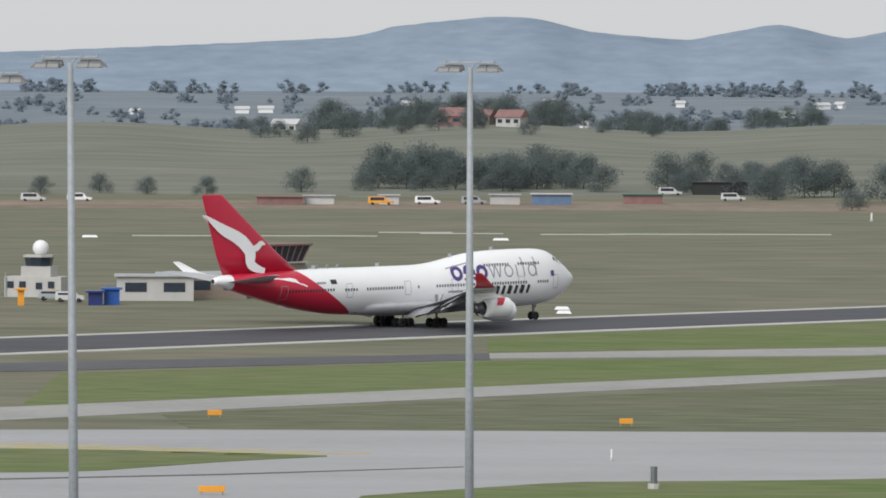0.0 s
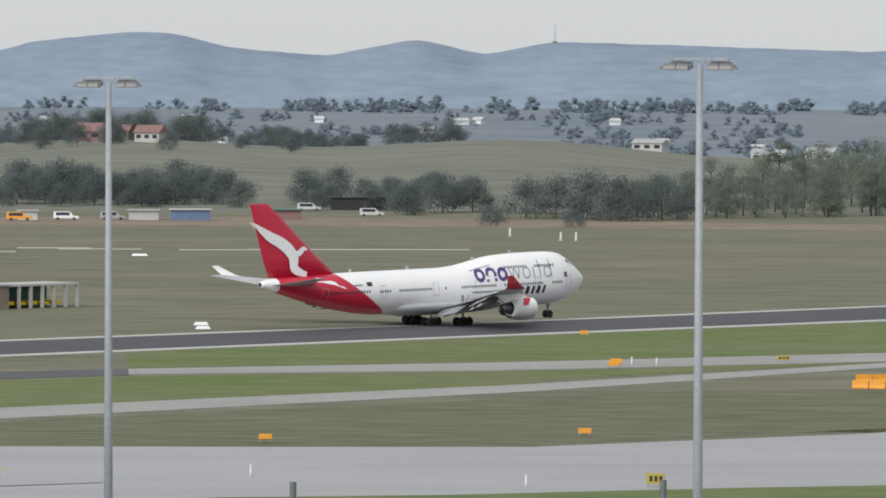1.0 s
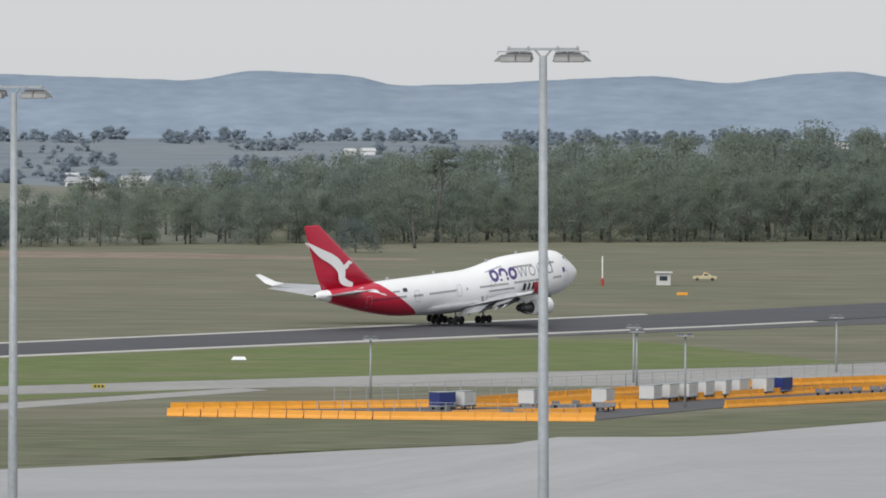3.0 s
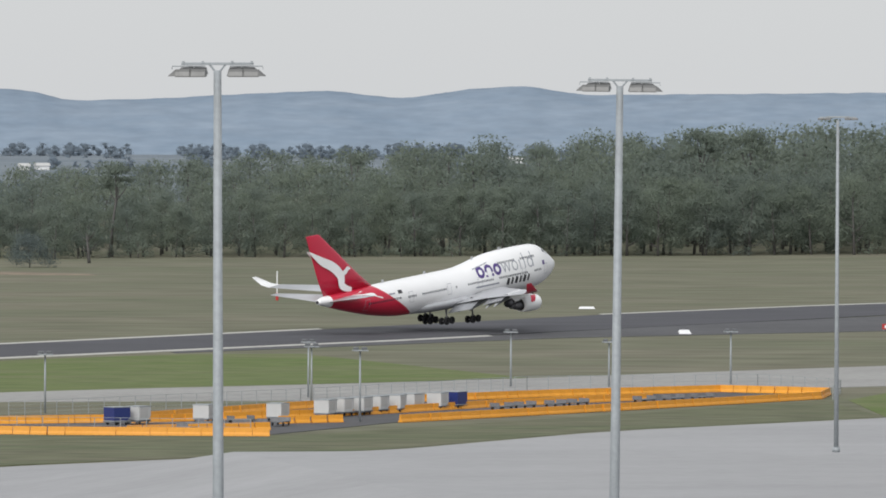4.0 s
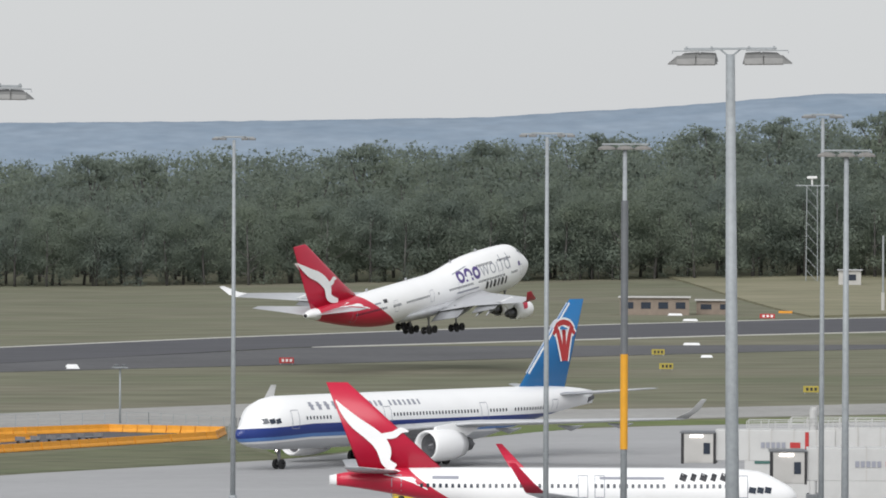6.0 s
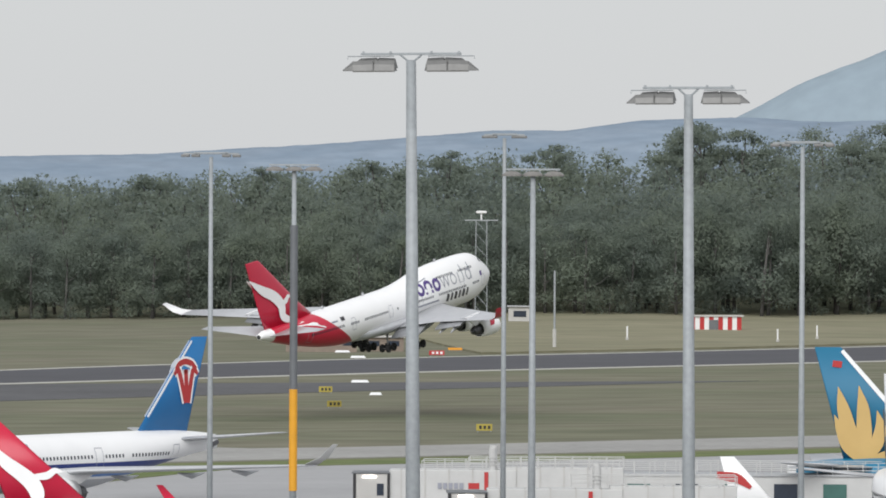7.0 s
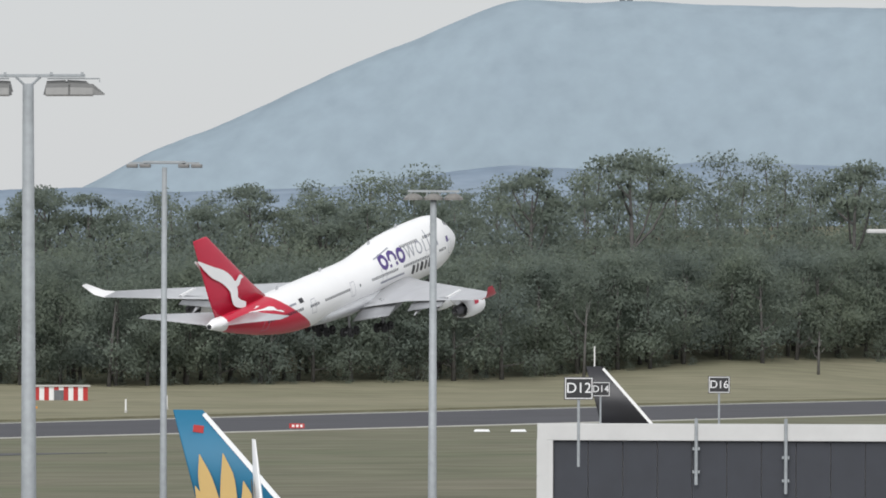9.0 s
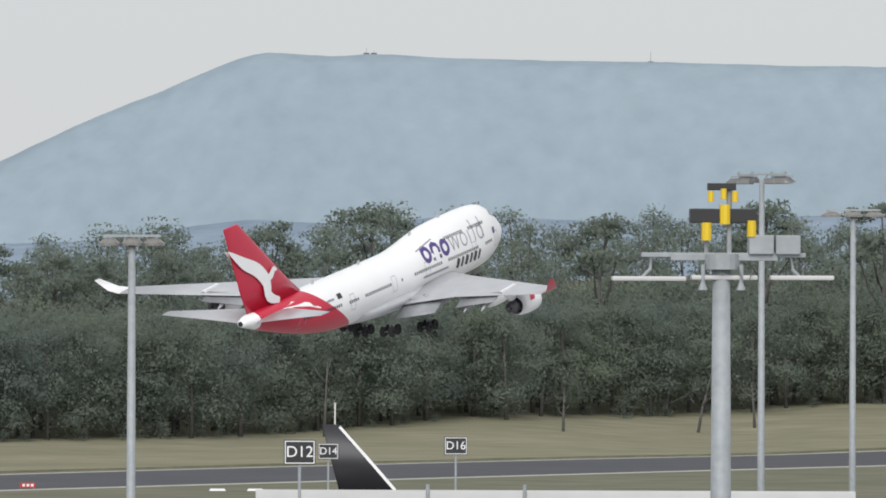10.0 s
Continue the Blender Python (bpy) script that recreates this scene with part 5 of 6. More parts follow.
def walkway(length):
    root = new("gate_walkway")
    bm = bmesh.new()
    box(bm, 0, length, -2.2, 2.2, 0.1, 8.3, 0.05)
    part("hall", bm, M_WHITEP, root)
    k = 1.0
    while k < length - 3:
        bm = bmesh.new()
        box(bm, k, k + 2.2, -2.28, -2.2, 5.4, 7.6)
        part("window", bm, M_DGREEN if int(k) % 3 else M_GLASSD, root, "dull green panel")
        k += 4.6
    bm = bmesh.new()
    box(bm, -0.1, length + 0.1, -2.35, 2.35, 8.3, 8.5, 0.03)
    part("roof", bm, M_ROOFG, root)
    railing(root, 0.2, length - 0.2, -2.1, 8.5, int(length / 1.4))
    railing(root, 0.2, length - 0.2, 2.1, 8.5, int(length / 2))
    tagged(root, "white raised gate walkway with railings on its roof", "walkway")
    return root


def beacon_mast(x, y, ztop):
    """A thick pole with a ring of arms, equipment boxes and a black and yellow beacon cluster."""
    root = new("beacon_mast")
    z0 = gz(x, y)
    root.matrix_basis = pose(x, y, z0, 0, 0, -24)
    h = ztop - z0
    bm = bmesh.new()
    tube(bm, [(0, 0, 0), (0, 0, h * 0.6), (0, 0, h - 1.5)], [0.55, 0.42, 0.34], 20)
    part("pole", bm, M_GALV, root, "", True)
    bm = bmesh.new()
    box(bm, -2.0, 2.2, -0.2, 0.2, h - 1.75, h - 1.5, 0.03)
    tube(bm, [(0, 0, h - 2.1), (0, 0, h - 1.5)], 0.7, 16)
    part("platform", bm, M_GALV, root)
    bm = bmesh.new()
    box(bm, -3.15, 3.3, -0.16, 0.16, h - 1.62, h - 1.44, 0.03)
    part("crossbar", bm, M_GALV, root)
    for s in (-1, 1):
        bm = bmesh.new()
        tube(bm, [(s * 2.75, 0, h - 1.6), (s * 2.8, 0, h - 2.1), (s * 3.1, 0, h - 2.4)], 0.07, 8)
        part("lamp_hanger", bm, M_GALV, root)
        bm = bmesh.new()
        tube(bm, [(s * 0.75, -0.3, h - 1.9), (s * 0.75, -0.3, h - 2.6), (s * 0.75, -0.3, h - 2.9)], [0.09, 0.09, 0.2], 8)
        part("small_lamp", bm, M_GALV, root)
    for a, b, z in ((-4.3, -1.4, h - 2.45), (-1.2, 1.4, h - 2.4), (1.9, 4.4, h - 2.4)):
        bm = bmesh.new()
        box(bm, a, b, -0.35, 0.35, z - 0.1, z + 0.08, 0.06)
        part("lamp_arm", bm, M_WHITEP, root)
    for s in (-1, 1):
        bm = bmesh.new()
        tube(bm, [(s * 2.2, 0, h - 1.6), (s * 2.9, 0, h - 1.55), (s * 3.3, 0, h - 1.9), (s * 3.2, 0, h - 2.35)], 0.05, 6)
        part("cable", bm, M_GALVD, root)
    bm = bmesh.new()
    tube(bm, [(0.6, -0.5, h - 2.0), (0.9, -0.55, h - 2.9), (1.2, -0.5, h - 2.1)], 0.03, 6)
    part("cable", bm, M_GALVD, root)
    for a in (1.1, 2.15):
        bm = bmesh.new()
        box(bm, a - 0.05, a + 0.92, -0.4, 0.4, h - 1.5, h - 0.75, 0.04)
        part("equipment_box", bm, M_GALV, root)
    bm = bmesh.new()
    box(bm, -1.25, 1.35, -0.35, 0.35, h - 0.28, h + 0.28, 0.04)
    part("beacon_bar", bm, M_SIGNB, root, "black beacon bar")
    bm = bmesh.new()
    box(bm, -0.55, 0.55, -0.25, 0.25, h + 1.0, h + 1.28, 0.03)
    part("beacon_bar", bm, M_SIGNB, root, "black beacon bar")
    for a, z, s in ((-0.62, h - 0.62, 1), (0.1, h + 0.05, 1.1), (1.15, h - 0.5, 0.9), (-0.45, h + 0.75, 0.6), (0.05, h + 0.85, 0.6), (0.5, h + 0.75, 0.6)):
        bm = bmesh.new()
        tube(bm, [(a, -0.3, z - 0.35 * s), (a, -0.3, z + 0.35 * s)], 0.2 * s, 10)
        part("beacon_lamp", bm, M_YELL, root, "yellow lamp housing")
    bm = bmesh.new()
    tube(bm, [(-0.6, 0, h - 1.5), (-0.6, 0, h - 0.3)], 0.08, 8)
    tube(bm, [(0.3, 0, h - 1.5), (0.3, 0, h + 1.0)], 0.1, 8)
    part("stem", bm, M_GALV, root)
    tagged(root, "thick grey mast with yellow and black beacons", "beacon mast")


# ---- airfield things ----
def barrier_mesh():
    bm = bmesh.new()
    prof = [(-0.32, 0), (0.32, 0), (0.3, 0.18), (0.14, 0.45), (0.1, 1.0), (-0.1, 1.0), (-0.14, 0.45), (-0.3, 0.18)]
    loft(bm, [[(x, py, pz) for py, pz in prof] for x in (0.0, 1.02, 2.05)])
    bm2 = bpy.data.meshes.new("plastic_barrier")
    bmesh.ops.recalc_face_normals(bm, faces=bm.faces)
    bm.to_mesh(bm2)
    bm.free()
    bm2.materials.append(M_ORANGE)
    return bm2


def barrier_line(me, pts, g):
    for (x0, y0), (x1, y1) in zip(pts, pts[1:]):
        L = math.hypot(x1 - x0, y1 - y0)
        n = max(1, int(L / 2.05))
        for k in range(n):
            f = k / n
            x, y = x0 + (x1 - x0) * f, y0 + (y1 - y0) * f
            ob = new("plastic_barrier", me)
            ob.matrix_basis = pose(x, y, gz(x, y) + 0.05, 0, 0, math.degrees(math.atan2(y1 - y0, x1 - x0)) + g.normal(0, 2.5))
            tagged(ob, "orange plastic water-filled barrier", "barrier", "barriers round the work yard")


def pole_lamp(x, y, h):
    root = put(new("yard_lamp"), x, y, 0)
    bm = bmesh.new()
    tube(bm, [(0, 0, 0), (0, 0, h)], [0.16, 0.11], 10)
    part("pole", bm, M_GALV, root, "", True)
    bm = bmesh.new()
    box(bm, -0.9, 0.9, -0.9, 0.9, h - 0.1, h + 0.05, 0.03)
    part("platform", bm, M_GALV, root)
    for a in range(4):
        bm = bmesh.new()
        cx, cy = 0.75 * math.cos(a * math.pi / 2 + 0.5), 0.75 * math.sin(a * math.pi / 2 + 0.5)
        box(bm, cx - 0.28, cx + 0.28, cy - 0.28, cy + 0.28, h + 0.1, h + 0.4, 0.05)
        part("lamp_head", bm, M_GALVD, root)
    tagged(root, "short grey lamp post in the work yard", "lamp post", "yard lamps")


def container(x, y, heading, mat_, w=2.4, blue=False):
    root = put(new("freight_container"), x, y, heading)
    bm = bmesh.new()
    loft(bm, [[(px, -1.05, pz) for px, pz in ((-w / 2, 0.55), (w / 2 - 0.5, 0.55), (w / 2, 1.0), (w / 2, 2.2), (-w / 2, 2.2))], [(px, 1.05, pz) for px, pz in ((-w / 2, 0.55), (w / 2 - 0.5, 0.55), (w / 2, 1.0), (w / 2, 2.2), (-w / 2, 2.2))]])
    part("shell", bm, mat_, root)
    for z in (0.5, 2.2):
        bm = bmesh.new()
        box(bm, -w / 2 - 0.04, w / 2 + 0.04, -1.1, 1.1, z, z + 0.08)
        part("frame_rail", bm, M_GALV, root)
    bm = bmesh.new()
    box(bm, -w / 2 + 0.2, w / 2 - 0.6, -1.08, -1.05, 0.9, 2.0)
    part("door_panel", bm, M_PALE if not blue else M_NAVY, root)
    bm = bmesh.new()
    box(bm, -w / 2 - 0.2, w / 2 + 0.2, -0.9, 0.9, 0.32, 0.48)
    part("trolley_deck", bm, M_GALVD, root, "dark trolley deck")
    me = wheel_mesh(0.22, 0.12)
    for sx in (-0.8, 0.8):
        for sy in (-0.85, 0.85):
            o = new("wheel", me)
            o.parent = root
            o.matrix_basis = pose(sx, sy, 0.22)
    tagged(root, "blue freight container on a trolley" if blue else "white freight container on a trolley", "container", "freight containers")


def trolley(x, y, heading):
    root = put(new("baggage_trolley"), x, y, heading)
    bm = bmesh.new()
    box(bm, -1.6, 1.6, -0.8, 0.8, 0.42, 0.55, 0.03)
    part("deck", bm, M_GALVD, root)
    for sx in (-1.55, 1.55):
        bm = bmesh.new()
        box(bm, sx - 0.04, sx + 0.04, -0.8, 0.8, 0.55, 1.0)
        part("end_rail", bm, M_STRUT, root)
    bm = bmesh.new()
    tube(bm, [(1.6, 0, 0.45), (2.5, 0, 0.3)], 0.05, 6)
    part("tow_bar", bm, M_STRUT, root)
    me = wheel_mesh(0.25, 0.14)
    for sx in (-1.1, 1.1):
        for sy in (-0.7, 0.7):
            o = new("wheel", me)
            o.parent = root
            o.matrix_basis = pose(sx, sy, 0.25)
    tagged(root, "empty flat steel baggage trolley", "trolley", "baggage trolleys")


def vehicle(x, y, heading, body, label, L=4.8, van=False, flat=False):
    root = put(new("vehicle"), x, y, heading)
    h = 2.1 if van else 1.65
    bm = bmesh.new()
    prof = [(-L / 2, 0.4), (L / 2, 0.4), (L / 2, 0.95), (L * 0.28, 1.05), (L * 0.14, h), (-L * (0.48 if not flat else 0.05), h), (-L * (0.5 if not flat else 0.1), 1.05), (-L / 2, 1.0)]
    loft(bm, [[(px, s * (0.9 if pz < 1.2 else 0.78), pz) for px, pz in prof] for s in (-1, 1)])
    part("body", bm, body, root)
    for s in (-1, 1):
        bm = bmesh.new()
        box(bm, -L * (0.4 if not flat else 0.04), L * 0.15, s * 0.84 - 0.03, s * 0.84 + 0.05 * s, 1.12, h - 0.18)
        part("side_window", bm, M_GLASSD, root)
    bm = bmesh.new()
    box(bm, -0.2, 0.2, -0.5, 0.5, h, h + 0.14, 0.03)
    part("light_bar", bm, M_ORANGE, root)
    me = wheel_mesh(0.36, 0.24)
    for sx in (-L * 0.32, L * 0.32):
        for sy in (-0.8, 0.8):
            o = new("wheel", me)
            o.parent = root
            o.matrix_basis = pose(sx, sy, 0.36)
    tagged(root, label, "vehicle")


def slab(x, y, w=2.4):
    root = put(new("marker_board"), x, y, 90 + bearing(x, y))
    bm = bmesh.new()
    loft(bm, [[(px, s * 0.9 * k, pz) for px, pz, k in ((-w / 2, 0, 1), (w / 2, 0, 1), (w / 2 - 0.3, 0.45, 0.3), (-w / 2 + 0.3, 0.45, 0.3))] for s in (-1, 1)])
    part("board", bm, M_SIGNW, root)
    tagged(root, "low white wedge-shaped marker board in the grass", "marker", "marker boards")


def info_board(x, y, col, label, w=3.0, h=1.0, face=None):
    root = put(new("taxi_sign"), x, y, 90 + (bearing(x, y) if face is None else face))
    bm = bmesh.new()
    box(bm, -w / 2, w / 2, -0.15, 0.15, 0.25, 0.25 + h, 0.04)
    part("panel", bm, col, root)
    for k in range(0 if col is M_ORANGE else 3):
        bm = bmesh.new()
        dark = col is M_SIGNY
        a = -w * 0.32 + k * w * 0.27
        box(bm, a, a + w * 0.16, -0.18, -0.15, 0.25 + h * 0.25, 0.25 + h * 0.75)
        part("marking", bm, M_SIGNB if dark else M_SIGNW, root, "plain bar")
    for s in (-0.4, 0.4):
        bm = bmesh.new()
        tube(bm, [(w * s, 0, 0), (w * s, 0, 0.3)], 0.06, 6)
        part("leg", bm, M_GALV, root)
    tagged(root, label, "sign", "taxiway signs")


def post(x, y, h, r, m1, label, red=False):
    root = put(new("marker_post"), x, y, 0)
    bm = bmesh.new()
    tube(bm, [(0, 0, 0), (0, 0, h)], r, 8)
    part("stem", bm, m1, root)
    bm = bmesh.new()
    tube(bm, [(0, 0, 0), (0, 0, h * 0.25)], r * (2.2 if red else 1.8), 8)
    part("foot", bm, M_SIGNR if red else M_PALE, root)
    tagged(root, label, "post", "marker posts")


def striped_hut(x, y):
    root = put(new("striped_hut"), x, y, 90 + bearing(x, y) - 8)
    n = 11
    for k in range(n):
        bm = bmesh.new()
        a = -6.6 + k * 1.2
        box(bm, a, a + 1.2, -1.6, 1.6, 0, 3.6)
        part("wall_stripe", bm, M_SIGNR if k % 2 == 0 else M_SIGNW, root, "red stripe" if k % 2 == 0 else "white stripe")
    bm = bmesh.new()
    box(bm, -7.2, 7.2, -2.0, 2.0, 3.6, 4.0, 0.05)
    part("roof", bm, M_PALE, root)
    bm = bmesh.new()
    box(bm, -1.8, 0.6, -1.7, -1.6, 0.3, 2.8)
    part("machinery", bm, M_GALVD, root)
    tagged(root, "red and white striped equipment hut", "hut")


def low_building(x, y, L, W, H, wall, roofm, label, face=0.0, nwin=4, name="low_building", gable=0.0, z=None):
    root = put(new(name), x, y, 90 + bearing(x, y) + face, z)
    bm = bmesh.new()
    box(bm, -L / 2, L / 2, -W / 2, W / 2, -0.4, H)
    part("wall", bm, wall, root)
    bm = bmesh.new()
    if gable:
        pr = [(-W / 2 - 0.5, H), (0, H + gable), (W / 2 + 0.5, H), (W / 2 + 0.5, H - 0.15), (-W / 2 - 0.5, H - 0.15)]
        loft(bm, [[(px, py, pz) for py, pz in pr] for px in (-L / 2 - 0.5, L / 2 + 0.5)])
    else:
        box(bm, -L / 2 - 0.4, L / 2 + 0.4, -W / 2 - 0.6, W / 2 + 0.6, H, H + 0.3, 0.05)
    part("roof", bm, roofm, root)
    for k in range(nwin):
        bm = bmesh.new()
        a = -L / 2 + L * (k + 0.5) / nwin
        box(bm, a - L / nwin * 0.28, a + L / nwin * 0.28, -W / 2 - 0.08, -W / 2 - 0.01, H * 0.35, H * 0.75)
        part("window", bm, M_GLASSD, root)
    tagged(root, label, "building")
    return root


def radar_station(x, y):
    root = put(new("radar_station"), x, y, 90 + bearing(x, y) + 15)
    root.matrix_basis = root.matrix_basis @ Matrix.Scale(0.9, 4)
    bm = bmesh.new()
    box(bm, -5.5, 4.8, -3, 3, -0.3, 3.4, 0.05)
    part("base_block", bm, M_PALE, root)
    bm = bmesh.new()
    box(bm, -2.6, 2.8, -2.6, 2.4, 3.4, 5.2, 0.05)
    part("upper_block", bm, M_PALE, root)
    bm = bmesh.new()
    ring = [(math.cos(radians(22.5 + 45 * k)), math.sin(radians(22.5 + 45 * k))) for k in range(8)]
    loft(bm, [[(c * r, s * r, z) for c, s in ring] for r, z in ((2.3, 5.2), (2.6, 6.8))])
    part("glazed_cab", bm, M_GLASSD, root, "dark glazed cab")
    bm = bmesh.new()
    loft(bm, [[(c * r, s * r, z) for c, s in ring] for r, z in ((2.8, 6.8), (2.8, 7.2))])
    part("cab_roof", bm, M_PALE, root)
    bm = bmesh.new()
    bmesh.ops.create_uvsphere(bm, u_segments=20, v_segments=12, radius=1.42, matrix=Matrix.Translation((0.3, 0, 8.4)))
    part("radome", bm, M_SIGNW, root, "white ball radome", True)
    for a, z in ((-4.4, 1.4), (-2.2, 1.4), (0.8, 1.2), (3.0, 1.4)):
        bm = bmesh.new()
        box(bm, a - 0.6, a + 0.6, -3.06, -3.0, z, z + 1.2)
        part("window", bm, M_GLASSD, root)
    bm = bmesh.new()
    tube(bm, [(-5.2, -3.2, 0), (-5.2, -3.2, 4.2)], 0.08, 6)
    part("lamp_post", bm, M_GALV, root)
    tagged(root, "pale radar station with a white ball radome", "building")


def fire_station(x, y):
    """A long brick station with bays, and a small control cab with sloping glass on top."""
    root = put(new("fire_station"), x, y, 43)
    root.matrix_basis = root.matrix_basis @ Matrix.Diagonal((1.0, 0.8, 0.78, 1))
    bm = bmesh.new()
    box(bm, -20, 11, -4, 5, -0.3, 4.6)
    part("wall", bm, M_BRICKF, root)
    bm = bmesh.new()
    box(bm, -21, 11.5, -4.6, 5.6, 4.6, 5.0, 0.05)
    part("roof", bm, M_ROOFG, root)
    bm = bmesh.new()
    box(bm, -14.5, -5, -5, 2, -0.3, 6.6)
    part("tower_block", bm, M_BRICKF, root)
    bm = bmesh.new()
    loft(bm, [[(-14.2, -4.6, 6.9), (-5.4, -4.6, 6.9), (-5.4, 1.6, 6.9), (-14.2, 1.6, 6.9)], [(-15.2, -5.6, 10.2), (-4.4, -5.6, 10.2), (-4.4, 2.6, 10.2), (-15.2, 2.6, 10.2)]])
    part("glazed_cab", bm, M_GLASSD, root, "dark sloping cab glazing")
    for k in range(8):
        bm = bmesh.new()
        f = k / 7
        tube(bm, [(-14.2 + 8.8 * f, -4.66, 6.9), (-15.2 + 10.8 * f, -5.66, 10.2)], 0.13, 6)
        part("mullion", bm, M_ROOFR, root, "dark red mullion")
    for nm, b in (("cab_roof", (-15.6, -4.0, -6.0, 3.0, 10.2, 10.6)), ("balcony", (-15.0, -4.6, -5.4, 2.4, 6.6, 6.9))):
        bm = bmesh.new()
        box(bm, *b, 0.05)
        part(nm, bm, M_ROOFR if nm == "cab_roof" else M_PALE, root)
    bm = bmesh.new()
    box(bm, -14.6, -7.5, -7.0, -5, 3.1, 3.3)
    part("awning", bm, M_ROOFR, root)
    for k in range(4):
        bm = bmesh.new()
        box(bm, -3.4 + k * 2.9, -1.2 + k * 2.9, -4.07, -4.0, 2.2, 3.2)
        part("window", bm, M_GLASSD, root)
    # vehicle bays
    bm = bmesh.new()
    box(bm, 11, 28, -3.4, 6, 4.4, 4.9, 0.05)
    part("bay_roof", bm, M_PALE, root)
    bm = bmesh.new()
    box(bm, 11, 28, 5.6, 6, -0.2, 4.4)
    part("bay_back", bm, M_DGREEN, root)
    for k in range(7):
        bm = bmesh.new()
        box(bm, 11.1 + k * 2.75, 11.6 + k * 2.75, -3.3, -2.8, -0.2, 4.4)
        part("bay_column", bm, M_PALE, root)
    for k in range(5):
        bm = bmesh.new()
        a = 11.9 + k * 2.75
        box(bm, a + 0.2, a + 1.6, -2.4, 3, 0.5, 1.3 - 0.2 * (k % 2), 0.12)
        part("stored_gear", bm, M_YELL, root, "yellow stored gear")
    for k in range(5):
        bm = bmesh.new()
        tube(bm, [(-3 + k * 2.4, 0, 5.0), (-3 + k * 2.4, 0, 5.9)], 0.25, 8)
        part("roof_vent", bm, M_GALV, root)
    tagged(root, "brick fire station with a glazed watch cab and open bays", "building")


def lattice_tower(x, y, h):
    root = put(new("lattice_tower"), x, y, bearing(x, y))
    for sx in (-1, 1):
        for sy in (-1, 1):
            bm = bmesh.new()
            tube(bm, [(sx * 1.6, sy * 1.6, 0), (sx * 1.4, sy * 1.4, h)], 0.13, 6)
            part("leg", bm, M_GALV, root)
    n = int(h / 3)
    for k in range(n):
        for s in (-1, 1):
            bm = bmesh.new()
            tube(bm, [(s * 1.5, -1.5, h * k / n), (s * 1.5, 1.5, h * (k + 1) / n)], 0.07, 5)
            part("brace", bm, M_GALV, root)
            bm = bmesh.new()
            tube(bm, [(-1.5, s * 1.5, h * k / n), (1.5, s * 1.5, h * (k + 1) / n)], 0.07, 5)
            part("brace", bm, M_GALV, root)
    bm = bmesh.new()
    box(bm, -0.5, 0.5, -4.5, 4.5, h, h + 0.3, 0.05)
    part("platform", bm, M_GALV, root)
    bm = bmesh.new()
    box(bm, -0.6, 0.6, -1.4, 1.4, h + 2.0, h + 2.7, 0.2)
    tube(bm, [(0, 0, h), (0, 0, h + 2.2)], 0.25, 8)
    part("antenna", bm, M_SIGNW, root, "white radar antenna")
    tagged(root, "grey lattice tower with a white radar antenna", "tower")


def fence(pts, h=2.0, step=3.0):
    root = new("mesh_fence")
    for (x0, y0), (x1, y1) in zip(pts, pts[1:]):
        n = max(1, int(math.hypot(x1 - x0, y1 - y0) / step))
        for k in range(n + 1):
            x, y = x0 + (x1 - x0) * k / n, y0 + (y1 - y0) * k / n
            bm = bmesh.new()
            tube(bm, [(x, y, gz(x, y)), (x, y, gz(x, y) + h)], 0.05, 5)
            part("fence_post", bm, M_GALV, root)
        for f in (0.05, 0.28, 0.52, 0.76, 1.0):
            bm = bmesh.new()
            tube(bm, [(x0, y0, gz(x0, y0) + h * f), (x1, y1, gz(x1, y1) + h * f)], 0.022 if f < 1 else 0.035, 4)
            part("fence_wire", bm, M_GALV, root)
    tagged(root, "grey wire fence round the work yard", "fence")


def build_terminal():
    p = pier()
    p.matrix_basis = pose(257.1, 577.5, 4.6, 0, 0, -26)
    gate_sign("D12", 252.6, 562.8, 25.5, 1.95, 4.5, 24)
    gate_sign("D14", 304.1, 663.2, 23.5, 1.6, 4.0, 24)
    gate_sign("D16", 338.5, 708.0, 23.0, 2.0, 4.0, 24)
    beacon_mast(199.8, 417.1, 37.62)


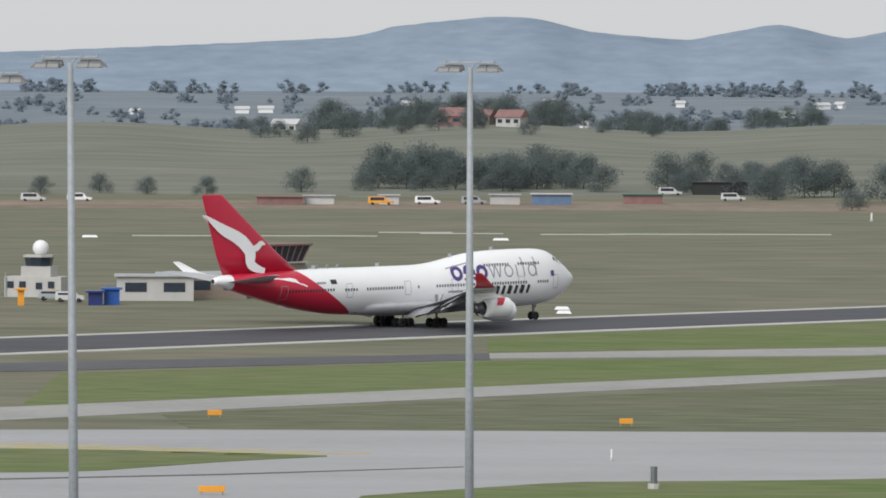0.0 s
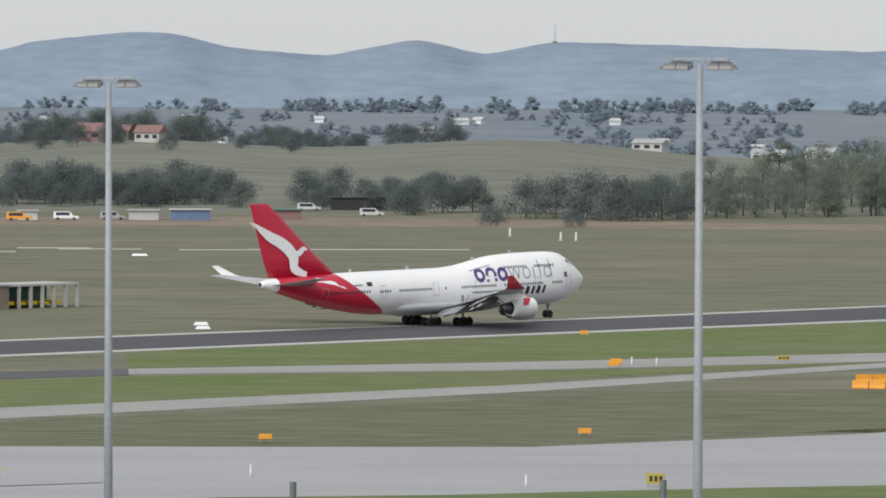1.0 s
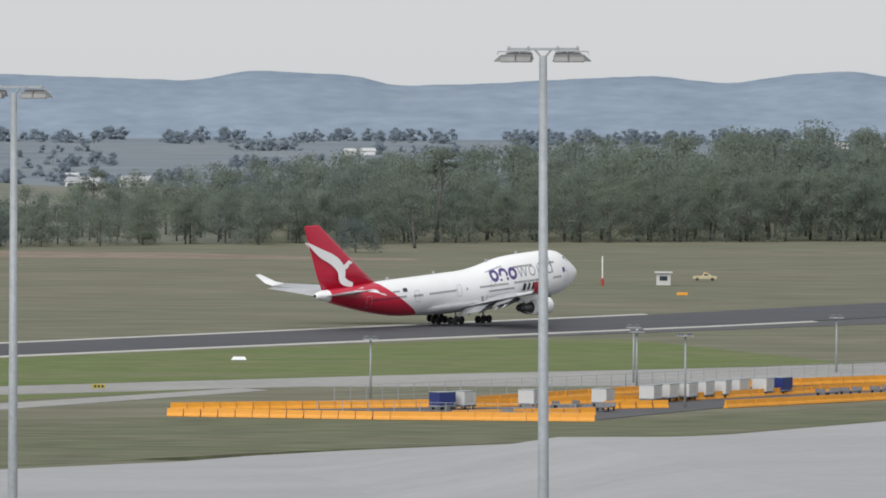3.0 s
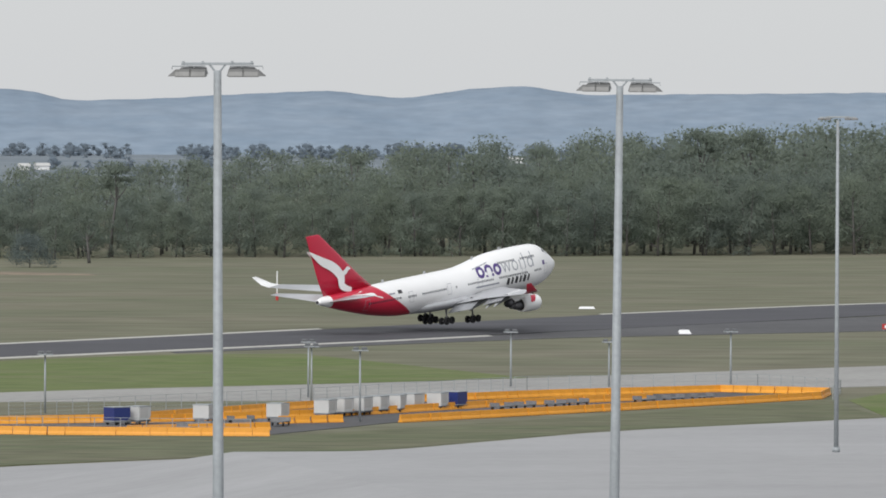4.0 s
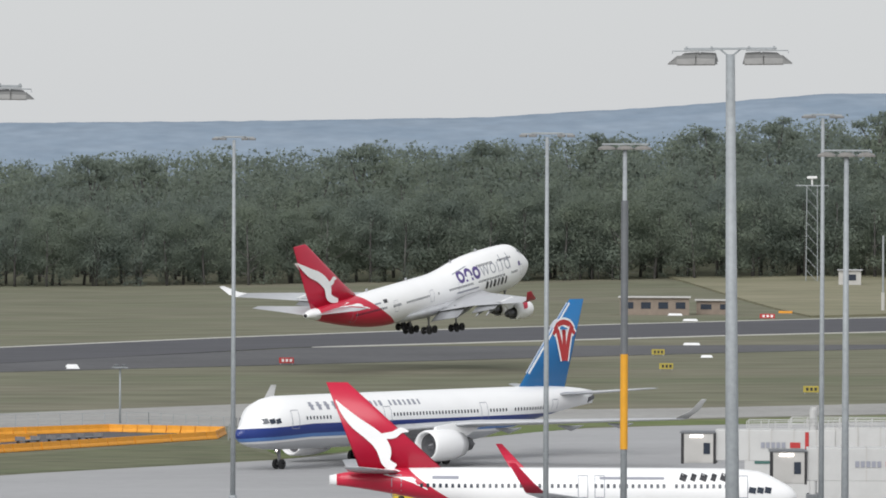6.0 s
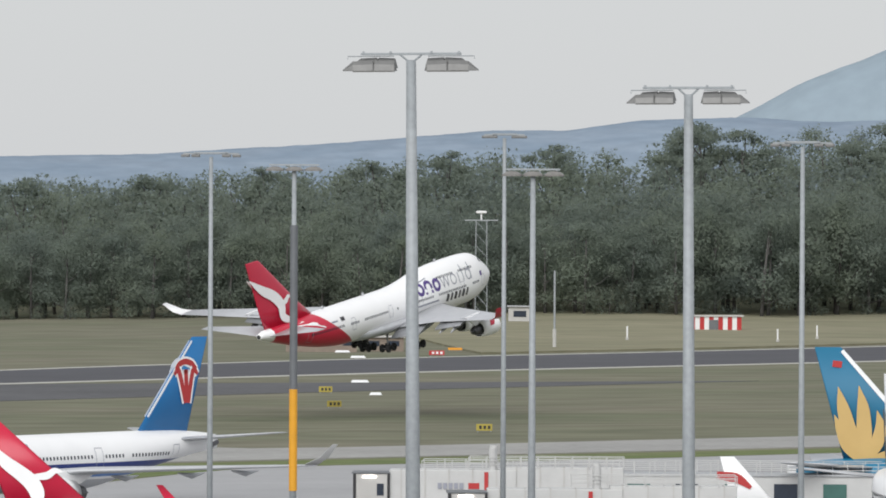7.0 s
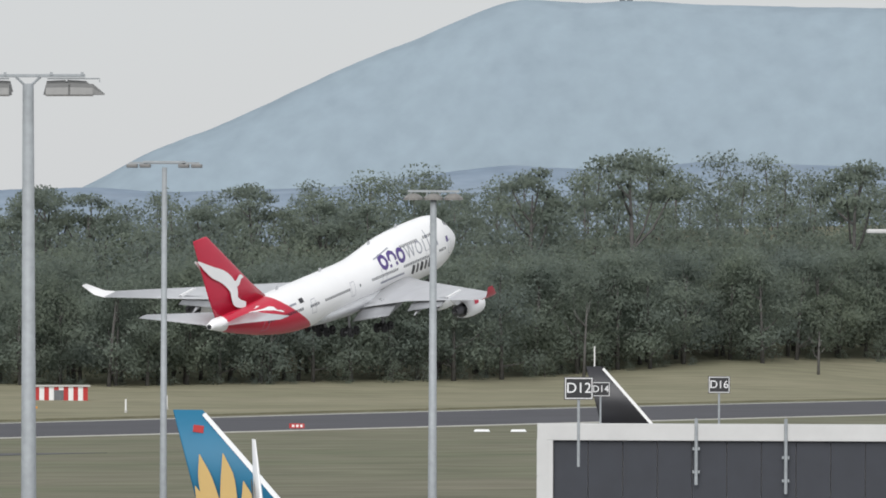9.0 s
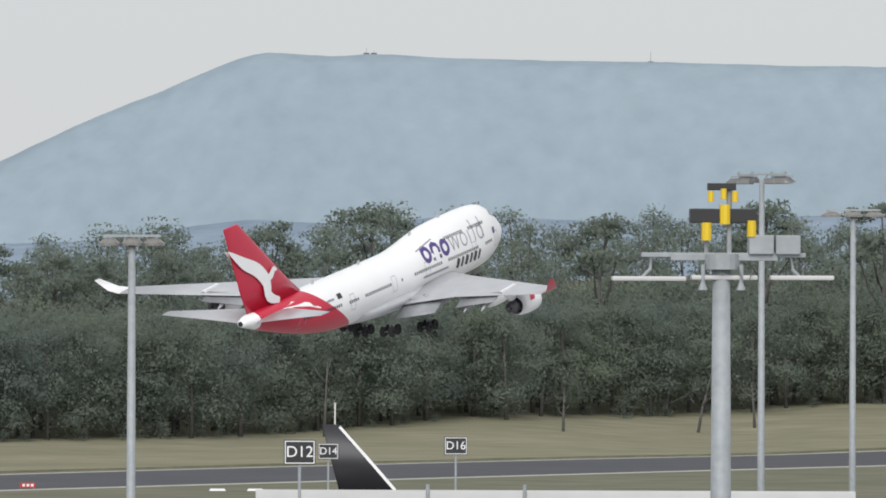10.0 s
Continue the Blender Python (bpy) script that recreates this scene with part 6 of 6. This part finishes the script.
def build_yard():
    g = np.random.default_rng(5)
    me = barrier_mesh()
    barrier_line(me, [(94, 823), (118, 813), (144, 806)], g)
    barrier_line(me, [(128, 815), (147, 822)], g)
    barrier_line(me, [(151, 839), (160, 842)], g)
    barrier_line(me, [(167, 841), (200, 870), (239, 906), (244, 920)], g)
    barrier_line(me, [(244, 920), (231, 931), (203, 917), (180, 901), (158, 878), (130, 845), (96, 838)], g)
    barrier_line(me, [(133, 842), (166, 862), (190, 886), (215, 905)], g)
    for x, y, h in ((126, 871, 7.6), (165, 892, 7.8), (169, 916, 7.6), (162, 842, 9.0), (205, 951, 7.8), (239, 957, 7.6), (219, 949, 6.4)):
        pole_lamp(x, y, h)
    for x, y in ((133, 838), (142, 842), (152, 845), (160, 855), (163, 859), (166, 862), (169, 866), (172, 869), (175, 873), (179, 876)):
        container(x, y, 40 + g.normal(0, 8), M_WHITEP, 2.2 + g.uniform(0, 0.5))
    container(182, 879, 42, M_NAVY, 2.6, True)
    container(130, 836, 60, M_NAVY, 2.6, True)
    for x, y in ((138, 822), (142, 824), (146, 828), (136, 818), (150, 832), (187, 873), (191, 877), (196, 881), (200, 885), (211, 893), (216, 897), (221, 901), (141, 832), (146, 838)):
        trolley(x, y, 48 + g.normal(0, 12))
    sheet("yard_paving", [(100, 824), (144, 809), (167, 842), (200, 871), (239, 907)], [(98, 837), (130, 844), (158, 877), (180, 900), (231, 930)], M_TWY, 0.08, 30, 6, "dark asphalt floor of the work yard", "paving")
    fence([(120, 862), (165, 900), (205, 940), (240, 945), (247, 925), (240, 903)])
    fence([(112, 820), (142, 808)])


def build_field():
    for x, y in ((18, 1023), (125, 1001), (12, 1407), (18, 1007), (289, 1192), (305, 1342), (513, 1530), (439, 1301), (287, 1183), (500, 1481), (416, 1225), (655, 1425), (662, 1422), (-74, 1420)):
        slab(x, y, 2.3 if y < 1300 else 3.4)
    info_board(93, 895, M_SIGNY, "dull yellow and black taxiway sign", 1.8, 0.6)
    info_board(329, 1198, M_SIGNR, "red runway sign in the grass", 2.6)
    info_board(522, 1492, M_SIGNR, "red runway sign in the grass", 3.4)
    info_board(625, 1452, M_SIGNR, "red runway sign in the grass", 3.2)
    info_board(371, 1044, M_SIGNY, "yellow and black taxiway sign", 2.4)
    info_board(385, 1156, M_SIGNY, "yellow taxiway sign in the grass", 2.4)
    info_board(410, 1235, M_SIGNY, "yellow taxiway sign in the grass", 2.4)
    info_board(53, 624, M_SIGNY, "yellow and black taxiway sign", 1.7)
    for x, y, w in ((-24, 714, 1.5), (-20, 588, 2.3), (19, 700, 1.4), (53, 712, 1.4), (73, 983, 1.2), (69, 877, 1.6), (70, 886, 1.6), (255, 1329, 2.2), (542, 1536, 3.2), (640, 1640, 2.6)):
        info_board(x, y, M_ORANGE, "orange unlit sign seen from behind", w, 0.55)
    for x, y, h in ((617, 1622, 3.6), (649, 1604, 3.4), (671, 1632, 3.6), (109, 1541, 2.0), (112.5, 1541, 2.0), (100, 1582, 2.0)):
        post(x, y, h, 0.22, M_SIGNW, "short white marker post in the grass")
    post(253, 1408, 6.2, 0.14, M_SIGNW, "thin mast with a red foot", True)
    for x, y in ((41, 623.6), (16, 640), (72, 885), (75, 882)):
        post(x, y, 1.1, 0.09, M_SIGNW, "small white edge post")
    post(51.5, 598, 2.2, 0.3, M_GALVD, "stubby grey wind sensor post")
    post(18.7, 598, 2.0, 0.3, M_GALVD, "stubby grey wind sensor post")
    low_building(268, 1418, 3.0, 2.4, 2.4, M_WHITEP, M_WHITEP, "small white equipment cabin", 0, 1, "equipment_cabin")
    vehicle(283, 1449, 100, M_BEIGE, "beige utility pick-up on the grass", 5.2, flat=True)
    striped_hut(672, 1702)
    low_building(512, 1542, 16, 7, 3.8, M_BRICKF, M_PALE, "low brown brick equipment building", 0, 4)
    low_building(528, 1545, 9, 6, 3.0, M_BRICKF, M_PALE, "low brown brick equipment building", 0, 2)
    low_building(640, 1760, 6, 5, 4.0, M_PALE, M_ROOFG, "small pale shelter by the radar tower", 0, 1)
    lattice_tower(640, 1790, 26)
    post(575, 1560, 18, 0.25, M_GALV, "slim grey antenna mast")
    post(850, 1766, 13, 0.2, M_SIGNW, "tall thin white antenna mast")


def build_left():
    radar_station(-64, 1074)
    fire_station(-21.5, 1087)
    low_building(-45, 1060, 12, 6, 3.6, M_PALE, M_ROOFG, "pale low store beside the station", 0, 2, "store_shed")
    low_building(-38, 1070, 14, 6, 3.6, M_BRICKF, M_ROOFG, "low brown brick store beside the station", 0, 3, "store_shed")
    vehicle(-57.5, 1046, 95, M_WHITEP, "white parked car by the station", 4.5)
    vehicle(-60.5, 1052, 95, M_GALV, "grey parked car by the station", 4.4)
    low_building(-50.8, 1040, 2.4, 2, 2.2, M_BINB, M_BINB, "blue waste skip by the car park", 0, 0, "waste_skip")
    low_building(-53.2, 1038, 2.2, 2, 1.8, M_NAVY, M_NAVY, "navy waste skip by the car park", 0, 0, "waste_skip")
    low_building(-64.5, 1036, 1.0, 1.0, 2.2, M_ORANGE, M_ORANGE, "small orange cabinet by the car park", 0, 0, "cabinet")
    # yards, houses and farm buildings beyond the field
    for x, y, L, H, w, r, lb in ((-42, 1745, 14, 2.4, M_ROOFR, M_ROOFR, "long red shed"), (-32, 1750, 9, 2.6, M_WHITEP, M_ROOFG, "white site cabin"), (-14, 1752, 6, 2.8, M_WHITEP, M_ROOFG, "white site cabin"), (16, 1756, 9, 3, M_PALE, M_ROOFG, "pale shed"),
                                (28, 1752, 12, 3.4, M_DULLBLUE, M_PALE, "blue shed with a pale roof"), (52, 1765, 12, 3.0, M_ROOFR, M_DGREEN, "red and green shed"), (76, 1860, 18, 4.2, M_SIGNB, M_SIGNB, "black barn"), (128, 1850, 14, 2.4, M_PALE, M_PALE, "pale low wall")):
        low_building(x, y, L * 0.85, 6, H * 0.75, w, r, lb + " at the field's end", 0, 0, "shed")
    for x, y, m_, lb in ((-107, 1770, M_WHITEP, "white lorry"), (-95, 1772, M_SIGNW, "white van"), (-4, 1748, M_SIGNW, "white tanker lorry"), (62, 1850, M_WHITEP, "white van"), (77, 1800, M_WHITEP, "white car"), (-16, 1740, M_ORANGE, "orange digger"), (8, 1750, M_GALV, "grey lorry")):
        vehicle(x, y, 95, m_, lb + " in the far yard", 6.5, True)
    for x, y, L, gb, w, r in ((6, 2400, 15, 3.0, M_ROOFR, M_ROOFR), (24, 2380, 9, 2.6, M_PALE, M_ROOFR), (14, 2420, 8, 2.2, M_BRICKF, M_ROOFR), (30, 2650, 9, 2.0, M_WHITEP, M_ROOFG), (40, 2660, 7, 2.0, M_SIGNW, M_ROOFG), (215, 2560, 12, 1.5, M_PALE, M_ROOFG), (300, 2740, 12, 2.2, M_WHITEP, M_ROOFG), (275, 2700, 14, 1.8, M_SIGNW, M_ROOFG), (-60, 2600, 10, 2, M_PALE, M_WHITEP)):
        low_building(x, y, L, 8, 3.2, w, r, "far farmhouse with a pitched roof", 20, 3, "house", gb)
    g = np.random.default_rng(11)
    for az, r in ((2.0, 3500), (3.2, 3470), (3.35, 3490), (4.5, 3475), (2.9, 3300), (8.05, 3470), (8.2, 3480), (-2.6, 3300), (-1.7, 3350), (-1.5, 3360), (-0.9, 3250), (5.7, 3000), (4.9, 3100), (1.2, 3100), (12.2, 3700), (12.5, 3690), (9.9, 3000), (-0.3, 3480), (0.9, 3530)):
        x, y = polar(az, r)
        low_building(x, y, g.uniform(4, 8), 5, 2.0, M_SIGNW, M_WHITEP, "far white house among trees", g.uniform(-30, 30), 0, "house", 1.4)


def build_far_trees():
    """Single trees on the field's edge and hills, and bands of far woodland."""
    tr = tree_set(5, height=13, width=17, leaves=5000, leaf=0.3, bare=0.04, clumps=10, core=0)
    meshes = []
    for i, t in enumerate(tr):
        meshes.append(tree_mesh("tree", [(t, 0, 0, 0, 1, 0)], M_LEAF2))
    g = np.random.default_rng(21)
    spots = [(-3.4, 1850, .55), (-2.9, 1860, .6), (-2.5, 1850, .45), (-2.0, 1840, .5), (-1.2, 1870, .7), (-1.15, 2250, .75), (-0.85, 2300, .9), (-0.55, 1900, .85), (-0.35, 1930, 1.1), (-0.15, 1910, 1.25), (0.05, 1940, 1.15), (0.3, 1900, 1.0), (0.55, 1930, 1.0), (0.8, 1950, 1.1), (1.0, 1920, .95),
             (1.35, 1880, .8), (1.9, 1900, 1.0), (2.15, 1950, 1.0), (2.45, 1860, .7), (2.75, 1820, 1.0), (3.05, 1840, 1.1), (3.3, 1850, 1.0), (3.45, 1700, .55), (3.75, 1800, 1.15), (4.0, 1790, 1.2), (4.3, 1780, 1.25), (4.15, 1690, .5), (4.55, 1760, 1.2), (4.9, 1775, 1.3),
             (0.1, 2640, 1.1), (-0.35, 2660, 1.0), (-0.6, 2650, .9), (0.45, 2640, 1.2), (0.9, 2650, .9), (1.4, 2660, .8), (2.3, 2600, .6), (-1.7, 2680, .8), (0.25, 2330, .8), (0.5, 2420, .9), (1.9, 2500, .6), (2.9, 2560, .9), (3.1, 2600, 1.0), (8.1, 1745, .9)]
    spots += [(g.uniform(-0.7, 1.2), g.uniform(1880, 1980), g.uniform(.6, 1.1)) for i in range(24)] + [(g.uniform(1.3, 3.2), g.uniform(1850, 1960), g.uniform(.5, .9)) for i in range(14)]
    spots += [(g.uniform(-1.0, 1.0), g.uniform(2500, 2640), g.uniform(.8, 1.2)) for i in range(26)] + [(g.uniform(1.0, 3.4), g.uniform(2480, 2640), g.uniform(.5, .9)) for i in range(18)] + [(g.uniform(-1.6, 2.0), g.uniform(2250, 2440), g.uniform(.4, .8)) for i in range(12)]
    for az, r, s in spots:
        x, y = polar(az, r)
        ob = new("tree", meshes[int(g.integers(5))])
        ob.matrix_basis = pose(x, y, gz(x, y), 0, 0, g.uniform(0, 360)) @ Matrix.Scale(s * 0.7 * g.uniform(0.9, 1.1), 4)
        tagged(ob, "broad dull green gum tree standing alone", "tree", "scattered trees")
    tall = tree_set(4, height=34, width=17, leaves=2400, leaf=0.36, bare=0.62, flat=0.45, clumps=9, core=0, lobe=(0.12, 0.22))
    tmesh = [tree_mesh("tall_tree", [(t, 0, 0, 0, 1, 0)], M_LEAF) for t in tall]
    for az, r, ztop in ((5.88, 1895, 21.4), (8.77, 1880, 28), (13.7, 2050, 38), (14.2, 2050, 38), (16.0, 2060, 42), (17.0, 2050, 43), (18.0, 2060, 46), (19.4, 2080, 51), (20.2, 2080, 53), (21.3, 2080, 58), (21.5, 2100, 60), (21.8, 2100, 58), (22.7, 2120, 54), (23.6, 2120, 56), (24.0, 2130, 55), (24.4, 2140, 57), (26.1, 2210, 74), (25.25, 2200, 68), (23.1, 2120, 61), (27.8, 2270, 72), (29.2, 2320, 77), (30.0, 2350, 78), (18.9, 2060, 48)):
        x, y = polar(az, r)
        z = gz(x, y)
        ob = new("tall_tree", tmesh[int(g.integers(4))])
        sc = max(0.55, (ztop - z) / 34)
        ob.matrix_basis = pose(x, y, z, 0, 0, g.uniform(0, 360)) @ Matrix.Scale(sc, 4)
        tagged(ob, "tall thin-crowned gum tree above the wood", "tree", "tall gum trees")
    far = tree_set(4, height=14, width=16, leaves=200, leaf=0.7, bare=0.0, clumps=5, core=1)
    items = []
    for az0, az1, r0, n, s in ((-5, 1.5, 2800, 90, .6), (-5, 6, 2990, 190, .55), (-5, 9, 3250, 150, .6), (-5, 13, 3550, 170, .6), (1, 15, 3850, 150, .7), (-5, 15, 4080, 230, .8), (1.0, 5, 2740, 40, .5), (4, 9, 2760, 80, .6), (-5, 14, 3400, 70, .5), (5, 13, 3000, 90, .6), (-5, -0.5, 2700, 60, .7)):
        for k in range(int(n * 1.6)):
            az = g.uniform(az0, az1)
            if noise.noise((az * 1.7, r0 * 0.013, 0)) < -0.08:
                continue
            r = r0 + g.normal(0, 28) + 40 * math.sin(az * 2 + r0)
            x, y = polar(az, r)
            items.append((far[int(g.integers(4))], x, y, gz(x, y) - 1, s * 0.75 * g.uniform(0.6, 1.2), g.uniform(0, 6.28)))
    tagged(new("distant_woods", tree_mesh("distant_woods", items, M_LEAF3)), "bands of distant woodland on farmland, tinted with haze", "woods", kind="stuff")


def bare_tree(az, r, h, seed):
    """A dead gum: a leaning grey trunk with a few broken limbs."""
    g = np.random.default_rng(seed)
    root = new("dead_tree")
    x, y = polar(az, r)
    root.matrix_basis = pose(x, y, gz(x, y))
    lx = g.normal(0, 0.1)
    bm = bmesh.new()
    tube(bm, [(0, 0, -0.5), (lx * h * 0.4, 0, h * 0.4), (lx * h * 1.3, 0, h)], [0.5, 0.36, 0.1], 8)
    part("trunk", bm, M_BARK, root, "", True)
    for i in range(5):
        z, a = h * g.uniform(0.35, 0.8), g.uniform(0, 6.28)
        q = h * g.uniform(0.15, 0.3)
        bm = bmesh.new()
        tube(bm, [(lx * z, 0, z), (lx * z + math.cos(a) * q * 0.6, math.sin(a) * q * 0.6, z + q * 0.4), (lx * z + math.cos(a) * q, math.sin(a) * q, z + q)], [0.2, 0.14, 0.05], 6)
        part("limb", bm, M_BARK, root, "", True)
    tagged(root, "bare grey dead gum tree at the wood's edge", "tree", "dead trees")


def build_dead_trees():
    for az, r, h, seed in ((25.65, 2060, 22, 1), (27.5, 2130, 13, 2), (28.55, 2180, 19, 3), (29.0, 2210, 14, 4), (8.6, 1800, 8, 5)):
        bare_tree(az, r, h, seed)


def motions():
    # seconds, x, y, z, heading, pitch
    rows = [
        (0, -5.7, 958.6, 0.12, 47.3, 0.7),
        (0.5, 22.9, 991.7, 0.12, 47.9, 0.8),
        (1, 52.8, 1026.1, 0.12, 48.2, 1.1),
        (1.5, 83.8, 1059.9, 0.12, 48.6, 1.3),
        (2, 115.8, 1094.6, 0.16, 48.9, 1.9),
        (2.5, 148.4, 1125.4, 0.34, 49.4, 2.5),
        (4, 247.2, 1204.5, 2.5, 50.3, 6.5),
        (4.5, 277.6, 1212.9, 3.62, 50.0, 6.4),
        (5, 304.8, 1209.3, 5.08, 49.5, 7.1),
        (5.5, 327.5, 1195.9, 6.29, 50.1, 7.7),
        (6, 347.4, 1174.8, 7.50, 50.5, 8.2),
        (7.5, 397.3, 1094.2, 14.73, 52.3, 10.2),
        (8, 411.6, 1066.3, 18.05, 52.5, 10.7),
        (8.5, 424.2, 1037.3, 21.75, 53.6, 11.5),
        (9, 434.9, 1006.3, 25.80, 53.8, 11.9),
        (9.5, 442.8, 974.5, 29.82, 54.3, 12.0),
        (10, 449.6, 942.9, 33.61, 55.0, 12.0),
    ]
    walk(JUMBO, [(t, pose(x, y, z, 0, -p, 90 - h)) for t, x, y, z, h, p in rows])
    for leg in MAIN_GEAR:
        # the struts stretch as the weight comes off the wheels
        walk(leg, [(t, pose(0, 0, z)) for t, z in ((0, 0), (2.5, -0.1), (4, -0.95), (4.5, -1.1), (10, -1.1))])
    taxi = [(0, 270, 868), (2.5, 263, 860), (4, 256.5, 853), (4.5, 254.3, 851), (5, 251.7, 848.5), (5.5, 247.7, 842), (6, 242.6, 833.3), (7.5, 226, 805.5), (8.5, 216, 789), (10, 203, 770)]
    walk(TAXIING, [(t, pose(x, y, 0.16, 0, 0, 90 - 236.6)) for t, x, y in taxi])


build_ground()
build_paving()
build_hills()
build_masts()
build_terminal()
JUMBO = jumbo()
TAXIING = widebody()
narrow = put(narrowbody(), 193.9, 610.9, 105.5)
narrow.matrix_basis = narrow.matrix_basis @ Matrix.Scale(1.03, 4)
M_VN = livery("white fuselage paint", 26.0, ("rear", 7.6, 5, 44, 4, 58, (0.015, 0.17, 0.30)))
vn = put(parked_tail("parked_jet", M_TEAL, "parked jet with a teal tail and gold flower shape", M_VN), 301.2, 662.9, 121, gz(301.2, 662.9) + 1.9)
vn.matrix_basis = vn.matrix_basis @ Matrix.Scale(1.1, 4)
petal_off = lambda x, z: 0.1 + 0.45 * max(0, (17 - z) / 9.5)
for petal, ws in (([(-26.6, 7.4), (-27.6, 8.6), (-28.2, 10.0), (-28.7, 11.2)], [0.5, 1.0, 0.75, 0.05]), ([(-26.5, 7.4), (-27.3, 9.5), (-27.9, 11.6), (-28.4, 13.6)], [0.6, 1.35, 1.1, 0.05]),
                  ([(-26.3, 7.4), (-26.1, 9.5), (-26.2, 11.6), (-26.6, 13.7)], [0.6, 1.35, 1.1, 0.05]), ([(-26.0, 7.4), (-25.0, 8.8), (-24.7, 10.2), (-25.0, 11.6)], [0.6, 1.15, 0.9, 0.05]), ([(-25.8, 7.35), (-24.2, 7.7), (-22.8, 8.4), (-22.2, 9.2)], [0.5, 0.9, 0.7, 0.05])):
    fin_mark(vn, petal, ws, petal_off, M_GOLD, "gold flower petal shape")
fin_mark(vn, [(-28.9, 15.6), (-28.1, 15.5)], [0.55, 0.55], lambda x, z: 0.14, M_SIGNR, "red block")
fin_mark(vn, [(-20.6, 8.2), (-24.0, 12.1), (-28.1, 16.7)], [0.35, 0.35, 0.3], lambda x, z: 0.16, M_WHITE, "white leading edge")
M_NZ = livery("black fuselage paint", 26.0, ("rear", 7.6, 5, 30, 4, 58, (0.03, 0.03, 0.035)))
nz = put(parked_tail("parked_jet", M_BLACK, "jet with a black tail beyond the pier", M_NZ), 541.9, 1071.7, 118)
nz.matrix_basis = nz.matrix_basis @ Matrix.Scale(1.1, 4)
fin_mark(nz, [(-20.6, 8.2), (-24.0, 12.1), (-28.1, 16.7)], [0.4, 0.4, 0.35], lambda x, z: 0.16, M_WHITE, "white leading edge")
ko = put(parked_tail("parked_jet", M_WHITE, "parked white jet with black swirls on its tail", M_WHITE), 261.4, 629.2, 196)
ko.matrix_basis = ko.matrix_basis @ Matrix.Scale(0.89, 4)
fin_mark(ko, [(-29.0, 13.4), (-27.4, 12.2), (-26.6, 10.6), (-25.0, 9.4), (-24.0, 7.8)], [0.4, 1.2, 0.6, 1.5, 0.8], lambda x, z: 0.1 + 0.45 * max(0, (17 - z) / 9.5), M_BLACK, "black swirl shape")
sm = put(parked_tail("parked_jet", M_WHITE, "small white jet with a red tail stripe", M_WHITE), 255.5, 618.5, 111)
sm.matrix_basis = sm.matrix_basis @ Matrix.Scale(0.53, 4)
fin_mark(sm, [(-31.0, 14.0), (-28.0, 13.6), (-25.5, 12.0)], [1.2, 1.6, 0.6], lambda x, z: 0.1 + 0.45 * max(0, (17 - z) / 9.5), M_SIGNR, "red stripe")
bridge = put(jet_bridge(24), 222.0, 658.0, 112)
bridge.matrix_basis = bridge.matrix_basis @ Matrix.Scale(0.88, 4)
copy_thing(bridge, pose(216.7, 618.2, gz(216.7, 618.2) + 0.1, 0, 0, -19) @ Matrix.Scale(1, 4))
put(walkway(46), 236.5, 690, 112, 1.3)
gate_sign("E10", 160.5, 542.0, 9.2, 1.5, 6.0, 14)
vehicle(193.6, 661.6, 100, M_YELL, "yellow apron tug behind the parked jet", 3.6)
build_yard()
build_field()
build_left()
build_woods()
build_far_trees()
build_dead_trees()
motions()
